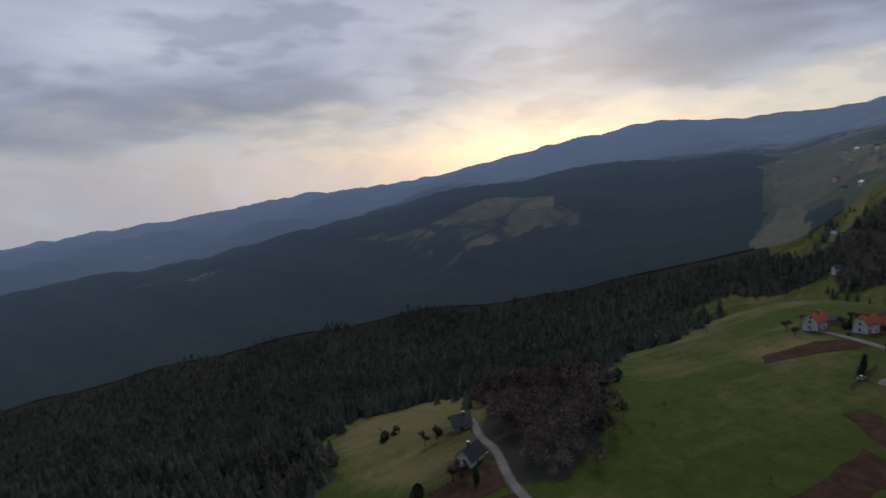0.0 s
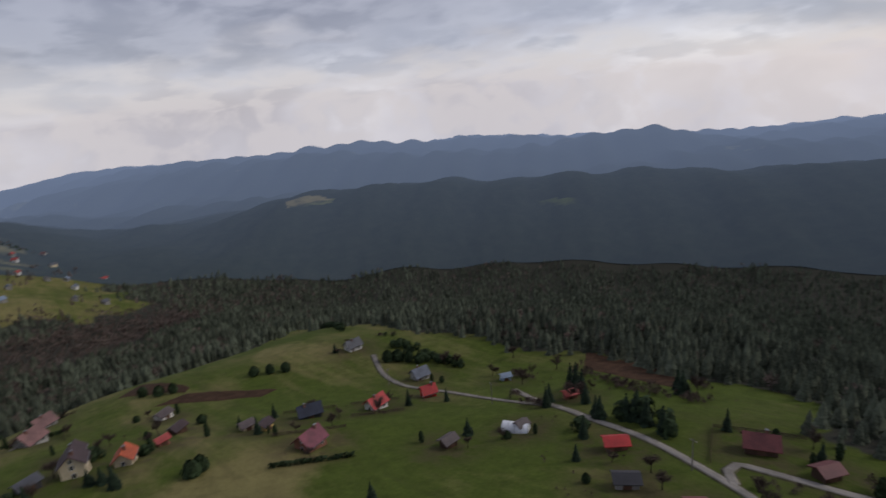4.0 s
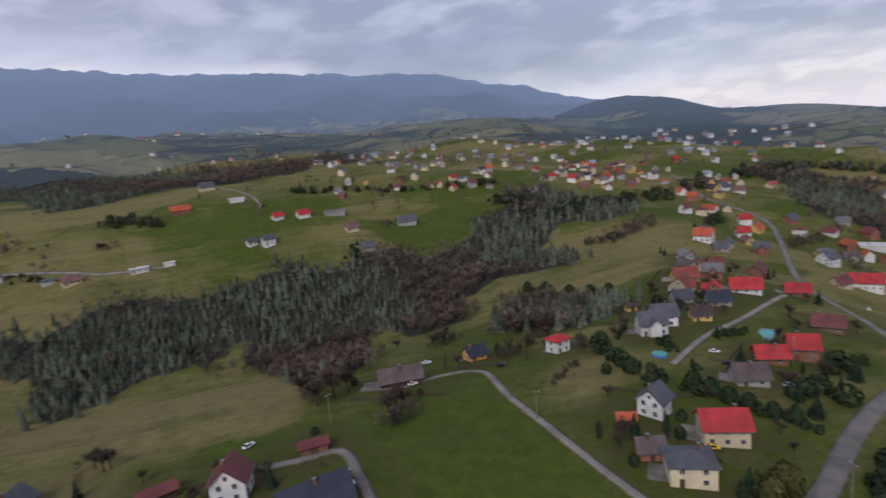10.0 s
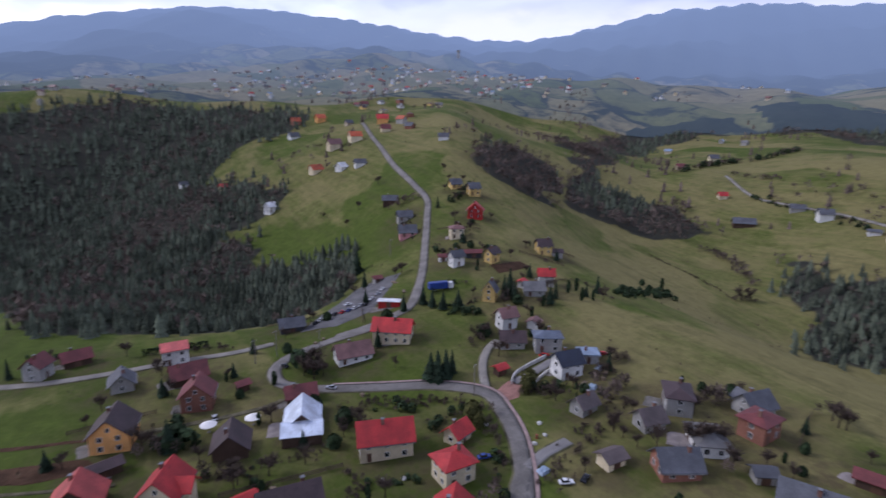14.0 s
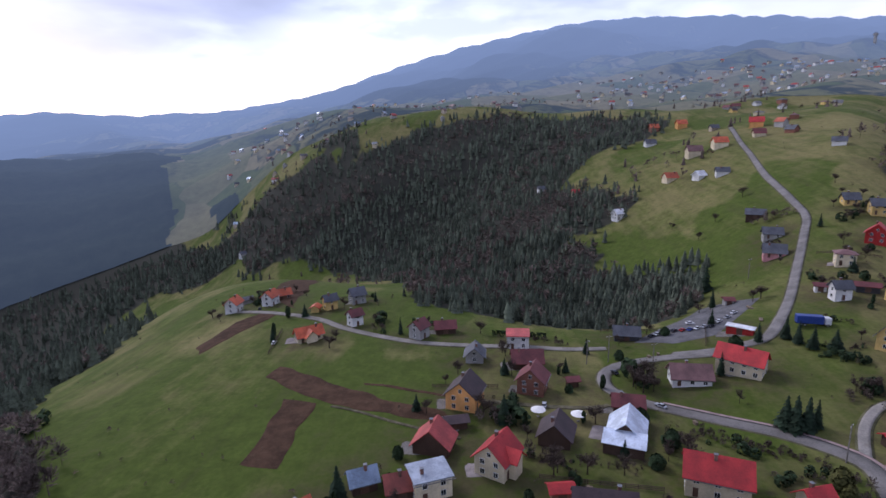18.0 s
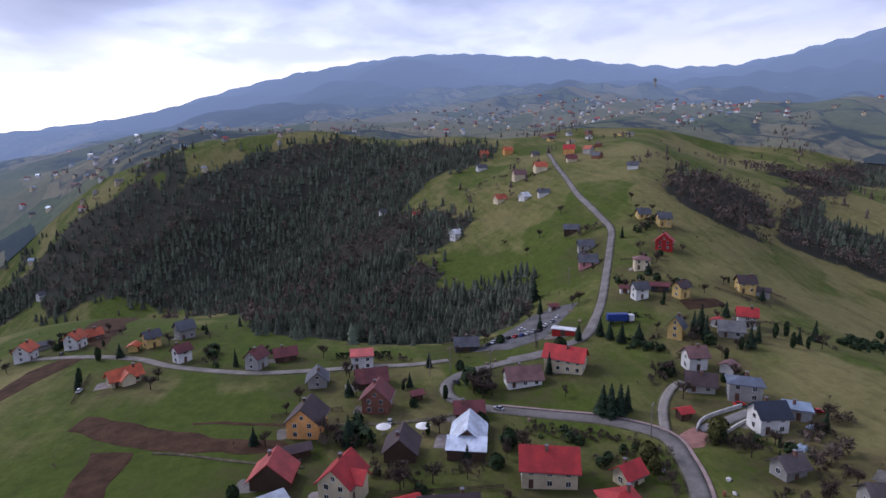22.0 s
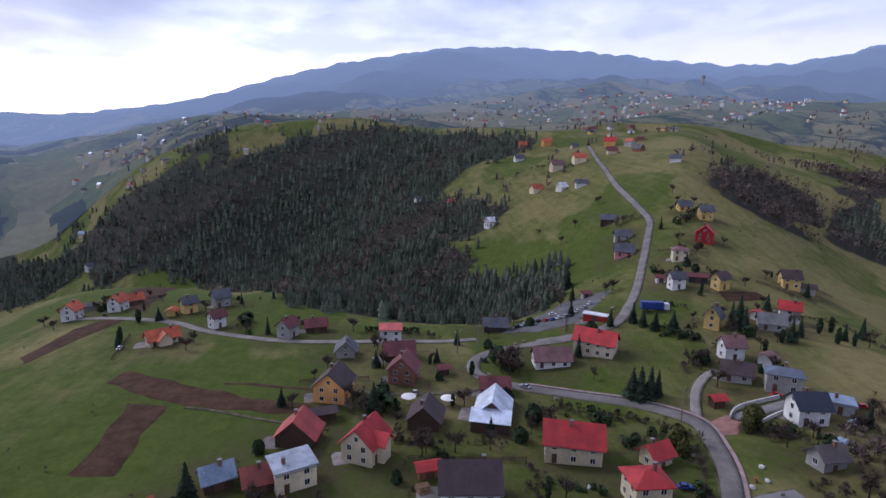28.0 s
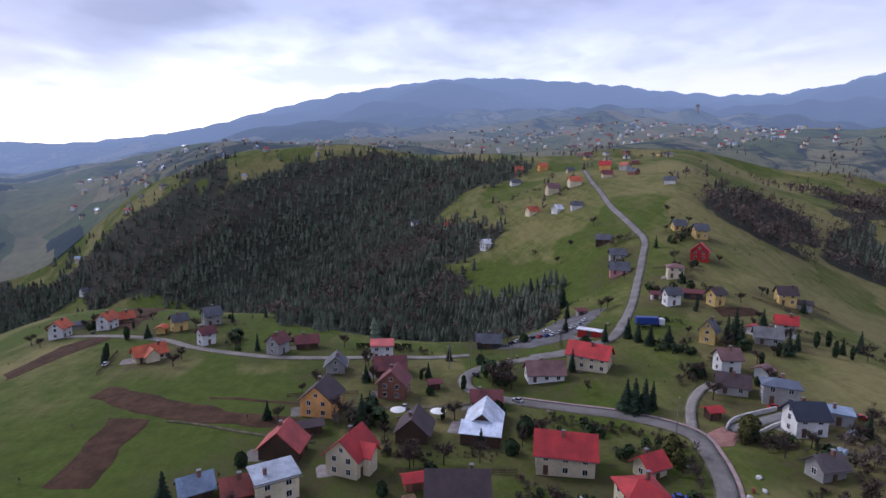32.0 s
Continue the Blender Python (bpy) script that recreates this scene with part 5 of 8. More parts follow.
house(-155.4, -190.6, 214, 9.9, 8.3, 1, "brick", "beige", "cross")
house(-179.4, -198.6, 139, 8.1, 6.0, 2, "greyflat", "brick", "cross")
house(-250.3, -263.4, 32, 7.2, 5.9, 1, "slate", "beige", "gable")
house(-202.5, -244.5, 218, 8.4, 6.7, 1, "maroon", "white", "hip")
house(-175.0, -210.8, 105, 7.1, 5.2, 2, "greybrown", "beige", "gable")
house(-266.5, -254.2, 136, 8.3, 6.3, 2, "slate", "brick", "cross")
house(-165.5, -200.8, 164, 10.4, 8.1, 1, "brick", "yellow", "gable")
house(-272.5, -270.5, 251, 7.7, 5.3, 1, "pinkbrown", "yellow", "gable")
house(-220.1, -212.7, 212, 10.1, 7.4, 1, "maroon", "brick", "gable")
house(-193.4, -232.8, 86, 7.3, 5.1, 2, "greyflat", "grey", "cross")
house(-144.6, -177.9, 350, 7.4, 5.7, 1, "slate", "grey", "gable")
house(-307.7, -297.7, 206, 10.2, 7.6, 1, "orange", "yellow", "gable")
house(-163.6, -180.9, 46, 7.0, 4.9, 1, "red", "brick", "cross")
house(-334, -226.8, 114, 7.3, 5.4, 1, "greyflat", "beige", "cross")
house(-344.3, -258.5, 154, 8.3, 5.8, 1, "greybrown", "grey", "cross")
house(-360.6, -258.4, 234, 7.1, 5.5, 2, "orange", "white", "gable")
house(-363.6, -274.3, 253, 8.2, 6.2, 2, "orange", "brick", "cross")
house(-374.4, -295.9, 289, 8.8, 6.4, 1, "maroon", "white", "gable")
house(-400.8, -286.4, 263, 8.5, 7.0, 2, "maroon", "brick", "cross")
house(-361.7, -317.7, 8, 10.1, 8.3, 1, "slate", "brick", "gable")
house(-373.4, -254.5, 203, 9.7, 7.4, 1, "red", "brick", "gable")
house(-403.3, -309.2, 313, 8.8, 6.3, 1, "greyflat", "grey", "gable")
house(-283.2, -217.2, 180, 9.0, 7.6, 1, "maroon", "beige", "gable")
house(-322.1, -259.6, 174, 9.0, 7.1, 1, "greyflat", "yellow", "gable")
house(-345.8, -296.4, 113, 7.7, 5.5, 2, "maroon", "white", "hip")
house(-374.2, -379.6, 307, 9.3, 7.3, 1, "pinkbrown", "white", "gable")
house(-315.2, -368.9, 311, 7.6, 5.8, 2, "orange", "brick", "cross")
house(-366, -388.9, 10, 8.8, 7.5, 1, "slate", "white", "cross")
house(-325.3, -342.9, 233, 7.2, 5.8, 1, "greybrown", "cream", "gable")
house(-382, -402.9, 128, 6.8, 5.3, 2, "brick", "white", "gable")
house(-319.3, -386.1, 76, 8.2, 6.4, 1, "orange", "white", "cross")
house(-351.3, -385.9, 278, 8.6, 7.1, 1, "brown", "yellow", "gable")
house(-282.5, -337.9, 189, 7.9, 6.3, 2, "maroon", "white", "gable")
house(-358, -397.7, 259, 8.6, 6.7, 2, "brown", "yellow", "gable")
house(-344.6, -371, 25, 8.0, 6.4, 2, "slate", "yellow", "hip")
house(-307.8, -341.3, 291, 10.2, 7.0, 1, "orange", "white", "gable")
house(-291.5, -331.3, 309, 7.3, 6.0, 2, "maroon", "cream", "hip")
house(-399.7, -404.7, 49, 7.5, 6.1, 2, "slate", "cream", "gable")
house(-370.2, -407.3, 124, 7.5, 5.9, 1, "brown", "brick", "hip")
house(-382.7, -521.1, 74, 6.5, 4.5, 1, "brown", "brick", "cross")
house(-349.2, -498.8, 28, 7.1, 5.0, 1, "red", "beige", "cross")
house(-276.4, -446.5, 234, 7.0, 5.1, 1, "pinkbrown", "cream", "cross")
house(-332.2, -459.9, 92, 6.5, 5.4, 1, "red", "yellow", "hip")
house(-272, -472.8, 282, 8.0, 5.6, 1, "greybrown", "grey", "hip")
house(-257.9, -490.4, 61, 6.5, 4.4, 1, "pinkbrown", "white", "hip")
house(-242.6, -471.1, 161, 6.5, 4.9, 2, "red", "beige", "gable")
house(-273.3, -505.6, 34, 6.5, 4.9, 1, "greybrown", "cream", "gable")
house(-313.1, -468.6, 262, 6.5, 4.7, 1, "red", "brick", "gable")
house(-281.5, -456.1, 357, 6.5, 4.8, 1, "brown", "yellow", "cross")
house(-241.9, -503.9, 19, 6.5, 5.1, 1, "red", "beige", "gable")
house(-326.6, -417.5, 338, 7.2, 4.9, 1, "orange", "grey", "hip")
house(-257.9, -440.7, 338, 7.8, 5.8, 1, "pinkbrown", "brick", "gable")
house(-328.6, -469.2, 271, 8.3, 6.9, 2, "greyflat", "yellow", "cross")
house(-414.5, -509.1, 168, 6.5, 5.2, 2, "red", "brick", "gable")
house(-257, -458.7, 314, 7.5, 5.6, 2, "red", "white", "gable")
house(-426.6, -509, 205, 6.5, 4.6, 1, "maroon", "grey", "gable")
house(-301.8, -447.2, 348, 6.5, 4.7, 2, "greybrown", "grey", "hip")
house(-326.6, -444.5, 28, 6.5, 5.3, 1, "slate", "white", "hip")
house(-208.9, -443.8, 39, 6.5, 4.9, 2, "brick", "white", "hip")
house(-236, -473.9, 217, 6.8, 5.2, 1, "brown", "beige", "gable")
house(-329.3, -436.5, 194, 8.4, 6.3, 2, "greybrown", "white", "gable")
house(-518.3, -211.8, 218, 8.0, 5.7, 1, "slate", "white", "gable")
house(-535.6, -216.1, 359, 9.4, 7.8, 1, "pinkbrown", "beige", "gable")
house(-530.3, -235.7, 160, 7.1, 5.1, 1, "brick", "beige", "gable")
house(-504.8, -201, 155, 9.9, 8.4, 1, "brown", "cream", "hip")
house(-562.4, -221.5, 11, 10.0, 7.5, 1, "brick", "grey", "gable")
house(-141.5, -466.6, 226, 6.5, 4.6, 1, "red", "cream", "gable")
house(-194.6, -512.8, 353, 6.5, 5.3, 2, "orange", "grey", "gable")
house(-103.7, -505.4, 18, 6.5, 5.0, 1, "brown", "brick", "cross")
house(-70.1, -513.4, 94, 6.5, 4.4, 1, "pinkbrown", "yellow", "gable")
house(-123.9, -481, 343, 6.5, 5.2, 1, "maroon", "cream", "hip")
house(-149.8, -492.4, 16, 6.5, 4.9, 1, "red", "cream", "cross")
house(-95.7, -487.6, 149, 6.5, 5.0, 1, "maroon", "white", "gable")
house(-42.9, -498.3, 147, 6.5, 4.8, 1, "greyflat", "white", "gable")
house(-157.5, -485.8, 113, 6.6, 5.1, 1, "slate", "white", "cross")
house(-159.7, -466.1, 11, 6.6, 5.1, 2, "maroon", "grey", "gable")
house(-184.1, -504.4, 185, 6.5, 5.5, 2, "brown", "white", "cross")
house(-44, -486.2, 143, 6.5, 4.5, 1, "pinkbrown", "brick", "gable")
house(-185.8, -492.2, 47, 6.5, 4.7, 1, "brick", "white", "cross")
house(-54.6, -519.9, 267, 6.5, 5.3, 2, "greyflat", "white", "gable")
house(-173.4, -460, 354, 6.5, 4.9, 1, "pinkbrown", "grey", "hip")
house(-117.2, -506, 54, 6.5, 5.2, 2, "slate", "cream", "cross")
house(-132.1, -479.8, 273, 6.5, 4.6, 1, "red", "cream", "gable")
house(-178.5, -508.1, 138, 6.5, 4.5, 1, "greyflat", "cream", "gable")
house(-279.8, -497.6, 336, 6.5, 4.4, 1, "maroon", "white", "gable")
house(-312, -526.5, 147, 6.5, 5.0, 1, "orange", "white", "cross")
house(-324.7, -501.3, 44, 7.4, 5.5, 2, "slate", "brick", "gable")
house(-279, -440.1, 159, 6.5, 4.6, 2, "greyflat", "white", "gable")
house(-274.2, -459.9, 129, 6.5, 5.1, 2, "brown", "white", "gable")
house(-298.4, -428.9, 66, 6.7, 5.3, 1, "brick", "grey", "gable")
house(-330.4, -494.1, 47, 7.1, 5.3, 1, "brick", "beige", "hip")
house(-358.6, -529.8, 353, 8.0, 5.9, 1, "pinkbrown", "cream", "gable")
house(-275.7, -431.5, 202, 7.0, 4.7, 1, "pinkbrown", "yellow", "hip")
house(-345.1, -522.6, 0, 6.9, 4.8, 1, "brown", "cream", "gable")
house(-293.8, -514.2, 160, 6.6, 4.9, 2, "brown", "white", "gable")
house(-259.3, -478.7, 99, 6.5, 4.8, 2, "slate", "beige", "cross")
house(-275.4, -426.4, 231, 6.9, 5.6, 1, "brick", "white", "gable")
house(-282.2, -515.5, 322, 6.5, 5.3, 1, "pinkbrown", "yellow", "cross")
house(-289.1, -475, 73, 6.8, 5.0, 2, "greyflat", "cream", "gable")
house(-303.2, -471.9, 310, 7.1, 5.6, 2, "brown", "brick", "hip")
house(-290.2, -489.6, 296, 7.7, 6.5, 1, "greybrown", "cream", "hip")
house(-297, -488.1, 180, 6.5, 4.8, 2, "red", "grey", "gable")
house(-309.5, -433.6, 62, 6.5, 4.6, 1, "brick", "beige", "gable")
house(-261, -452.3, 270, 7.0, 5.3, 2, "slate", "yellow", "cross")
house(-290.2, -448.7, 283, 6.8, 5.7, 1, "red", "white", "gable")
house(-298.3, -425.3, 333, 7.6, 6.0, 1, "pinkbrown", "brick", "cross")
house(496.7, -229.3, 204, 8.6, 6.2, 2, "orange", "grey", "gable")
house(598.2, -254.5, 115, 7.8, 6.2, 1, "greyflat", "cream", "hip")
house(709.9, -265.6, 38, 7.8, 5.4, 1, "maroon", "grey", "gable")
house(733.1, -309.7, 114, 8.3, 6.0, 1, "greyflat", "white", "gable")
house(702.3, -325.2, 172, 9.6, 7.3, 1, "greybrown", "white", "gable")
house(632.4, -347, 240, 8.4, 6.1, 1, "greyflat", "cream", "gable")
house(468, -224.2, 30, 7.7, 6.5, 1, "slate", "brick", "gable")
house(555.4, -196.6, 97, 7.3, 5.6, 1, "slate", "beige", "cross")
house(524, -252.2, 155, 9.9, 7.3, 1, "pinkbrown", "brick", "hip")
house(677.8, -359.1, 1, 6.8, 5.6, 1, "pinkbrown", "yellow", "hip")
house(475.1, -202.8, 78, 8.5, 7.2, 1, "maroon", "cream", "cross")
house(679.5, -261.3, 293, 7.2, 5.8, 1, "brown", "yellow", "gable")
house(730.7, -337.6, 187, 9.3, 7.5, 2, "slate", "brick", "hip")
house(720.8, -280.3, 246, 9.5, 7.1, 1, "maroon", "grey", "gable")
house(67.6, -120.2, 81, 7.3, 6.0, 1, "slate", "grey", "cross")
house(64.1, -97.4, 143, 8.8, 6.3, 1, "greyflat", "white", "hip")
house(62.1, -84.6, 62, 7.8, 6.3, 1, "slate", "brick", "gable")
house(77.7, -105.1, 135, 8.5, 5.9, 2, "brown", "grey", "hip")
house(60.9, -111.1, 273, 7.1, 5.9, 2, "maroon", "brick", "hip")


# trodden and dug ground in the gardens
tread = np.zeros(len(gx))
close = np.hypot(gx, gy) < 330
for hx, hy, size in HOUSES:
    if math.hypot(hx, hy) < 330:
        d = np.hypot(gx[close] - hx, gy[close] - hy)
        tread[close] = np.maximum(tread[close], np.clip(1.25 - d / (size * 0.8 + 9), 0, 1))
layer = ground.data.attributes.new("worn", "FLOAT", "POINT")
layer.data.foreach_set("value", np.clip(tread * 1.4, 0, 1))

# ---- trees ----
SPRUCE = material("spruce_needles", (0.028, 0.046, 0.026), 0.9, 0.3, 1.0, island=True)
FOREST = material("dark_spruce_forest", (0.104, 0.120, 0.082), 0.95, 0.3, 4.0, island=True)
BARE = material("bare_brown_branches", (0.150, 0.115, 0.094), 0.95, 0.3, 3.0, island=True)
TWIGS = material("dark_garden_twigs", (0.088, 0.066, 0.052), 0.95, 0.25, 0.6, island=True)
BARK = material("grey_brown_bark", (0.06, 0.045, 0.035), 0.95, 0.2, 0.4)
BUSH = material("evergreen_leaves", (0.034, 0.054, 0.024), 0.9, 0.3, 0.6, island=True)
BUDS = material("budding_yellow_green_leaves", (0.085, 0.085, 0.028), 0.9, 0.3, 0.6, island=True)


def cone_tiers(tiers, sides, rng, droop=0.12):
    """A spruce of unit height: stacked ragged skirts."""
    verts, faces = [], []
    for t in range(tiers):
        z0, z1 = 0.06 + 0.80 * t / tiers, 0.06 + 0.80 * (t + 1) / tiers + 0.17
        r = 0.235 * (1 - t / (tiers + 0.6)) ** 0.8
        base = len(verts)
        turn = rng.random() * 6
        for k in range(sides):
            a = turn + 2 * math.pi * k / sides
            q = r * (0.75 + 0.5 * rng.random())
            verts.append((q * math.cos(a), q * math.sin(a), z0 - droop * r * rng.random() * 2))
        verts.append((0, 0, min(z1, 1.0)))
        faces += [(base + k, base + (k + 1) % sides, base + sides) for k in range(sides)]
    return np.array(verts), np.array(faces)


def bare_crown(rng, twigs):
    """A leafless crown of unit height: thin twigs fanning out through a rounded, uneven volume."""
    verts, faces = [], []
    for k in range(twigs):
        a, e = rng.random() * 6.28, math.asin(1.7 * rng.random() - 0.7)
        f = 0.35 + 0.65 * rng.random() ** 0.6
        d = np.array((math.cos(a) * math.cos(e), math.sin(a) * math.cos(e), math.sin(e)))
        q = np.array((0.34 * d[0] * f, 0.34 * d[1] * f, 0.58 + 0.40 * d[2] * f))
        d = d + np.array((rng.random() - 0.5, rng.random() - 0.5, 0.5))
        d /= np.linalg.norm(d)
        side = np.cross(d, (rng.random() - 0.5, rng.random() - 0.5, 0.7))
        side /= np.linalg.norm(side)
        ln, w1 = 0.10 + 0.12 * rng.random(), (0.55 + 0.5 * rng.random()) / math.sqrt(twigs) * 0.30
        p = q - d * ln
        base = len(verts)
        verts += [tuple(p - side * w1 * 0.4), tuple(p + side * w1 * 0.4), tuple(q + side * w1), tuple(q - side * w1 + d * 0.05)]
        faces += [(base, base + 1, base + 2), (base, base + 2, base + 3)]
    base = len(verts)
    verts += [(-0.02, 0, 0), (0.02, 0, 0), (0, 0.02, 0), (0, 0, 0.7)]
    faces += [(base, base + 1, base + 3), (base + 1, base + 2, base + 3), (base + 2, base, base + 3)]
    return np.array(verts), np.array(faces)


def leafy_clump(rng, leaves):
    """An evergreen shrub of unit height: many small leaf clumps over a rounded form."""
    verts, faces = [], []
    for k in range(leaves):
        a, e = rng.random() * 6.28, math.asin(1.5 * rng.random() - 0.5)
        d = np.array((math.cos(a) * math.cos(e), math.sin(a) * math.cos(e), math.sin(e)))
        q = d * (0.8 + 0.3 * rng.random()) * np.array((0.42, 0.42, 0.5)) + np.array((0, 0, 0.45))
        n = d + (np.array((rng.random(), rng.random(), rng.random())) - 0.4) * 0.9
        u = np.cross(n, (0.3, 0.2, 1.0))
        u /= np.linalg.norm(u)
        v = np.cross(u, n / np.linalg.norm(n))
        s = 0.55 * (0.7 + 0.6 * rng.random()) / math.sqrt(leaves) * 1.5
        base = len(verts)
        verts += [tuple(q + s * (x * u + y * v)) for x, y in ((-1, -0.7), (1, -0.9), (0.8, 1), (-0.9, 0.8))]
        faces += [(base, base + 1, base + 2), (base, base + 2, base + 3)]
    return np.array(verts), np.array(faces)


def scatter(name, places, templates, mat, heights, seed, label):
    """Many trees joined in one mesh."""
    rng = np.random.default_rng(seed)
    vs, fs, count = [], [], 0
    for (x, y), h in zip(places, heights):
        v, f = templates[rng.integers(len(templates))]
        a = rng.random() * 6.28
        c, s = math.cos(a), math.sin(a)
        wide = h * (0.85 + 0.4 * rng.random())
        q = np.empty_like(v)
        q[:, 0], q[:, 1], q[:, 2] = (v[:, 0] * c - v[:, 1] * s) * wide + x, (v[:, 0] * s + v[:, 1] * c) * wide + y, v[:, 2] * h
        q[:, 2] += ground_z(x, y) - 0.3
        vs.append(q)
        fs.append(f + count)
        count += len(v)
    if not vs:
        return None
    ob = mesh_object(name, np.concatenate(vs).tolist(), np.concatenate(fs).tolist(), mat)
    return tagged(ob, label, "forest", kind="stuff")


rng = random.Random(5)
SPRUCES = [cone_tiers(4, 7, rng) for _ in range(6)]
FAR_SPRUCES = [cone_tiers(2, 5, rng) for _ in range(6)]
BARES = [bare_crown(rng, 64) for _ in range(6)]
FAR_BARES = [bare_crown(rng, 22) for _ in range(6)]
CLUMPS = [leafy_clump(rng, 60) for _ in range(6)]


def clear_of_roads(x, y, gap=2.5):
    for line, half in LANES:
        for p in line[::2]:
            if abs(p.x - x) < half + gap + 2 and abs(p.y - y) < half + gap + 2:
                return False
    return all(math.hypot(x - hx, y - hy) > size * 0.75 + 1.5 for hx, hy, size in HOUSES)


def plant(kind, poly, seed):
    rng = np.random.default_rng(seed)
    lo, hi = poly.min(0) - 25, poly.max(0) + 25
    pts = {"spruce_near": [], "spruce_far": [], "bare_near": [], "bare_far": []}
    for ring0, ring1, gap in ((0, 330, 3.7), (330, 650, 5.2), (650, 930, 7.6)):
        nx, ny = int((hi[0] - lo[0]) / gap) + 1, int((hi[1] - lo[1]) / gap) + 1
        gx, gy = np.meshgrid(np.arange(nx), np.arange(ny))
        x = lo[0] + (gx.ravel() + rng.random(nx * ny)) * gap
        y = lo[1] + (gy.ravel() + rng.random(nx * ny)) * gap
        r = np.hypot(x, y)
        ok = (r >= ring0) & (r < np.minimum(ring1, 842 + 14 * ripple(x * 3, y * 3)))
        x, y = x[ok], y[ok]
        fringe = 3.0 + 0.014 * np.hypot(x, y)
        share = softly(lambda u, v: inside(poly, *ragged(u, v)), x, y, fringe)
        for g in GLADES + ([p for k, p in OUTLINES if k == "bare"] if kind != "bare" else []):
            share = share * (1 - softly(lambda u, v: inside(g, *ragged(u, v)), x, y, fringe * 0.5))
        ok = rng.random(len(x)) < share * 1.25 - 0.06
        x, y = x[ok], y[ok]
        part_bare = {"spruce": 0.36, "valley": 0.07, "mixed": 0.58, "bare": 1.0}[kind]
        grove = 0.5 + 0.5 * np.tanh(5 * ripple(x * 1.7 + 90, y * 1.7))
        is_bare = rng.random(len(x)) < part_bare * (0.15 + 1.6 * grove)
        near = ring0 == 0
        for px, py, b in zip(x, y, is_bare):
            if near and not clear_of_roads(px, py):
                continue
            pts[("bare_" if b else "spruce_") + ("near" if near else "far")].append((px, py))
    for key, p in pts.items():
        conifer = key.startswith("spruce")
        near = key.endswith("near")
        h = rng.uniform(4.5, 8.5, len(p)) if conifer else rng.uniform(4.5, 7.5, len(p))
        if len(p):
            px, py = np.array(p).T
            h = h * (1 + 0.28 * np.tanh(ripple(px * 5 + 31, py * 5)) + 0.10 * ripple(px * 13, py * 13))
        if kind == "spruce" or kind == "valley":
            h = h * 1.15
        if not near:
            h = h * 1.2
        scatter("spruce_forest" if conifer else "bare_woodland", p, (SPRUCES if near else FAR_SPRUCES) if conifer else (BARES if near else FAR_BARES),
                FOREST if conifer else BARE, h, seed, "dense dark spruce forest on the hillside" if conifer else "leafless brown deciduous woodland")


for number, (kind, poly) in enumerate(OUTLINES):
    plant(kind, poly, 40 + number)


def thicket(kind, wide, high, *line):
    """An untended strip of shrubs and small trees along a plot border."""
    dice = np.random.default_rng(int(abs(line[0][0] * 31 + line[0][1] * 7)))
    lots = {"brown": [], "dark": []}
    for (x0, y0), (x1, y1) in zip(line, line[1:]):
        ln = max(math.hypot(x1 - x0, y1 - y0), 1.0)
        for k in range(min(max(int(ln * wide / (0.30 * high * high + 0.6)), 3), 500)):
            f, s = dice.random(), dice.normal() * wide * 0.36
            x, y = x0 + (x1 - x0) * f - (y1 - y0) / ln * s, y0 + (y1 - y0) * f + (x1 - x0) / ln * s
            if not clear_of_roads(x, y, -0.6):
                continue
            which = kind if kind != "mix" else ("brown" if dice.random() < 0.6 else "dark")
            lots[which].append((x, y))
    for which, spots in lots.items():
        h = high * dice.uniform(0.45, 1.15, len(spots))
        if which == "brown":
            scatter("bare_thicket", spots, BARES, TWIGS if high < 4.5 else BARE, h, 5, "tangled leafless brown shrubs along a plot border")
        else:
            scatter("evergreen_thicket", spots, CLUMPS + CLUMPS + SPRUCES[:4], BUSH, h, 6, "dark evergreen shrubs along a plot border")


thicket("brown", 5, 4, (98.1, -65.3), (86.6, -59.3), (74.7, -51.2))
thicket("brown", 3, 2.5, (74, -57), (77.2, -70.3), (80.5, -82.3), (86.3, -98.7))
thicket("mix", 4, 3, (103.3, -78.2), (102, -90.6), (91.8, -88.7))
thicket("mix", 3, 3, (121.8, -42.3), (114.1, -52.4))
thicket("brown", 6, 4, (122.2, -29), (113.7, -38))
thicket("brown", 3, 2, (107.4, -31.2), (91.3, -26.8), (78.5, -22.4))
thicket("dark", 2, 2, (93.4, -28.7), (89.7, -41.4))
thicket("brown", 6, 5, (81.9, -49), (72.1, -45.5))
thicket("brown", 4, 3, (80.5, -13.2), (84.2, -19.3))
thicket("mix", 3, 2.5, (104.8, -50.9), (108, -62.2))
thicket("brown", 4, 3, (98.9, -99), (102.5, -115.2))
thicket("brown", 3, 2, (93.2, 18.5), (88.2, 2.5))
thicket("mix", 4, 4, (109.9, 2.9), (113.2, -5.1))
thicket("brown", 3, 3, (135.3, -80.5), (137.1, -90.2))
thicket("dark", 6, 4, (-193.9, 145.4), (-167.7, 144.6), (-148.3, 146.4))
thicket("brown", 6, 4, (-102, 123.2), (-81.8, 118.9))
thicket("dark", 5, 6, (-65.9, 106.7), (-58.9, 108.1))
thicket("dark", 6, 7, (-59.9, 118.8), (-51.4, 121.7), (-37.5, 110.8))
thicket("mix", 5, 5, (-14.5, 110.7), (-5.5, 114.8))
thicket("mix", 4, 4, (-2.9, 115.1), (2.9, 116.6))
thicket("brown", 6, 3, (-106.2, 166.2), (-69, 148.4), (-44.2, 142))
thicket("brown", 4, 3, (-123.2, 152.1), (-107.2, 146.1))
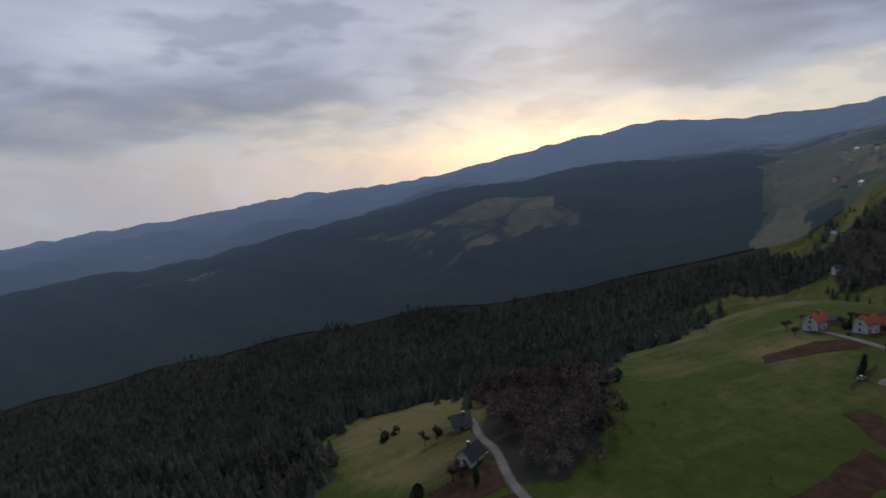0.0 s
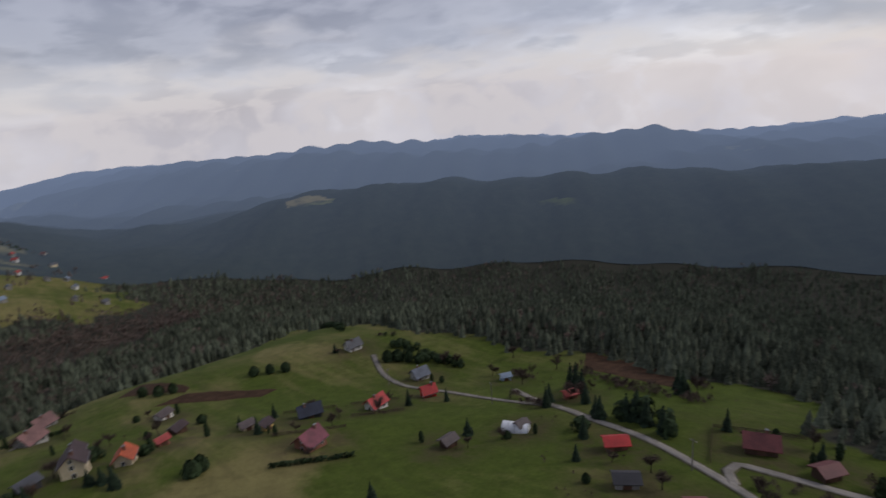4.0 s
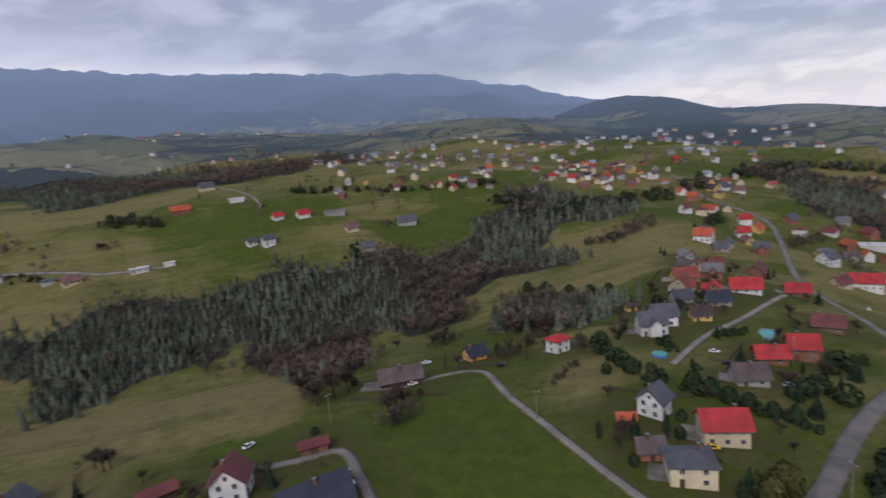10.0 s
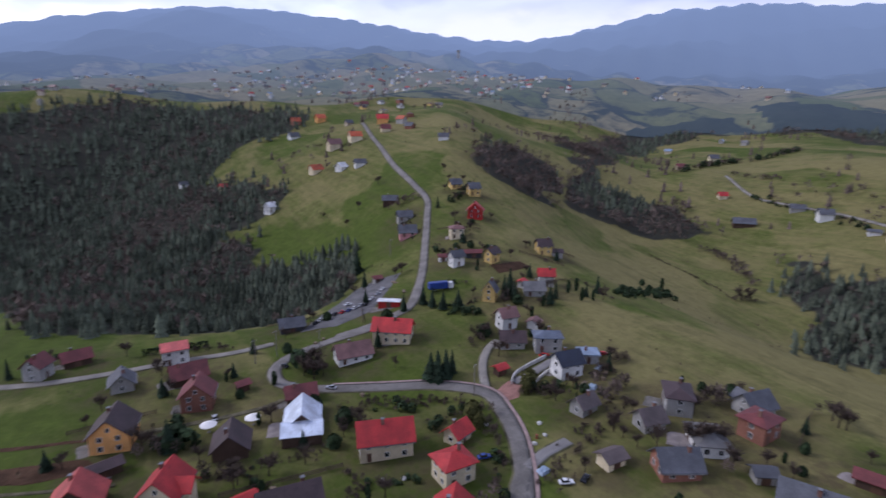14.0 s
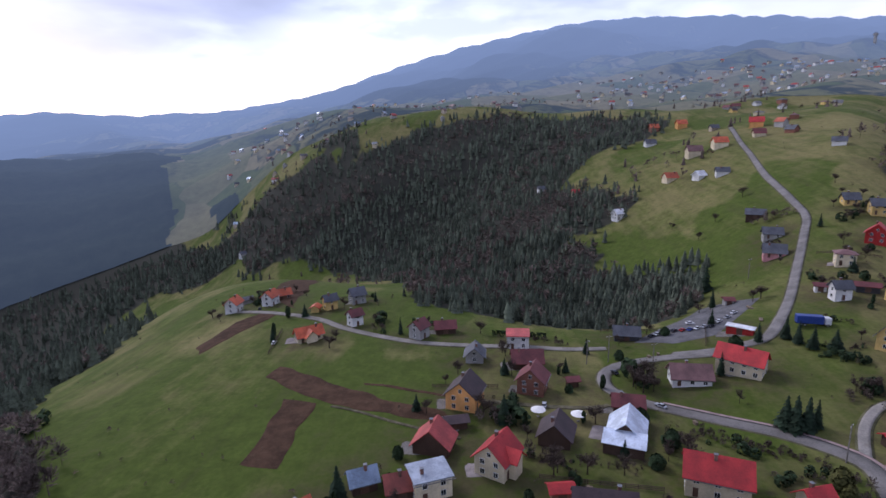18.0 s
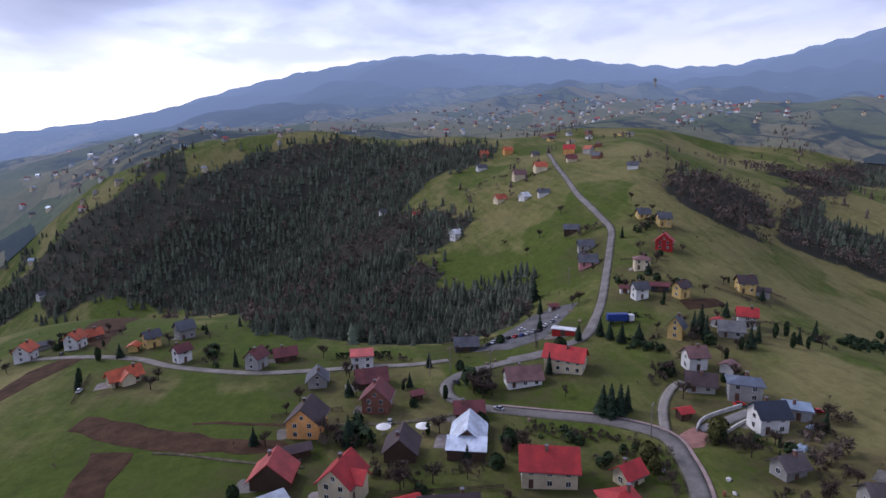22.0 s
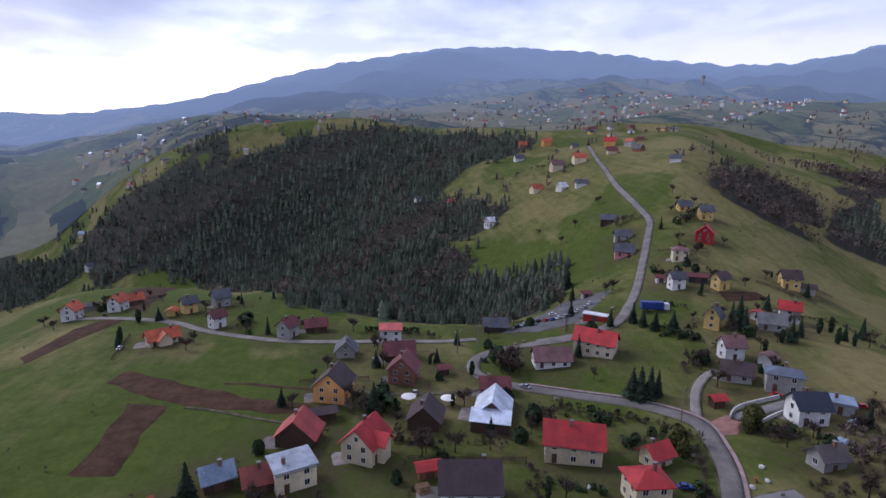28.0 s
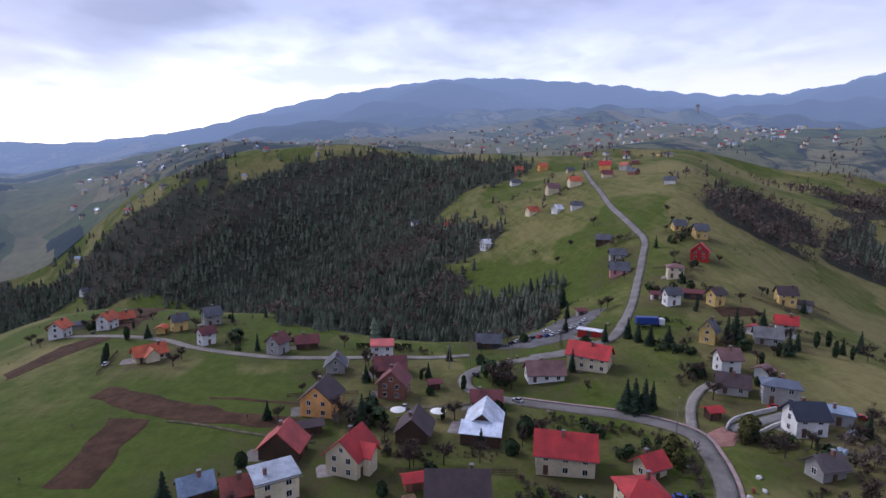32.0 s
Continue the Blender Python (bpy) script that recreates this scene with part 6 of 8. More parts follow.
thicket("dark", 3, 4, (-389.9, 211), (-243.3, 146.3))
thicket("mix", 3, 3, (-213.3, 146.8), (-203.3, 152.1))
thicket("dark", 2, 3, (52.3, 159.3), (61.4, 166.4))
thicket("brown", 3, 3, (-26.3, 102.5), (-6, 105.7))
thicket("mix", 4, 4, (109.2, 129.6), (131.4, 136.4))
thicket("brown", 4, 3, (-53.2, 158.3), (-49.6, 161.9))
thicket("mix", 3, 3.5, (-87.8, -125.6), (-92.6, -111.4), (-100.1, -98.1), (-107.5, -90.2))
thicket("dark", 3, 3, (-113.3, -154.2), (-104.4, -128.5), (-102.9, -121.1))
thicket("dark", 4, 6, (-115, -102.2), (-131.5, -97))
thicket("dark", 4, 5, (-94.7, -63.6), (-108.1, -69.7), (-125.9, -76.2), (-140.6, -80.3))
thicket("brown", 9, 5, (-124.5, -48.5), (-134.4, -41.6), (-118.2, -33.6), (-98, -29))
thicket("dark", 3, 5, (-140, -22.8), (-122.7, -18.5), (-106.7, -17))
thicket("brown", 8, 6, (-345.3, -171.9), (-338.2, -132.3), (-342.6, -103.9))
thicket("brown", 7, 6, (-345.9, -102.8), (-379.3, -67.1))
thicket("mix", 5, 5, (-380.2, -7.9), (-389.1, 38.5))
thicket("dark", 4, 4, (-169.3, 10.5), (-155.7, 13.7))
thicket("dark", 4, 4, (-148.3, 20.9), (-154.7, 27.2))
thicket("dark", 5, 4, (-447.4, 88), (-386.1, 100.9))
thicket("brown", 9, 4, (-97.2, -243.4), (-92.2, -209.4), (-87.3, -183.5))
thicket("brown", 3, 2.5, (-76.1, -142.4), (-58.3, -129.1))
thicket("brown", 7, 5, (-107.7, -169.8), (-109.9, -151.4))
thicket("mix", 5, 5, (-132.7, -180.7), (-151.9, -179.9))
thicket("brown", 6, 5, (-184, -222.6), (-164.1, -186.3))
thicket("dark", 5, 5, (-138.7, -111.3), (-157.4, -113.3))
thicket("brown", 4, 6, (-74.2, -69.4), (-81.7, -71.4))
thicket("brown", 14, 6, (-187.4, -303.4), (-203.7, -306.3), (-244.6, -327.6))
thicket("mix", 8, 6, (-241.4, -284.4), (-300.7, -322.9))
thicket("brown", 8, 6, (-307.7, -273.6), (-396.9, -303.1))
thicket("brown", 8, 6, (-333.5, -248.2), (-332.4, -208.8))
thicket("mix", 18, 8, (-172.3, -392.6), (-221.3, -388.1), (-288.3, -388.7), (-378.7, -401.6))
thicket("mix", 18, 8, (-431.1, -447.2), (-558.6, -457.8), (-622.6, -394.5))
thicket("brown", 5, 5, (-92.7, -62.4), (-85.3, -56.4))
thicket("dark", 4, 4, (-145.8, -9.7), (-149.4, -0.7))
thicket("brown", 3, 2, (-146.3, -73), (-157.6, -76.1))
thicket("brown", 10, 6, (-280.6, -164.6), (-192.4, -108.7))
thicket("dark", 3, 3, (-144.3, -142.1), (-127.1, -142.1))
thicket("mix", 4, 4, (-125.2, -156.8), (-125.5, -168.9))
thicket("brown", 20, 6, (-491.9, -404.5), (-593.2, -359.1), (-610.5, -240.7))
thicket("mix", 14, 6, (-772.8, -268.8), (-767.6, -149.4))
thicket("mix", 14, 6, (-639, -135.5), (-638.4, -69), (-672.8, -1.7))
thicket("mix", 14, 6, (-1005.8, 40.5), (-978.6, 133))
thicket("brown", 16, 5, (25.5, -276), (-2.6, -287.5), (-30.3, -271.3))
thicket("brown", 9, 6, (7, -148.8), (-3.1, -187.9))
thicket("brown", 9, 5, (65.4, -293.9), (43.9, -274.5))
thicket("brown", 7, 4, (-40.9, -195.1), (-56.3, -210.9))
thicket("brown", 9, 5, (-69.3, -204), (-78.6, -189.9))
thicket("brown", 6, 4, (162.4, -262.8), (158.2, -273.9))
thicket("brown", 7, 5, (223.3, -328.1), (200.2, -319.9), (168.7, -293.7))
thicket("brown", 2, 1.6, (234.3, -280.9), (199.1, -276.9), (159.8, -263.7))
thicket("brown", 4, 5, (59, -134.4), (54.8, -141.6))
thicket("brown", 6, 6, (-10.8, -118.2), (-17.6, -130.6))
thicket("brown", 8, 6, (76.9, -114.6), (64.4, -115.2))
thicket("mix", 8, 6, (68.2, -95.9), (57.6, -93.9), (48.7, -95.8))
thicket("dark", 6, 3, (150.2, -162.6), (165.1, -213.9))
thicket("brown", 8, 5, (136.7, -428.1), (123.2, -429.8))
thicket("mix", 14, 6, (142.4, -478.8), (96.4, -463.5))
thicket("mix", 9, 6, (-2.5, -511.1), (-58.6, -499), (-118.5, -476), (-186.8, -468.3))
thicket("dark", 10, 8, (-160.5, -434.3), (-190.8, -414.8))
thicket("mix", 6, 4, (253.7, -423.7), (199.8, -408.5), (157.5, -391.9))
thicket("dark", 4, 5, (-91.2, -158.9), (-85.9, -138.8), (-85.8, -127.3), (-84.2, -115))
thicket("brown", 5, 4, (-55.9, -160.3), (-84.4, -180.8))
thicket("brown", 6, 5, (-76.3, -152.6), (-89.9, -159.5))
thicket("mix", 9, 6, (342.5, -441.8), (343.6, -507.5), (316.6, -542.4), (307.6, -586.2))
thicket("brown", 6, 5, (302.2, -466.8), (254.2, -465.2))
thicket("mix", 6, 4, (234.6, -369.9), (219.9, -378.6))
thicket("mix", 7, 5, (-60.7, -416.5), (-93.5, -419.4))
thicket("dark", 6, 5, (-32.8, -360.2), (-41.6, -385.1))
thicket("brown", 7, 5, (-114.9, -370.9), (-139, -385.1))
thicket("mix", 7, 6, (-180.9, -309.4), (-204.8, -308.6))
thicket("brown", 2, 1.5, (36.8, -111.7), (25.1, -114.2))
thicket("brown", 2, 1.5, (20, -117.5), (2.2, -116.1))
thicket("brown", 5, 5, (127.4, 12.5), (128.9, 0.6))
thicket("dark", 3, 6, (130, 3.7), (125.6, 0.6))
thicket("dark", 3, 2.5, (159.7, -86.1), (151.3, -98.4))
thicket("brown", 5, 6, (165.1, -106.8), (154.3, -112.8))
thicket("dark", 3, 5, (162, -116.9), (150.3, -111))
thicket("brown", 4, 4, (99.3, -65.4), (104.7, -69.4))
thicket("mix", 3, 3, (130.2, -20.8), (119.7, -36.7))
thicket("brown", 7, 6, (538.7, -33.5), (432.4, -72.6))
thicket("brown", 6, 5, (298, -122.3), (289.5, -142.9))
thicket("brown", 4, 3, (106.1, -77.7), (98.7, -83.7))
thicket("brown", 5, 5, (86.1, -86.3), (93.2, -102.8))
thicket("mix", 3, 2, (112.5, -9.5), (97.8, -11.5))
thicket("dark", 3, 3, (146.7, -91.2), (136.5, -88.6))
thicket("mix", 5, 6, (156.8, -34.1), (147.6, -35.5))
thicket("dark", 2, 2, (204.8, 40.5), (196.6, 24.7))
thicket("mix", 3, 4, (205.8, 55.4), (184.7, 44.6))
thicket("mix", 4, 4, (193.1, 54.3), (184.4, 46.4))
thicket("brown", 3, 2, (105.6, -31.9), (90.5, -28))
thicket("mix", 3, 3, (135.2, 22.6), (140, -1.2))
thicket("brown", 3, 2.5, (188.3, -0.3), (180.9, -18.1))
thicket("mix", 4, 4, (211.2, -122), (196.2, -140))
thicket("mix", 3, 3, (231, -114.2), (199.8, -115.8))
thicket("mix", 5, 4, (264.7, -150.9), (286.2, -179.2))
thicket("brown", 2, 1.5, (166.1, -138.6), (165.4, -155.6), (142.8, -152.5))
thicket("brown", 4, 4, (100.1, 17.8), (105.8, 20.9))
thicket("mix", 2, 2.5, (182, -99.5), (173.6, -107.7))

thicket("brown", 2, 1.6, (79.5, -63.3), (82.7, -76.1), (86.6, -89.3), (91.6, -100.7))
thicket("brown", 1.2, 1.2, (89.3, -25.9), (97.5, -29.0), (106.9, -32.7))
thicket("brown", 1.2, 1.2, (81.9, -1.0), (88.4, -2.1), (95.4, -3.3))
thicket("mix", 2, 2.2, (86.8, -58.7), (77.3, -53.2), (71.2, -49.0))
thicket("brown", 3, 2, (117.8, -52.7), (113.4, -59.5), (108.6, -65.5), (103.1, -67.2))
thicket("brown", 2, 1.6, (116.0, 6.2), (111.8, -4.1), (110.8, -14.4), (109.3, -29.9))
thicket("brown", 4, 2, (124.7, -40.4), (119.3, -50.4), (114.8, -57.2))
thicket("dark", 3, 3.2, (131.3, 7.7), (127.6, 4.1), (124.9, 1.7))
thicket("brown", 4, 2.6, (90.1, 20.5), (87.6, 14.2), (88.0, 8.1))
thicket("brown", 2, 1.4, (148.1, -98.9), (139.4, -90.7), (128.8, -81.5))
thicket("mix", 2, 1.8, (167.4, -86.2), (161.3, -93.2), (160.3, -102.7))
thicket("brown", 2, 1.5, (-70.6, -91.3), (-76.4, -81.7), (-82.3, -72.6))
thicket("dark", 2.5, 2.4, (-94.2, -118.2), (-97.9, -107.2), (-103.3, -96.2), (-106.0, -85.9))
thicket("brown", 2, 1.6, (-119.3, -76.6), (-105.6, -63.8), (-98.6, -56.6))
thicket("dark", 2, 2, (-91.6, -48.4), (-106.1, -50.3), (-119.2, -49.0))

# copses on the far slopes
rng2 = np.random.default_rng(9)
cx, cy = rng2.uniform(-1100, 1100, 30000), rng2.uniform(-1100, 1100, 30000)
ok = (np.hypot(cx, cy) < 1100) & (np.hypot(cx, cy) > 420) & (ripple(cx * 1.6, cy * 1.6) + 0.5 * ripple(cx * 5, cy * 5) > rng2.uniform(0.3, 1.8, 30000))
for kind, poly in OUTLINES:
    ok &= ~inside(poly, cx, cy)
for g in GLADES:
    ok &= ~inside(g, cx, cy)
for hx, hy, size in HOUSES:
    ok &= np.hypot(cx - hx, cy - hy) > size * 0.6 + 3
scatter("bare_woodland", list(zip(cx[ok], cy[ok])), FAR_BARES + FAR_SPRUCES, BARE, rng2.uniform(5, 10, ok.sum()), 77, "mixed copses on the far slopes")


# ---- garden trees ----
def twig_crown(seed, h, mat, spread=0.34, twigs=150, leaf=0.0):
    """Forked thin branches fanning out from a trunk; leaf adds small clumps at the tips."""
    r = random.Random(seed)
    bm = bmesh.new()
    tips = []

    def stick(p, d, ln, w0, w1):
        side = d.cross(Vector((0.3, 0.5, 0.8))).normalized()
        other = d.cross(side).normalized()
        q = p + d * ln
        ring = [[bm.verts.new(c + side * math.cos(a) * w + other * math.sin(a) * w) for a in (0, 2.1, 4.2)] for c, w in ((p, w0), (q, w1))]
        for k in range(3):
            bm.faces.new((ring[0][k], ring[0][(k + 1) % 3], ring[1][(k + 1) % 3], ring[1][k]))
        return q

    for k in range(9):
        a = k * 2.4 + r.random()
        d = Vector((math.cos(a), math.sin(a), 0.7 + 0.9 * r.random())).normalized()
        z = h * (0.25 + 0.3 * r.random())
        q = stick(Vector((0, 0, z)), d, h * spread * (0.7 + 0.5 * r.random()), h * 0.012, h * 0.006)
        for j in range(twigs // 9):
            e = (d + Vector((r.uniform(-1, 1), r.uniform(-1, 1), r.uniform(-0.5, 1)))).normalized()
            s = Vector((0, 0, z)).lerp(q, 0.35 + 0.65 * r.random())
            tips.append(stick(s, e, h * (0.10 + 0.16 * r.random()), h * 0.0045, h * 0.002))
    if leaf:
        for q in tips:
            n = Vector((r.uniform(-1, 1), r.uniform(-1, 1), r.uniform(0, 1))).normalized()
            u = n.orthogonal() * leaf * (0.6 + r.random())
            v = n.cross(u)
            bm.faces.new([bm.verts.new(q + a * u + b * v) for a, b in ((-1, -0.7), (1, -0.8), (0.8, 1), (-0.9, 0.8))])
    return bm


def needle_crown(seed, h, wide=0.2, tiers=9):
    """Whorls of drooping ragged boughs."""
    r = random.Random(seed)
    bm = bmesh.new()
    for t in range(tiers):
        f = t / tiers
        z = h * (0.08 + 0.86 * f)
        rad = h * wide * (1 - f) ** 0.85 + h * 0.012
        n = max(5, int(11 * (1 - f) + 4))
        for k in range(n):
            a = 6.283 * (k + r.random() * 0.7) / n
            q = rad * (0.7 + 0.5 * r.random())
            d, s = Vector((math.cos(a), math.sin(a), 0)), Vector((-math.sin(a), math.cos(a), 0))
            top = Vector((0, 0, z + h * 0.10))
            w = q * 0.42
            tip = d * q + Vector((0, 0, z - q * 0.22))
            mid = d * q * 0.6 + Vector((0, 0, z + h * 0.015))
            v = [bm.verts.new(p) for p in (top, mid + s * w, tip, mid - s * w)]
            bm.faces.new((v[0], v[1], v[2]))
            bm.faces.new((v[0], v[2], v[3]))
    return bm


def leaf_crown(seed, h, wide, clumps=260, size=0.11):
    """A dense evergreen crown of many small leaf clumps."""
    r = random.Random(seed)
    bm = bmesh.new()
    for k in range(clumps):
        z = r.random() ** 0.9
        rad = wide * h * math.sin(math.pi * min(0.12 + z * 0.84, 1)) ** 0.6 * (0.55 + 0.5 * r.random())
        a = r.random() * 6.283
        c = Vector((rad * math.cos(a), rad * math.sin(a), h * (0.05 + 0.95 * z)))
        n = (Vector((math.cos(a), math.sin(a), r.uniform(-0.2, 0.9)))).normalized()
        u = n.orthogonal().normalized() * h * size * (0.6 + 0.8 * r.random())
        v = n.cross(u)
        bm.faces.new([bm.verts.new(c + p * u + q * v + n * r.uniform(-0.05, 0.05) * h) for p, q in ((-1, -0.6), (0.9, -0.9), (1, 0.7), (-0.7, 1))])
    return bm


def trunk(h, top):
    bm = bmesh.new()
    bmesh.ops.create_cone(bm, cap_ends=True, segments=7, radius1=h * 0.022 + 0.03, radius2=h * 0.007, depth=h * top + 0.6)
    bmesh.ops.translate(bm, verts=bm.verts[:], vec=(0, 0, h * top / 2 - 0.3))
    return bm


LABELS = {"spruce": "dark green spruce tree beside a garden", "thuja": "slim evergreen thuja on the lawn", "bush": "rounded evergreen garden bush",
          "bare": "leafless brown deciduous tree in early spring", "budding": "deciduous tree with yellow-green spring buds"}
NAMES = {"spruce": "spruce_tree", "thuja": "thuja", "bush": "bush", "bare": "bare_tree", "budding": "budding_tree"}
MODELS = {}
for kind in NAMES:
    MODELS[kind] = []
    for k in range(4):
        ob = new(NAMES[kind])
        tagged(ob, LABELS[kind], "bush" if kind == "bush" else "tree", "garden trees")
        if kind == "spruce":
            part("trunk", trunk(1.0, 0.9), BARK, ob)
            part("crown", needle_crown(k, 1.0, 0.19 + 0.03 * k), SPRUCE, ob)
        elif kind == "thuja":
            part("trunk", trunk(1.0, 0.3), BARK, ob)
            part("crown", leaf_crown(k, 1.0, 0.17, 220, 0.07), BUSH, ob)
        elif kind == "bush":
            part("stem", trunk(1.0, 0.4), BARK, ob)
            part("crown", leaf_crown(20 + k, 1.0, 0.5, 260, 0.13), BUSH, ob)
        else:
            part("trunk", trunk(1.0, 0.6), BARK, ob)
            part("crown", leaf_crown(40 + k, 1.0, 0.42, 300, 0.07) if kind == "budding" else twig_crown(k, 1.0, BARE, 0.26 + 0.03 * k, 380, 0.030 if kind == "budding" else 0.012), BUDS if kind == "budding" else TWIGS, ob)
        MODELS[kind].append(ob)
TREES = []
UNUSED = {k: list(v) for k, v in MODELS.items()}
tree_dice = random.Random(11)


def tree(kind, x, y, h):
    m = pose(x, y, float(ground_z(x, y)), 0, 0, tree_dice.uniform(0, 360))
    wide = tree_dice.uniform(0.85, 1.2)
    if UNUSED[kind]:
        ob = UNUSED[kind].pop()
        ob.matrix_basis = m
    else:
        ob = copy_thing(tree_dice.choice(MODELS[kind]), m)
    ob.scale = (h * wide, h * wide, h)
    TREES.append((x, y))


tree("spruce", 125.6, -62.3, 9)
tree("spruce", 123.8, -63.6, 10)
tree("spruce", 123.7, -66.2, 9.5)
tree("spruce", 124.8, -68.8, 8)
tree("spruce", 126.9, 4.6, 9)
tree("spruce", 131.4, 2.7, 8)
tree("bare", 129.9, 9.9, 7)
tree("spruce", 94.2, 38.3, 9)
tree("thuja", 208.2, 94.2, 5)
tree("thuja", 187.6, 91.5, 5)
tree("spruce", 209, 87.1, 6)
tree("budding", 102.2, -61.5, 5)
tree("budding", 98.4, -60.9, 4)
tree("spruce", 152.3, -57.5, 8)
tree("bare", 148.9, -32.5, 8)
tree("bare", 150.2, -36.3, 8)
tree("bare", 145, -34.3, 7)
tree("bare", 145.6, -37.2, 6)
tree("bush", 168.3, -67.6, 4)
tree("spruce", 171.1, -83.6, 8)
tree("spruce", 166.9, -85.2, 8)
tree("spruce", 162.4, -87.2, 8)
tree("spruce", 160.8, -92.5, 7)
tree("spruce", 171.1, -75.6, 7)
tree("spruce", 158.1, -111, 10)
tree("spruce", 160.3, -115.2, 11)
tree("spruce", 155, -113.5, 9)
tree("spruce", 146.1, -123, 8)
tree("spruce", 149.5, -128.6, 7)
tree("thuja", 152.5, -137.7, 5)
tree("thuja", 154.2, -143.4, 5)
tree("thuja", 144.4, -137.1, 5)
tree("spruce", 147.7, -142.5, 6)
tree("thuja", 143.7, -142.1, 4)
tree("spruce", 151.1, -152, 8)
tree("bare", 143.8, -147.6, 6)
tree("spruce", 250, -87.6, 13)
tree("spruce", 220.3, -79.7, 9)
tree("bare", 256.1, -116.9, 7)
tree("bare", 343.9, -139.4, 7)
tree("bare", 328, -118.9, 6)
tree("bare", 315.9, -106.2, 6)
tree("bare", 313.8, -173.4, 6)
tree("spruce", 265.2, -141.8, 7)
tree("bare", 353.6, -102.8, 5)
tree("bush", 167.5, -32.2, 3)
tree("spruce", 173, -22.7, 6)
tree("thuja", 148.1, -23.7, 4)
tree("bush", 110.1, -28.7, 3)
tree("bush", 118.2, -34, 4)
tree("bare", 116.2, -36.9, 5)
tree("bush", 128.3, -29.4, 4)
tree("budding", 106.4, -82.1, 5)
tree("budding", 104.2, -79.5, 4)
tree("bush", 99.5, 28.7, 3)
tree("bush", 91, 39.6, 3)
tree("bare", 109, -37.1, 5)
tree("bush", 106.5, 6.6, 3)
tree("spruce", -99.4, -66.8, 9)
tree("spruce", -106, -69.3, 9)
tree("spruce", -114.2, -72.5, 8)
tree("spruce", -123.9, -72.6, 8)
tree("spruce", -160.8, -71.3, 7)
tree("spruce", -145.8, -66.1, 7)
tree("bare", -114.6, -49.5, 6)
tree("budding", -78.2, -70.3, 8)
tree("budding", -74.2, -69.4, 7)
tree("spruce", -112, -91.5, 7)
tree("spruce", -127.5, -97.5, 8)
tree("spruce", -142.9, -104.7, 8)
tree("spruce", -121.4, -100.7, 7)
tree("bush", -95.5, -114.5, 4)
tree("bush", -96.4, -109, 4)
tree("bush", -97.2, -103.5, 4)
tree("bush", -99.2, -99.3, 4)
tree("bush", -101.8, -94.5, 4)
tree("bush", -105.3, -91.5, 4)
tree("bare", -126.2, -43.2, 8)
tree("bare", -130.3, -40.4, 8)
tree("spruce", -125.9, -19.1, 7)
tree("spruce", -113.6, -18.3, 8)
tree("bare", -105.6, -18, 6)
tree("bare", -338, -136.6, 8)
tree("bare", -330.6, -125, 7)
tree("bare", -179.6, -52.3, 7)
tree("spruce", -150, -12.9, 6)
tree("bush", -78.7, -130.8, 3)
tree("bush", -125.2, -215.3, 5)
tree("bush", -120.7, -227.2, 5)
tree("bush", -115.6, -242, 6)
tree("bush", -110.8, -253.6, 6)
tree("bush", -130.9, -209, 5)
tree("bare", -15.1, -129, 9)
tree("bare", -12.8, -128.1, 7)
tree("bare", -17.6, -130.7, 7)
tree("bare", 4.5, -144.6, 10)
tree("bare", -0.5, -148.7, 11)
tree("bare", -4.9, -151.5, 9)
tree("bare", 8, -154.9, 9)
tree("bare", 54.4, -132.6, 7)
tree("bare", 56.9, -135.2, 6)
tree("bare", 53, -133.2, 6)
tree("bare", 160.7, -268.3, 8)
tree("bare", 157.3, -270.9, 8)
tree("bare", 130.7, -422.7, 8)
tree("bare", -42.3, -191.7, 8)
tree("bare", -47.7, -196.6, 8)
tree("bare", -8, -273.4, 10)
tree("bare", -17.1, -274.2, 10)
tree("bare", -26, -272.9, 9)
tree("bare", 1, -273.7, 9)
tree("bare", -32.7, -223.1, 6)
tree("thuja", 171.2, -217.1, 6)
tree("bush", 174.2, -206.1, 3)
tree("bush", 165.7, -201.1, 3)
tree("bush", 164.5, -213, 3)
tree("bare", 63.4, -96, 8)
tree("bare", 64.8, -93.9, 8)
tree("bare", 73.7, -106.1, 6)
tree("bare", 62.5, -99.4, 7)
tree("spruce", -83.4, 119.2, 8)
tree("spruce", -85.5, 123.7, 8)
tree("spruce", -90, 142.5, 11)
tree("spruce", -86.3, 140.4, 12)
tree("spruce", -82.2, 137.4, 10)
tree("spruce", -77.3, 48.5, 7)
tree("bare", -136.4, 167, 7)
tree("bare", -109.9, 140.1, 7)
tree("bush", -180.2, 129.6, 5)
tree("bush", -177.3, 133.4, 5)
tree("bush", -172.4, 135.8, 5)
tree("bush", -167.9, 138.2, 4)
tree("bare", -157, 143.8, 7)
tree("bare", -151.8, 146.4, 7)
tree("bush", -227.3, 50.5, 4)
tree("bush", -229.6, 45.4, 4)
tree("bush", -236.9, 41, 4)
tree("bush", -215, 81, 4)
tree("bush", -211.4, 86.9, 4)
tree("bush", -207.7, 92.6, 4)
tree("spruce", -131.1, 11.4, 7)
tree("bush", -122.1, 26.2, 4)
tree("bush", -123.5, 28.9, 4)
tree("spruce", -146.9, -18.3, 5)
tree("bare", -139.4, -3.5, 6)
tree("spruce", -56.4, 119, 9)
tree("spruce", -54.1, 120.3, 10)
tree("spruce", -50.1, 117.8, 9)
tree("spruce", -44.3, 114.8, 9)
tree("spruce", -63.2, 116.8, 8)
tree("spruce", -65.7, 118.8, 7)
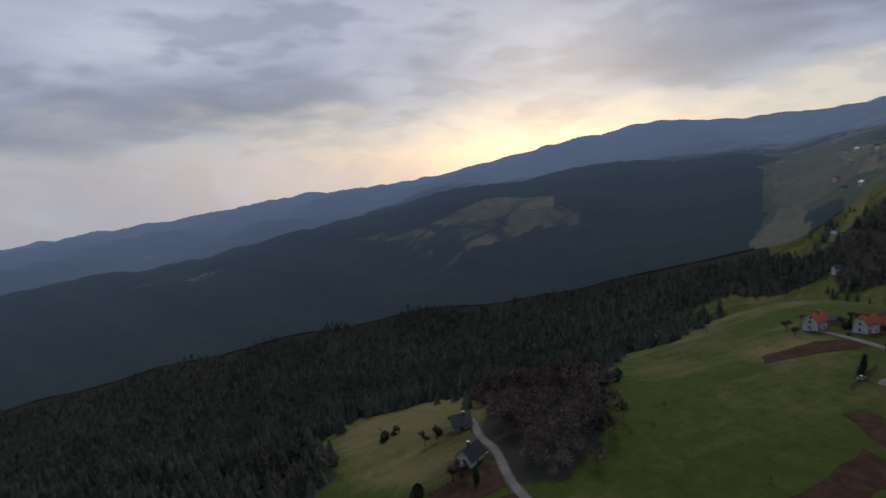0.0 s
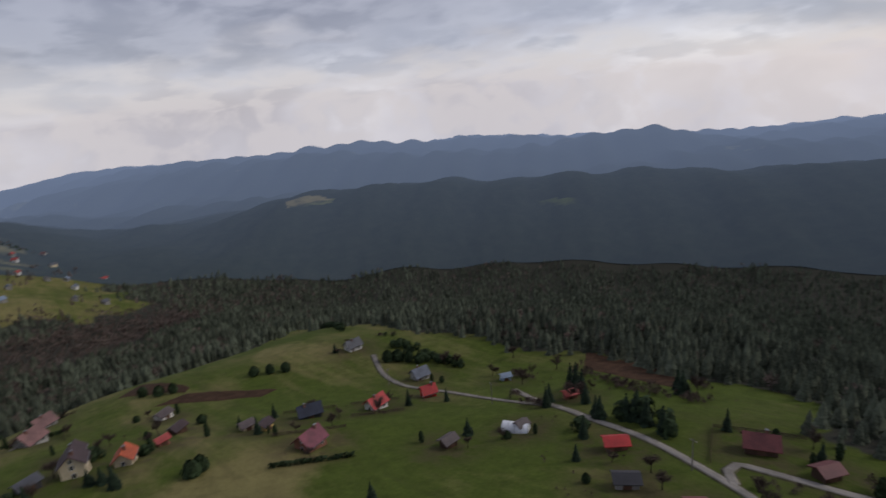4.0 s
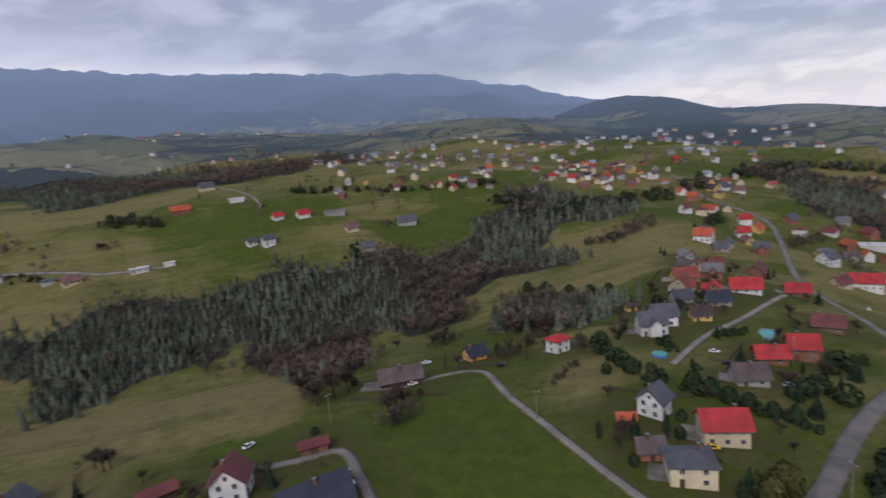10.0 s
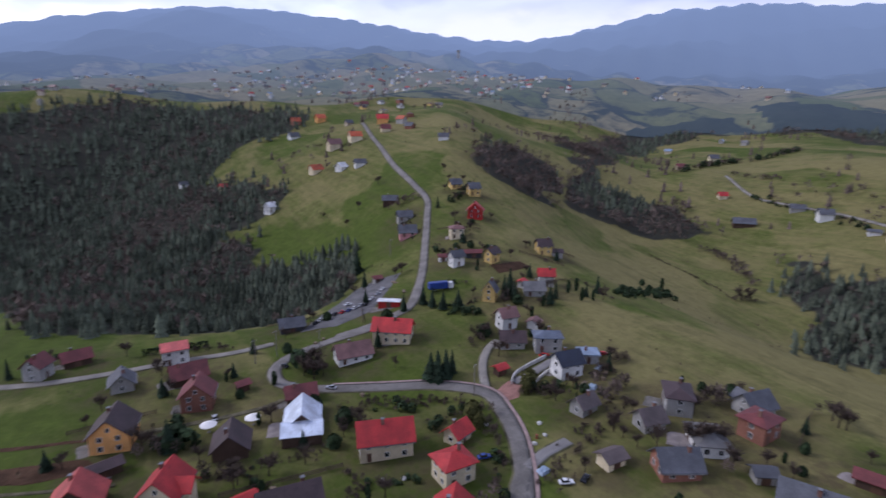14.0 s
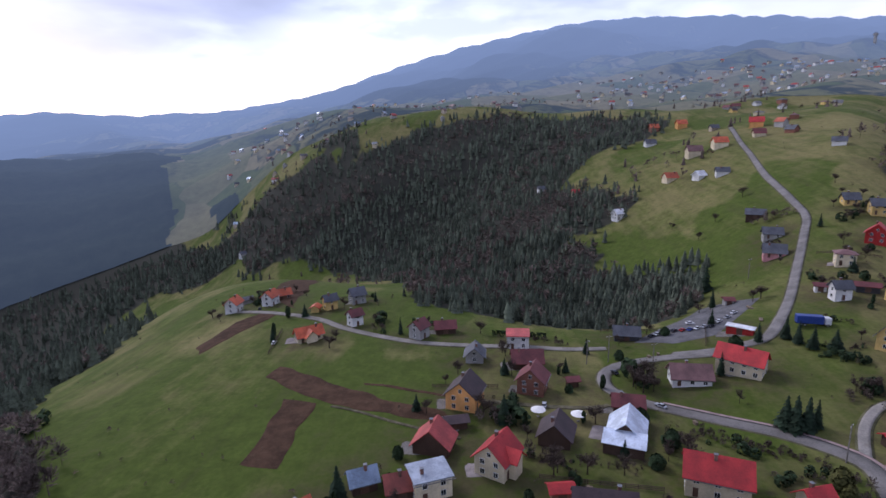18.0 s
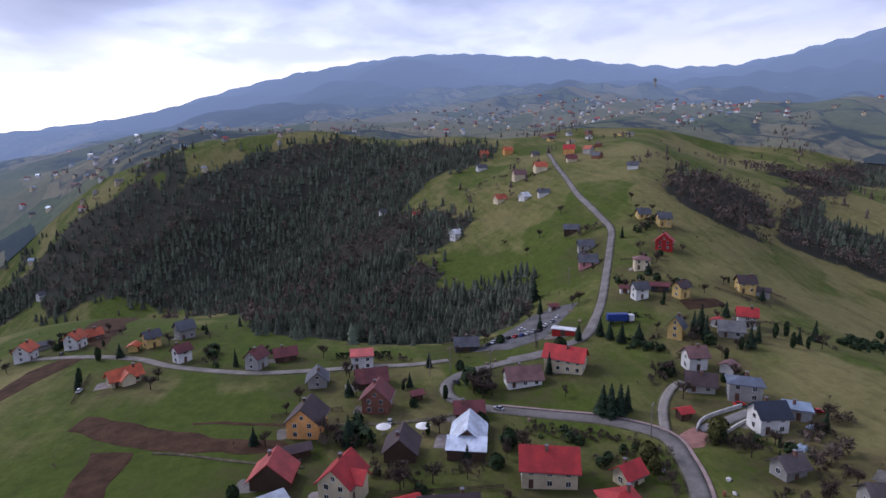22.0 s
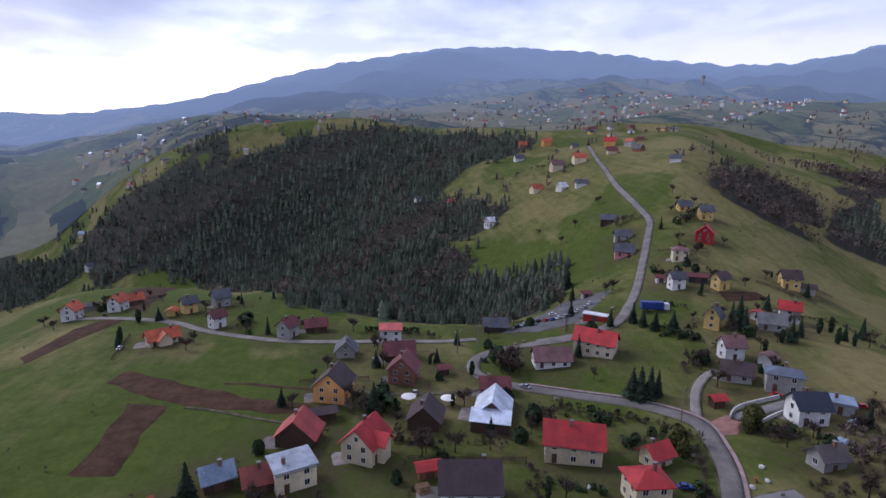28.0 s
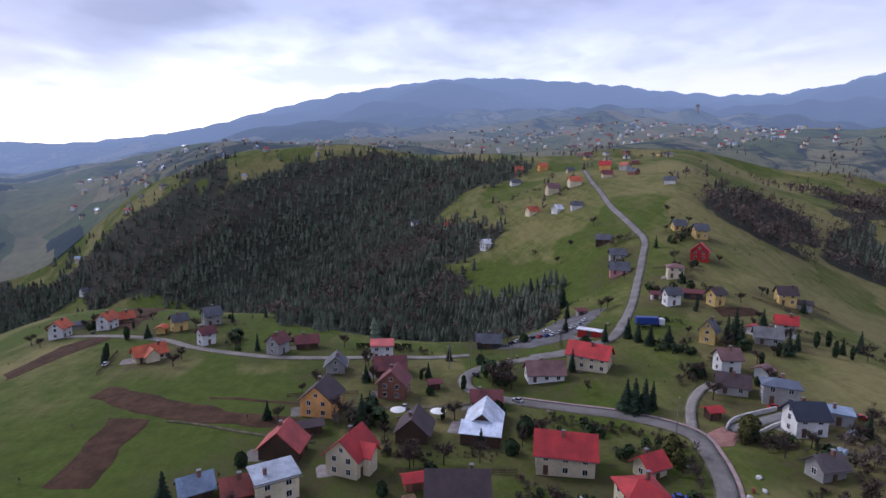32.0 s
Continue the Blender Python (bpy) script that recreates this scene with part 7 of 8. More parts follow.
tree("bare", -81.3, 129.5, 7)
tree("bare", -77.1, 129.2, 7)
tree("bare", -109.8, 162.4, 7)
tree("spruce", -53.5, 149, 9)
tree("spruce", -57.1, 153.8, 9)
tree("bare", -49.7, 150.7, 8)
tree("bare", -14.9, 127.5, 6)
tree("thuja", -0.8, 113.1, 5)
tree("bare", 59.7, 141.5, 5)
tree("bare", 64.1, 142.3, 5)
tree("bare", -14.3, 93.4, 6)
tree("bare", -16.7, 96.4, 6)


# shrubs and fruit trees round the houses
for hx, hy, size in list(HOUSES):
    if math.hypot(hx, hy) > 330:
        continue
    for k in range(3):
        a, d = tree_dice.uniform(0, 6.283), size * 0.75 + tree_dice.uniform(2, 9)
        x, y = hx + d * math.cos(a), hy + d * math.sin(a)
        if not clear_of_roads(x, y, 1.0):
            continue
        kind = tree_dice.choice(("bare", "bare", "bare", "bush", "thuja", "spruce"))
        tree(kind, round(x, 1), round(y, 1), {"bare": 5.0, "bush": 2.4, "thuja": 3.4, "spruce": 6.0}[kind] * tree_dice.uniform(0.7, 1.25))

# ---- far villages: too many and too small to tell apart ----
far_dice = random.Random(23)


def far_village(b0, b1, r0, r1, count):
    rows = {}
    tries = 0
    while count and tries < 9000:
        tries += 1
        b, r = radians(far_dice.uniform(b0, b1)), far_dice.uniform(r0, r1)
        x, y = -r * math.sin(b), r * math.cos(b)
        if wooded(x, y) > 0 or any(abs(x - hx) < 15 and abs(y - hy) < 15 for hx, hy, _ in HOUSES):
            continue
        count -= 1
        HOUSES.append((x, y, 10))
        L, W = far_dice.uniform(5.5, 8.5), far_dice.uniform(4.2, 5.8)
        m = pose(x, y, float(ground_z(x, y)) + min(max((r - 845) / 40, 0), 4), 0, 0, far_dice.uniform(0, 180))
        wall = far_dice.choice(("white", "cream", "grey", "white", "beige", "grey"))
        roof = far_dice.choice(("greyflat", "tin", "pinkbrown", "bluetin", "pinkbrown", "greyflat", "slate", "blueslate", "fadedred"))
        for key, bm in ((wall_material(wall), gable_walls(L, W, 3.8, W * 0.42, -3)), (roof_material(roof), gable_roof(L, W, 3.8, W * 0.42))):
            vs, fs = rows.setdefault(key, ([], []))
            n = len(vs)
            vs.extend(tuple(m @ v.co) for v in bm.verts)
            bm.verts.index_update()
            fs.extend(tuple(n + v.index for v in f.verts) for f in bm.faces)
            bm.free()
    hamlet = new("distant_hamlet")
    tagged(hamlet, "distant scattered village houses with pale walls", "hamlet", "far villages", kind="stuff")
    for mat, (vs, fs) in rows.items():
        mesh_object("houses", vs, fs, mat, hamlet)


far_village(-132, -97, 960, 1520, 230)
far_village(-92, -66, 700, 1600, 90)
far_village(-70, -62, 660, 1200, 22)
far_village(78, 124, 480, 1150, 70)
far_village(124, 152, 560, 1000, 75)
far_village(150, 177, 500, 860, 62)
far_village(178, 225, 700, 1300, 40)
far_village(-36, -24, 1150, 1500, 14)

# ---- yards, fences and hedges round the houses ----
YARDS = {
    "gravel_yard": (material("yard_gravel", (0.20, 0.185, 0.165), 0.95, 0.2, 1.2, 0.5, dirt=(0.12, 0.11, 0.085)), "worn grey gravel yard beside a house"),
    "paved_yard": (material("yard_paving", (0.27, 0.235, 0.22), 0.9, 0.14, 0.8, 0.4), "reddish-grey paved yard beside a house"),
    "garden_bed": (material("garden_soil", (0.062, 0.045, 0.032), 0.95, 0.25, 0.7, 0.8, dirt=(0.055, 0.065, 0.025)), "dug brown garden bed with weeds"),
}


def patch_on_ground(name, x, y, turn, L, W, lift=0.12, ragged=0.5, seed=0):
    mat, label = YARDS[name]
    r = random.Random(seed)
    nx, ny = max(int(L / 1.6), 2), max(int(W / 1.6), 2)
    c, s = math.cos(radians(turn)), math.sin(radians(turn))
    verts, faces = [], []
    for i in range(nx + 1):
        for j in range(ny + 1):
            u, v = (i / nx - 0.5) * L, (j / ny - 0.5) * W
            if i in (0, nx) or j in (0, ny):
                u, v = u + r.uniform(-ragged, ragged), v + r.uniform(-ragged, ragged)
            verts.append((x + u * c - v * s, y + u * s + v * c))
    a = np.array(verts)
    z = ground_z(a[:, 0], a[:, 1]) + lift
    rim = [i in (0, nx) or j in (0, ny) for i in range(nx + 1) for j in range(ny + 1)]
    z = z - 0.3 * np.array(rim)
    for i in range(nx):
        for j in range(ny):
            k = i * (ny + 1) + j
            faces.append((k, k + ny + 1, k + ny + 2, k + 1))
    ob = mesh_object(name, [(p[0], p[1], q) for p, q in zip(verts, z)], faces, mat)
    return tagged(ob, label, "yard", kind="structure")


POST = bpy.data.meshes.new("fence_post")
bm = box(-0.06, 0.06, -0.06, 0.06, -0.4, 1.25, 0.01)
bm.to_mesh(POST)
bm.free()
FENCE_WOOD = material("weathered_fence_timber", (0.10, 0.07, 0.055), 0.9, 0.2, 0.5, 0.3)
POST.materials.append(FENCE_WOOD)


def fence(x0, y0, x1, y1):
    """A low timber fence that follows the slope."""
    n = max(int(math.hypot(x1 - x0, y1 - y0) / 2.4), 1)
    pts = [(x0 + (x1 - x0) * k / n, y0 + (y1 - y0) * k / n) for k in range(n + 1)]
    zs = ground_z([p[0] for p in pts], [p[1] for p in pts])
    base = new("fence")
    base.matrix_basis = pose(x0, y0, float(zs[0]))
    tagged(base, "low weathered timber fence along a garden", "fence", "garden fences")
    turn = math.degrees(math.atan2(y1 - y0, x1 - x0))
    for (px, py), z in zip(pts, zs):
        p = new("post", POST)
        p.parent = base
        p.matrix_basis = pose(px - x0, py - y0, float(z - zs[0]), 0, 0, turn)
    for h in (0.35, 0.72, 1.08):
        verts, faces = [], []
        nx, ny = -(y1 - y0), x1 - x0
        ln = math.hypot(nx, ny)
        nx, ny = nx / ln * 0.03, ny / ln * 0.03
        for (px, py), z in zip(pts, zs):
            for s, dz in ((-1, -0.08), (1, -0.08), (1, 0.08), (-1, 0.08)):
                verts.append((px - x0 + s * nx, py - y0 + s * ny, float(z - zs[0]) + h + dz))
        for k in range(n):
            for c in range(4):
                faces.append((4 * k + c, 4 * k + (c + 1) % 4, 4 * k + 4 + (c + 1) % 4, 4 * k + 4 + c))
        mesh_object("rail", verts, faces, FENCE_WOOD, base)


def hedge(x0, y0, x1, y1, high, seed):
    """A clipped evergreen hedge made of many leaf clumps."""
    r = random.Random(seed)
    ln = math.hypot(x1 - x0, y1 - y0)
    verts, faces = [], []
    for k in range(int(ln * 26)):
        f = r.random()
        side, h = r.uniform(-0.5, 0.5), r.random() ** 0.7 * high
        px, py = x0 + (x1 - x0) * f - (y1 - y0) / ln * side, y0 + (y1 - y0) * f + (x1 - x0) / ln * side
        c = Vector((px - x0, py - y0, 0))
        n = Vector((r.uniform(-1, 1), r.uniform(-1, 1), r.uniform(0, 1.2))).normalized()
        u = n.orthogonal().normalized() * r.uniform(0.18, 0.38)
        v = n.cross(u)
        z = float(ground_z(px, py) - ground_z(x0, y0)) + h
        b = len(verts)
        verts += [tuple(c + Vector((0, 0, z)) + p * u + q * v) for p, q in ((-1, -0.7), (1, -0.8), (0.8, 1), (-0.9, 0.8))]
        faces.append((b, b + 1, b + 2, b + 3))
    base = mesh_object("hedge", verts, faces, BUSH)
    base.matrix_basis = pose(x0, y0, float(ground_z(x0, y0)))
    tagged(base, "dense dark green clipped garden hedge", "hedge", "garden hedges")


plot_dice = random.Random(31)
near_houses = [(x, y, s) for x, y, s in HOUSES if math.hypot(x, y) < 270 and s > 6]
for number, (hx, hy, size) in enumerate(near_houses):
    turn = plot_dice.choice((0, 90)) + math.degrees(math.atan2(hy, hx)) + plot_dice.uniform(-12, 12)
    c, s = math.cos(radians(turn)), math.sin(radians(turn))
    half = size * 0.75 + plot_dice.uniform(3, 6)
    patch_on_ground(plot_dice.choice(("gravel_yard", "paved_yard", "gravel_yard")), hx + c * size * 0.35, hy + s * size * 0.35, turn, size * 1.35, size * 0.9, seed=number)
    if plot_dice.random() < 0.3:
        u, v = c * half * 0.9 - s * 2, s * half * 0.9 + c * 2
        if clear_of_roads(hx - u, hy - v, 2):
            patch_on_ground("garden_bed", hx - u, hy - v, turn, plot_dice.uniform(4, 9), plot_dice.uniform(2.5, 4.5), 0.15, 0.3, number + 500)
    corners = [(hx + half * (a * c - b * s), hy + half * (a * s + b * c)) for a, b in ((-1, -1), (1, -1), (1, 1), (-1, 1))]
    for k in plot_dice.sample(range(4), 2):
        a, b = corners[k], corners[(k + 1) % 4]
        mid = [((1 - f) * a[0] + f * b[0], (1 - f) * a[1] + f * b[1]) for f in (0.0, 0.25, 0.5, 0.75, 1.0)]
        if not all(clear_of_roads(px, py, 0.2) for px, py in mid):
            continue
        if plot_dice.random() < 0.85:
            fence(*a, *b)
        else:
            hedge(*a, *b, plot_dice.uniform(1.2, 2.2), number)

# ---- car park beside the main road ----
lot = np.array(((183, -41), (196, -52), (226, -77), (212, -94), (203, -86), (181, -67), (178, -52)), float)
CROPS["tarmac"] = (material("car_park_tarmac", (0.15, 0.145, 0.145), 0.92, 0.15, 1.5, 0.3, dirt=(0.21, 0.20, 0.18)), "dark tarmac car park full of parked cars")
field("tarmac", *[tuple(p) for p in lot])
CROPS["brickpave"] = (material("red_paving", (0.30, 0.16, 0.13), 0.9, 0.12, 0.7, 0.3), "reddish brick-paved forecourt")
field("brickpave", (104, -71), (110, -74), (112.5, -80), (108, -81), (103, -76))

# ---- vehicles ----
PAINTS = {"silver": (0.42, 0.43, 0.45), "white": (0.75, 0.75, 0.75), "black": (0.015, 0.016, 0.02), "red": (0.45, 0.02, 0.02), "blue": (0.03, 0.06, 0.25), "yellow": (0.70, 0.48, 0.03)}
RUBBER = material("tyre_rubber", (0.012, 0.012, 0.012), 0.85, 0.1)
ALLOY = material("wheel_alloy", (0.35, 0.35, 0.36), 0.35, 0.05, metal=0.8)
LAMP_GLASS = material("headlight_glass", (0.75, 0.75, 0.72), 0.1, 0.03)


def wheel(parent, x, y, rad, wide):
    bm = bmesh.new()
    bmesh.ops.create_cone(bm, cap_ends=True, segments=16, radius1=rad, radius2=rad, depth=wide, matrix=pose(x, y, rad, 90, 0, 0))
    ty = part("wheel", bm, RUBBER, parent)
    bm = bmesh.new()
    bmesh.ops.create_cone(bm, cap_ends=True, segments=12, radius1=rad * 0.6, radius2=rad * 0.6, depth=wide + 0.03, matrix=pose(x, y, rad, 90, 0, 0))
    part("rim", bm, ALLOY, ty)


def car_model(colour):
    paint = material("car_paint_" + colour, PAINTS[colour], 0.25, 0.03)
    ob = new("car")
    tagged(ob, "parked %s family car on tarmac" % colour, "car", "parked cars")
    prof = [(-2.1, 0.30), (2.1, 0.30), (2.15, 0.62), (1.9, 0.78), (1.05, 0.88), (-1.75, 0.92), (-2.1, 0.82)]
    pts = [(x, s * 0.85, z) for s in (-1, 1) for x, z in prof]
    n = len(prof)
    bm = solid(pts, [tuple(range(n)), tuple(range(n, 2 * n))] + [(k, (k + 1) % n, n + (k + 1) % n, n + k) for k in range(n)])
    bmesh.ops.bevel(bm, geom=bm.edges[:], offset=0.06, segments=2, affect="EDGES")
    part("body", bm, paint, ob)
    cab = [(-1.6, 0.9), (0.95, 0.88), (0.30, 1.40), (-1.15, 1.42)]
    pts = [(x, s * (0.80 if z < 1 else 0.62), z) for s in (-1, 1) for x, z in cab]
    part("cabin_glass", solid(pts, [(0, 1, 2, 3), (4, 5, 6, 7), (0, 1, 5, 4), (1, 2, 6, 5), (2, 3, 7, 6), (3, 0, 4, 7)]), glass_material(), ob)
    part("roof", box(-1.12, 0.27, -0.61, 0.61, 1.40, 1.45, 0.02), paint, ob)
    for x in (-1.3, 1.3):
        for y in (-0.78, 0.78):
            wheel(ob, x, y, 0.31, 0.2)
    for y in (-0.6, 0.6):
        part("headlight", box(2.06, 2.14, y - 0.16, y + 0.16, 0.56, 0.70), LAMP_GLASS, ob)
    return ob


CAR_MODELS = {}


def car(x, y, turn, colour):
    m = pose(x, y, float(ground_z(x, y)) + 0.24, 0, 0, turn)
    if colour not in CAR_MODELS:
        CAR_MODELS[colour] = car_model(colour)
        ob = CAR_MODELS[colour]
        ob.matrix_basis = m
    else:
        ob = copy_thing(CAR_MODELS[colour], m)
    ob.scale = (0.72, 0.72, 0.72)


car(136.7, -6.3, 352, "silver")
car(197.6, -63.8, 272, "white")
car(192.7, -54.0, 314, "silver")
car(190.1, -55.9, 314, "black")
car(189.5, -58.5, 313, "red")
car(189.0, -60.9, 312, "blue")
car(189.3, -63.4, 311, "white")
car(189.7, -66.1, 311, "silver")
car(188.4, -49.7, 315, "white")
car(186.8, -47.2, 316, "black")
car(189.1, -68.0, 310, "black")
car(193.3, -72.1, 310, "white")
car(196.3, -76.1, 309, "silver")
car(200.5, -79.9, 308, "white")
car(221.7, 112.8, 17, "black")
car(179.0, 88.0, 6, "white")
car(71.5, -64.1, 248, "white")
car(70.1, -67.8, 296, "black")
car(87.9, -55.3, 258, "blue")
car(71.8, -49.3, 331, "black")
car(157.1, -28.9, 20, "black")
car(136.8, -36.7, 45, "silver")
car(116.7, -96.0, 261, "red")
car(107.7, -110.9, 254, "red")
car(-178.0, -112.5, 232, "white")
car(-171.3, -109.8, 233, "silver")
car(-77.7, -87.9, 149, "yellow")
car(-146.2, -81.1, 119, "white")
car(-118.3, -131.3, 138, "white")
car(-120.0, -106.2, 152, "silver")
car(-148.1, -179.1, 160, "white")
car(-246.5, -175.6, 225, "white")
car(-121.6, -18.0, 138, "white")
car(-114.9, -122.5, 157, "black")
car(1.3, -106.6, 191, "silver")
car(1.0, -101.9, 191, "white")
car(-23.7, -147.9, 176, "white")
car(-33.4, -170.0, 174, "white")
car(-53.8, -152.2, 171, "black")
car(21.7, -127.4, 220, "white")
car(6.9, 87.6, 0, "silver")
car(2.3, 107.6, 4, "silver")


truck = new("truck")
truck.matrix_basis = pose(177.5, -95, float(ground_z(177.5, -95)) + 0.1, 0, 0, 260)
tagged(truck, "long blue box truck with a white cab on grass", "truck")
part("cargo_box", box(-5.2, 2.4, -1.25, 1.25, 0.9, 3.4, 0.05), material("truck_blue", (0.02, 0.05, 0.24), 0.4, 0.08), truck)
part("cab", box(2.7, 4.6, -1.2, 1.2, 0.7, 3.0, 0.15), material("truck_white", (0.7, 0.7, 0.7), 0.35, 0.05), truck)
part("windscreen", box(4.56, 4.64, -1.05, 1.05, 1.8, 2.7, 0.02), glass_material(), truck)
part("chassis", box(-5.2, 4.4, -0.5, 0.5, 0.55, 0.9), RUBBER, truck)
for x in (-4, -2.8, 3.6):
    for y in (-1.1, 1.1):
        wheel(truck, x, y, 0.5, 0.3)

# ---- poles, greenhouse, pool and garden objects ----
POLE_WOOD = material("grey_pole_timber", (0.20, 0.18, 0.16), 0.9, 0.15, 0.5)


def pole(x, y, h):
    ob = new("utility_pole")
    ob.matrix_basis = pose(x, y, float(ground_z(x, y)), 0, 0, plot_dice.uniform(0, 180))
    tagged(ob, "grey wooden utility pole with a crossarm", "pole", "utility poles")
    bm = bmesh.new()
    bmesh.ops.create_cone(bm, cap_ends=True, segments=8, radius1=0.16, radius2=0.10, depth=h + 0.8, matrix=pose(0, 0, h / 2 - 0.4))
    part("shaft", bm, POLE_WOOD, ob)
    part("crossarm", box(-0.9, 0.9, -0.06, 0.06, h - 0.55, h - 0.42, 0.01), POLE_WOOD, ob)
    for k in (-0.75, 0, 0.75):
        bm = bmesh.new()
        bmesh.ops.create_cone(bm, cap_ends=True, segments=8, radius1=0.06, radius2=0.04, depth=0.2, matrix=pose(k, 0, h - 0.32))
        part("insulator", bm, FRAME, ob, "white ceramic insulator")


pole(165.9, -28.6, 9)
pole(240.0, -101.3, 9)
pole(111.5, -67.8, 9)
pole(160.3, -40.8, 8)
pole(164.6, -21.7, 8)
pole(-89.5, -65.9, 9)
pole(-138.9, -81.5, 9)
pole(-134.4, -117.3, 9)
pole(-198.1, -126.8, 9)
pole(1.7, -131.6, 8)
pole(-47.3, -112.8, 8)
pole(-155.6, 111.4, 8)
pole(-102.6, 115.0, 8)
pole(-31.4, 100.7, 8)



def greenhouse(x, y, turn, L, W):
    ob = new("greenhouse")
    ob.matrix_basis = pose(x, y, float(ground_z(x, y)), 0, 0, turn)
    tagged(ob, "white foil tunnel greenhouse on the grass", "greenhouse")
    foil = material("white_foil", (0.78, 0.80, 0.82), 0.35, 0.05, 1.0, 0.2)
    n = 12
    pts = [(s * L / 2, -W / 2 * math.cos(math.pi * k / n), W * 0.55 * math.sin(math.pi * k / n)) for s in (-1, 1) for k in range(n + 1)]
    m = n + 1
    part("cover", solid(pts, [tuple(range(m)), tuple(range(m, 2 * m))] + [(k, k + 1, m + k + 1, m + k) for k in range(n)] + [(0, n, m + n, m)]), foil, ob)
    for k in range(5):
        xx = -L / 2 + L * k / 4
        bm = bmesh.new()
        for j in range(n):
            a0, a1 = math.pi * j / n, math.pi * (j + 1) / n
            q = [bm.verts.new((xx + dx, -(W / 2 + 0.04) * math.cos(a), (W * 0.55 + 0.04) * math.sin(a))) for a in (a0, a1) for dx in (-0.05, 0.05)]
            bm.faces.new((q[0], q[1], q[3], q[2]))
        part("hoop", bm, GUTTER, ob)
    part("door", box(L / 2 - 0.02, L / 2 + 0.06, -0.5, 0.5, 0.05, 1.9), FRAME, ob)


greenhouse(-79.6, 99.4, 25, 7.5, 4.5)


def pool(x, y, turn, L, W, name="swimming_pool"):
    ob = new(name)
    ob.matrix_basis = pose(x, y, float(ground_z(x, y)) + 0.1, 0, 0, turn)
    tagged(ob, "turquoise garden swimming pool with a pale rim", "pool")
    a, b = L / 2, W / 2
    for x0, x1, y0, y1 in ((-a - 0.5, a + 0.5, -b - 0.5, -b), (-a - 0.5, a + 0.5, b, b + 0.5), (-a - 0.5, -a, -b, b), (a, a + 0.5, -b, b)):
        part("rim", box(x0, x1, y0, y1, -0.6, 0.22, 0.03), SURFACE["drive"], ob)
    part("water", box(-a, a, -b, b, -0.6, 0.10), material("pool_water", (0.05, 0.32, 0.30), 0.08, 0.1), ob)


pool(-147, -139, 35, 10, 4.5)


def parasol(x, y):
    ob = new("parasol")
    ob.matrix_basis = pose(x, y, float(ground_z(x, y)))
    tagged(ob, "open white garden parasol on the lawn", "parasol", "garden parasols")
    bm = bmesh.new()
    bmesh.ops.create_cone(bm, cap_ends=False, segments=12, radius1=2.0, radius2=0.05, depth=0.7, matrix=pose(0, 0, 2.4))
    part("canopy", bm, material("white_canvas", (0.78, 0.76, 0.72), 0.8, 0.06), ob)
    bm = bmesh.new()
    bmesh.ops.create_cone(bm, cap_ends=True, segments=8, radius1=0.05, radius2=0.04, depth=2.7, matrix=pose(0, 0, 1.3))
    part("pole", bm, GUTTER, ob)
    part("foot", box(-0.4, 0.4, -0.4, 0.4, -0.1, 0.12, 0.03), SURFACE["drive"], ob)


parasol(131.3, -4.3)
parasol(129.6, -14.4)

JUNK_WOOD = material("weathered_planks", (0.22, 0.17, 0.12), 0.9, 0.2, 0.4, 0.3)
BLUE_TARP = material("pale_blue_tarpaulin", (0.30, 0.38, 0.48), 0.5, 0.1, 0.6, 0.4)
PALE_STONE = material("pale_garden_stone", (0.55, 0.54, 0.50), 0.9, 0.15, 0.4, 0.4)


def loose(name, x, y, turn, label, category, group):
    ob = new(name)
    ob.matrix_basis = pose(x, y, float(ground_z(x, y)) + 0.05, 0, 0, turn)
    tagged(ob, label, category, group)
    return ob


def crate(x, y, turn):
    ob = loose("crate", x, y, turn, "weathered wooden crate lying in a yard", "crate", "yard clutter")
    part("body", box(-0.55, 0.55, -0.4, 0.4, -0.1, 0.7, 0.03), JUNK_WOOD, ob)
    part("lid", box(-0.6, 0.6, -0.45, 0.45, 0.71, 0.78, 0.02), JUNK_WOOD, ob)


def timber_stack(x, y, turn):
    ob = loose("timber_stack", x, y, turn, "low stack of pale boards in a yard", "timber", "yard clutter")
    for k in range(4):
        for j in range(3):
            part("board", box(-1.5 + 0.1 * j, 1.4 + 0.12 * k, -0.55 + 0.38 * j, -0.2 + 0.38 * j, 0.12 * k - 0.05, 0.12 * k + 0.055), JUNK_WOOD, ob)


def barrel(x, y, turn):
    ob = loose("barrel", x, y, turn, "rusty metal barrel standing in a yard", "barrel", "yard clutter")
    bm = bmesh.new()
    bmesh.ops.create_cone(bm, cap_ends=True, segments=12, radius1=0.32, radius2=0.32, depth=1.0, matrix=pose(0, 0, 0.42))
    part("drum", bm, roof_material("rust"), ob)
    bm = bmesh.new()
    bmesh.ops.create_cone(bm, cap_ends=True, segments=12, radius1=0.35, radius2=0.35, depth=0.06, matrix=pose(0, 0, 0.6))
    part("hoop", bm, GUTTER, ob)


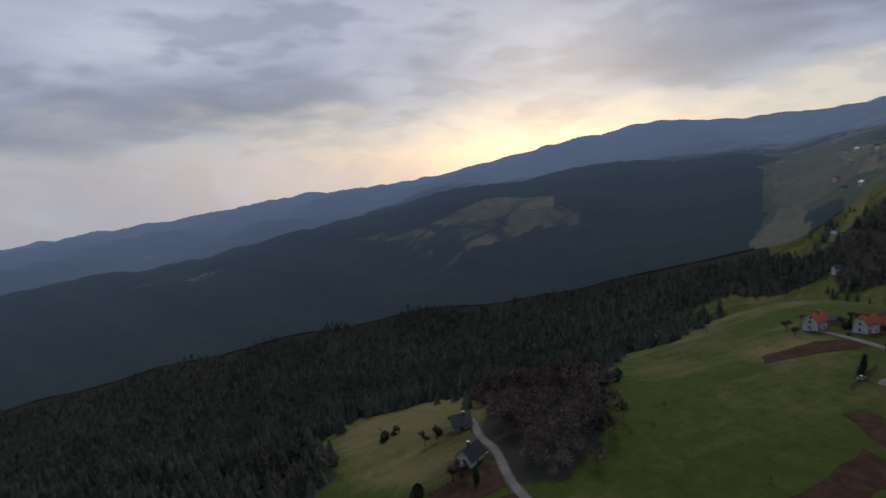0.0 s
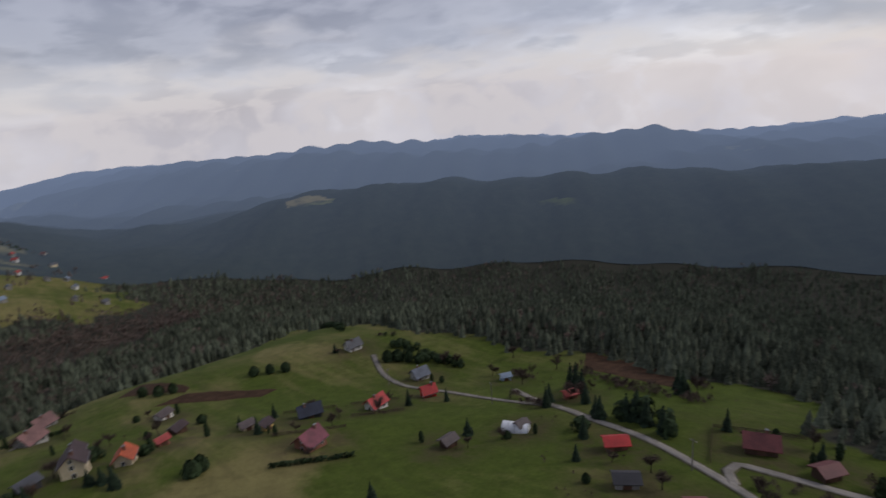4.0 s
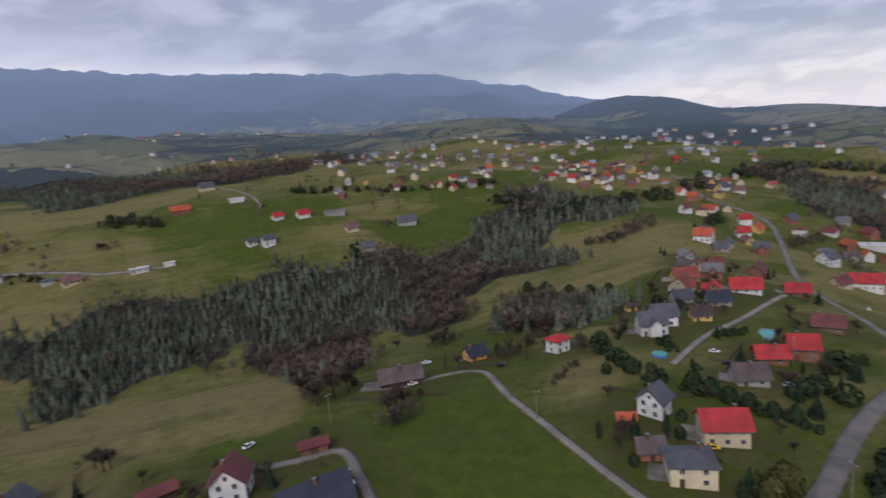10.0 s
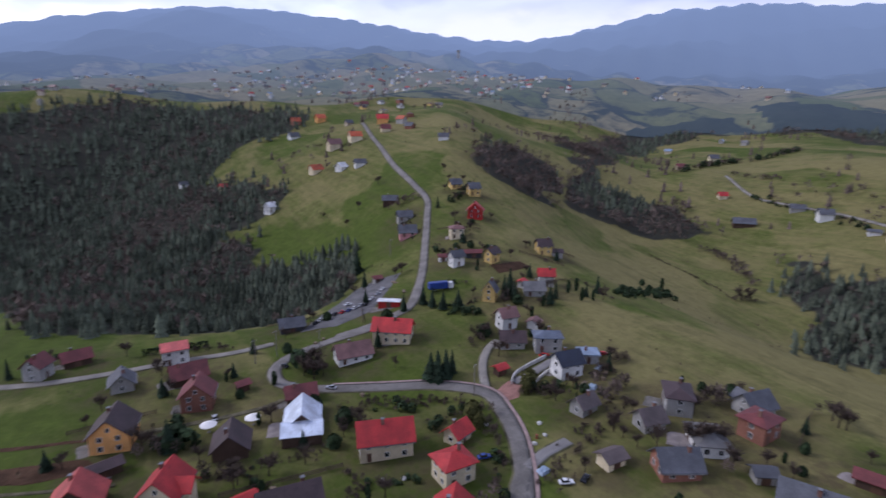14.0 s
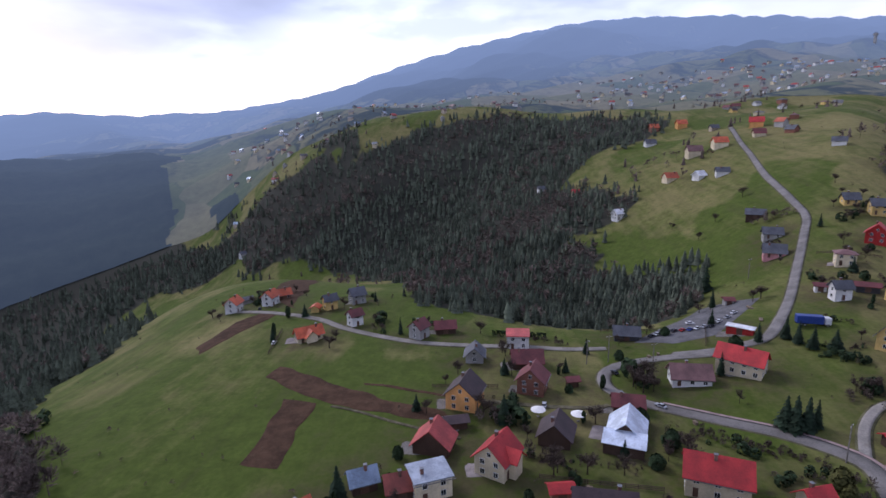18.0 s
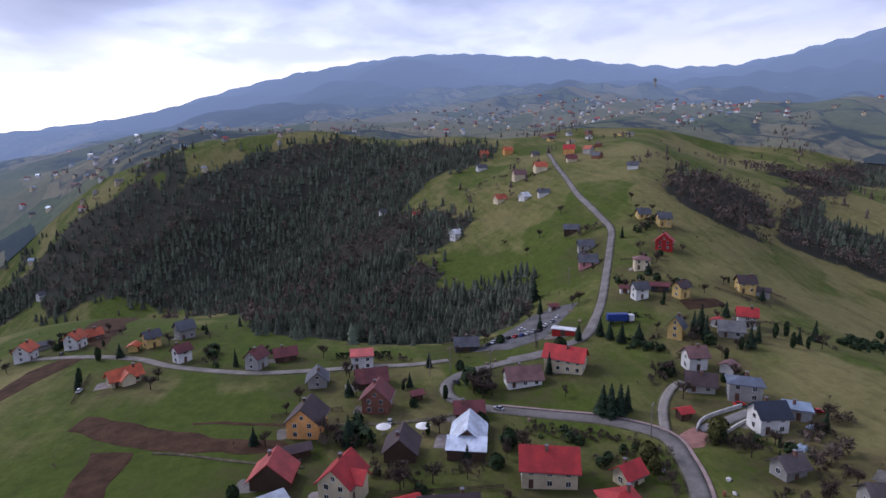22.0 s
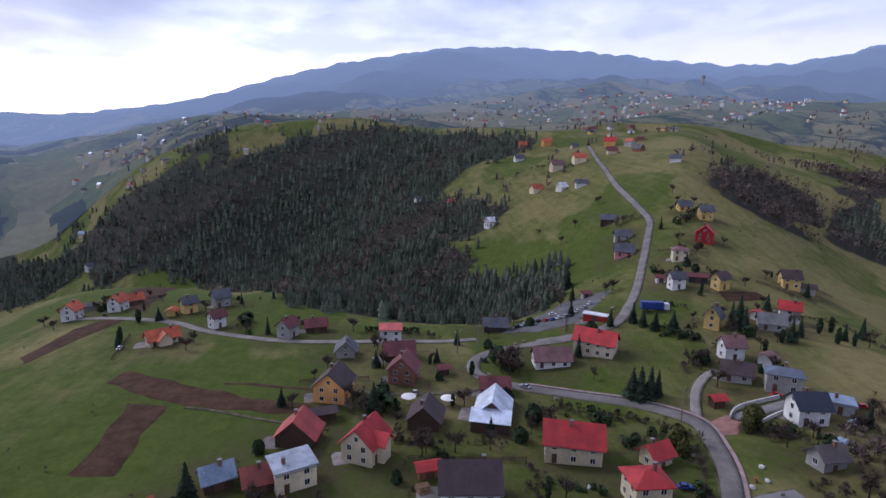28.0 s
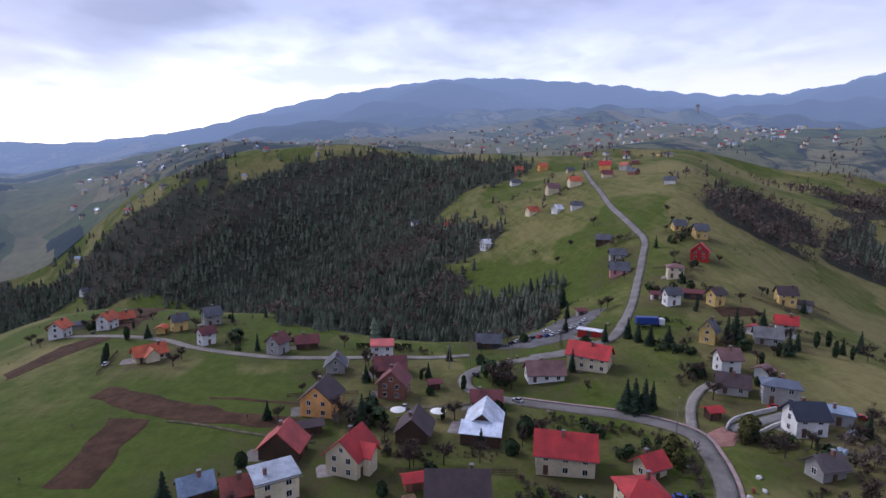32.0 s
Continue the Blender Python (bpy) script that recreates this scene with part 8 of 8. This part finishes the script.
def garden_stone(x, y, turn):
    bm = bmesh.new()
    bmesh.ops.create_icosphere(bm, subdivisions=2, radius=0.6)
    for v in bm.verts:
        v.co *= 1 + 0.5 * noise.noise(v.co * 1.7 + Vector((x, y, 0)))
        v.co.z = v.co.z * 0.7 + 0.2
    me = bpy.data.meshes.new("garden_stone")
    bm.to_mesh(me)
    bm.free()
    me.materials.append(PALE_STONE)
    ob = new("garden_stone", me)
    ob.matrix_basis = pose(x, y, float(ground_z(x, y)), 0, 0, turn)
    tagged(ob, "pale rough boulder set in a rock garden", "stone", "garden stones")


def tarpaulin(x, y, turn):
    r = random.Random(int(x * 10))
    n = 7
    verts = [((i / n - 0.5) * 3, (j / n - 0.5) * 2.2, (0 if i in (0, n) or j in (0, n) else 0.45 + 0.25 * r.random())) for i in range(n + 1) for j in range(n + 1)]
    faces = [(i * (n + 1) + j, (i + 1) * (n + 1) + j, (i + 1) * (n + 1) + j + 1, i * (n + 1) + j + 1) for i in range(n) for j in range(n)]
    ob = mesh_object("tarpaulin", verts, faces, BLUE_TARP)
    ob.matrix_basis = pose(x, y, float(ground_z(x, y)) + 0.05, 0, 0, turn)
    tagged(ob, "crumpled pale blue tarpaulin over stored goods", "tarpaulin", "yard clutter")


crate(93.0, 20.6, 58)
crate(90.7, 17.7, 94)
crate(89.5, 8.8, 96)
crate(87.3, 4.4, 32)
crate(85.4, 13.2, 49)
crate(83.2, 7.7, 11)
crate(101.3, -101.2, 21)
crate(97.3, -100.5, 35)
crate(101.9, -12.9, 63)
timber_stack(91.3, 15.2, 129)
timber_stack(88.0, 11.8, 53)
timber_stack(86.9, 6.7, 102)
timber_stack(84.2, 10.2, 164)
timber_stack(84.6, 1.6, 7)
timber_stack(98.6, -94.6, 117)
timber_stack(99.9, -104.2, 124)
barrel(87.5, 15.9, 116)
barrel(89.4, 11.1, 99)
barrel(85.6, 5.5, 126)
barrel(89.0, 12.9, 146)
barrel(87.1, -69.2, 49)
garden_stone(91.2, -73.4, 103)
garden_stone(86.8, -71.4, 22)
garden_stone(85.6, -67.5, 124)
garden_stone(92.3, -86.5, 59)
garden_stone(93.2, -33.3, 5)
garden_stone(91.5, -37.5, 179)
garden_stone(98.4, -62.9, 68)
tarpaulin(87.8, 14.4, 133)
tarpaulin(102.6, -104.6, 104)
tarpaulin(96.2, -95.3, 121)
tarpaulin(77.2, -63.0, 97)
crate(167.8, -41.6, 29)
crate(169.3, -44.8, 169)
crate(130.3, 4.7, 66)
crate(128.2, -42.7, 24)
timber_stack(202.6, -86.5, 16)
timber_stack(251.0, -57.7, 98)
timber_stack(188.2, -83.8, 158)


# ---- rough grass, weeds and shrubs on the meadows ----
wild = np.random.default_rng(17)
wr, wb = 60 + 520 * wild.random(5200) ** 0.8, wild.random(5200) * 6.283
wx, wy = -wr * np.sin(wb), wr * np.cos(wb)
clump = ripple(wx * 3.1, wy * 3.1 + 40) + 0.5 * ripple(wx * 9, wy * 9)
keep = (clump > 0.35) & (wooded(wx, wy) < 0.5) & (dryness(wx, wy) > 0.1)
spots = [(a, b) for a, b in zip(wx[keep], wy[keep]) if clear_of_roads(a, b, 1.0)]
LOW = [bare_crown(rng, 14) for _ in range(5)]
scatter("shrubs", spots, LOW, material("brown_scrub", (0.105, 0.080, 0.052), 0.95, 0.3, 1.0, island=True), wild.uniform(0.7, 2.3, len(spots)), 3, "brown dry scrub scattered over the meadow")


# ---- garden walls, logs, round pool, far tower ----
PALE_WALL = material("pale_concrete_wall", (0.55, 0.53, 0.50), 0.9, 0.12, 0.8, 0.3, dirt=(0.30, 0.28, 0.24))


def garden_wall(high, *line):
    verts, faces = [], []
    pts = resample(line, 1.5)
    zs = ground_z([p.x for p in pts], [p.y for p in pts])
    for k, p in enumerate(pts):
        d = pts[min(k + 1, len(pts) - 1)] - pts[max(k - 1, 0)]
        d.normalize()
        for s, z in ((-0.18, -0.5), (0.18, -0.5), (0.18, high), (-0.18, high)):
            verts.append((p.x - d.y * s, p.y + d.x * s, float(zs[k]) + z))
    for k in range(len(pts) - 1):
        faces += [(4 * k + c, 4 * k + (c + 1) % 4, 4 * k + 4 + (c + 1) % 4, 4 * k + 4 + c) for c in range(4)]
    n = 4 * (len(pts) - 1)
    faces += [(0, 1, 2, 3), (n + 3, n + 2, n + 1, n)]
    tagged(mesh_object("garden_wall", verts, faces, PALE_WALL), "low pale concrete retaining wall beside a driveway", "wall", "garden walls")


garden_wall(1.1, (110, -79), (114, -84), (116, -96))
garden_wall(0.9, (106, -83), (109, -90), (111, -98))

pile = new("log_pile")
pile.matrix_basis = pose(94.3, -5.3, float(ground_z(94.3, -5.3)), 0, 0, 20)
tagged(pile, "stack of cut firewood logs on the grass", "log pile")
LOG_WOOD = material("cut_log_wood", (0.26, 0.17, 0.10), 0.9, 0.2, 0.3, 0.3)
for row in range(4):
    for k in range(7 - row):
        bm = bmesh.new()
        bmesh.ops.create_cone(bm, cap_ends=True, segments=8, radius1=0.20, radius2=0.17, depth=2.4, matrix=pose((k - (6 - row) / 2) * 0.40, 0, 0.2 + 0.34 * row, 90, 0, 0))
        part("log", bm, LOG_WOOD, pile)

tub = new("garden_pool")
tub.matrix_basis = pose(-101, -135.6, float(ground_z(-101, -135.6)), 0, 0, 0)
tagged(tub, "round blue paddling pool in a garden", "pool")
bm = bmesh.new()
bmesh.ops.create_cone(bm, cap_ends=True, segments=24, radius1=2.3, radius2=2.3, depth=1.6, matrix=pose(0, 0, 0.1))
part("pool_wall", bm, material("blue_pool_liner", (0.08, 0.22, 0.45), 0.4, 0.05), tub)
bm = bmesh.new()
bmesh.ops.create_cone(bm, cap_ends=True, segments=24, radius1=2.1, radius2=2.1, depth=0.04, matrix=pose(0, 0, 0.93))
part("water", bm, MATS["pool_water"], tub)

mast = new("lookout_tower")
mast.matrix_basis = pose(1758, -1053, float(ground_z(1758, -1053)), 0, 0, 30)
tagged(mast, "small lookout tower on a distant hilltop", "tower")
part("shaft", box(-3, 3, -3, 3, -4, 24, 0.2), wall_material("grey"), mast)
part("cabin", box(-4.5, 4.5, -4.5, 4.5, 24, 29, 0.2), wall_material("grey"), mast)
part("roof", hip_roof(9, 9, 29, 4), roof_material("slate"), mast)
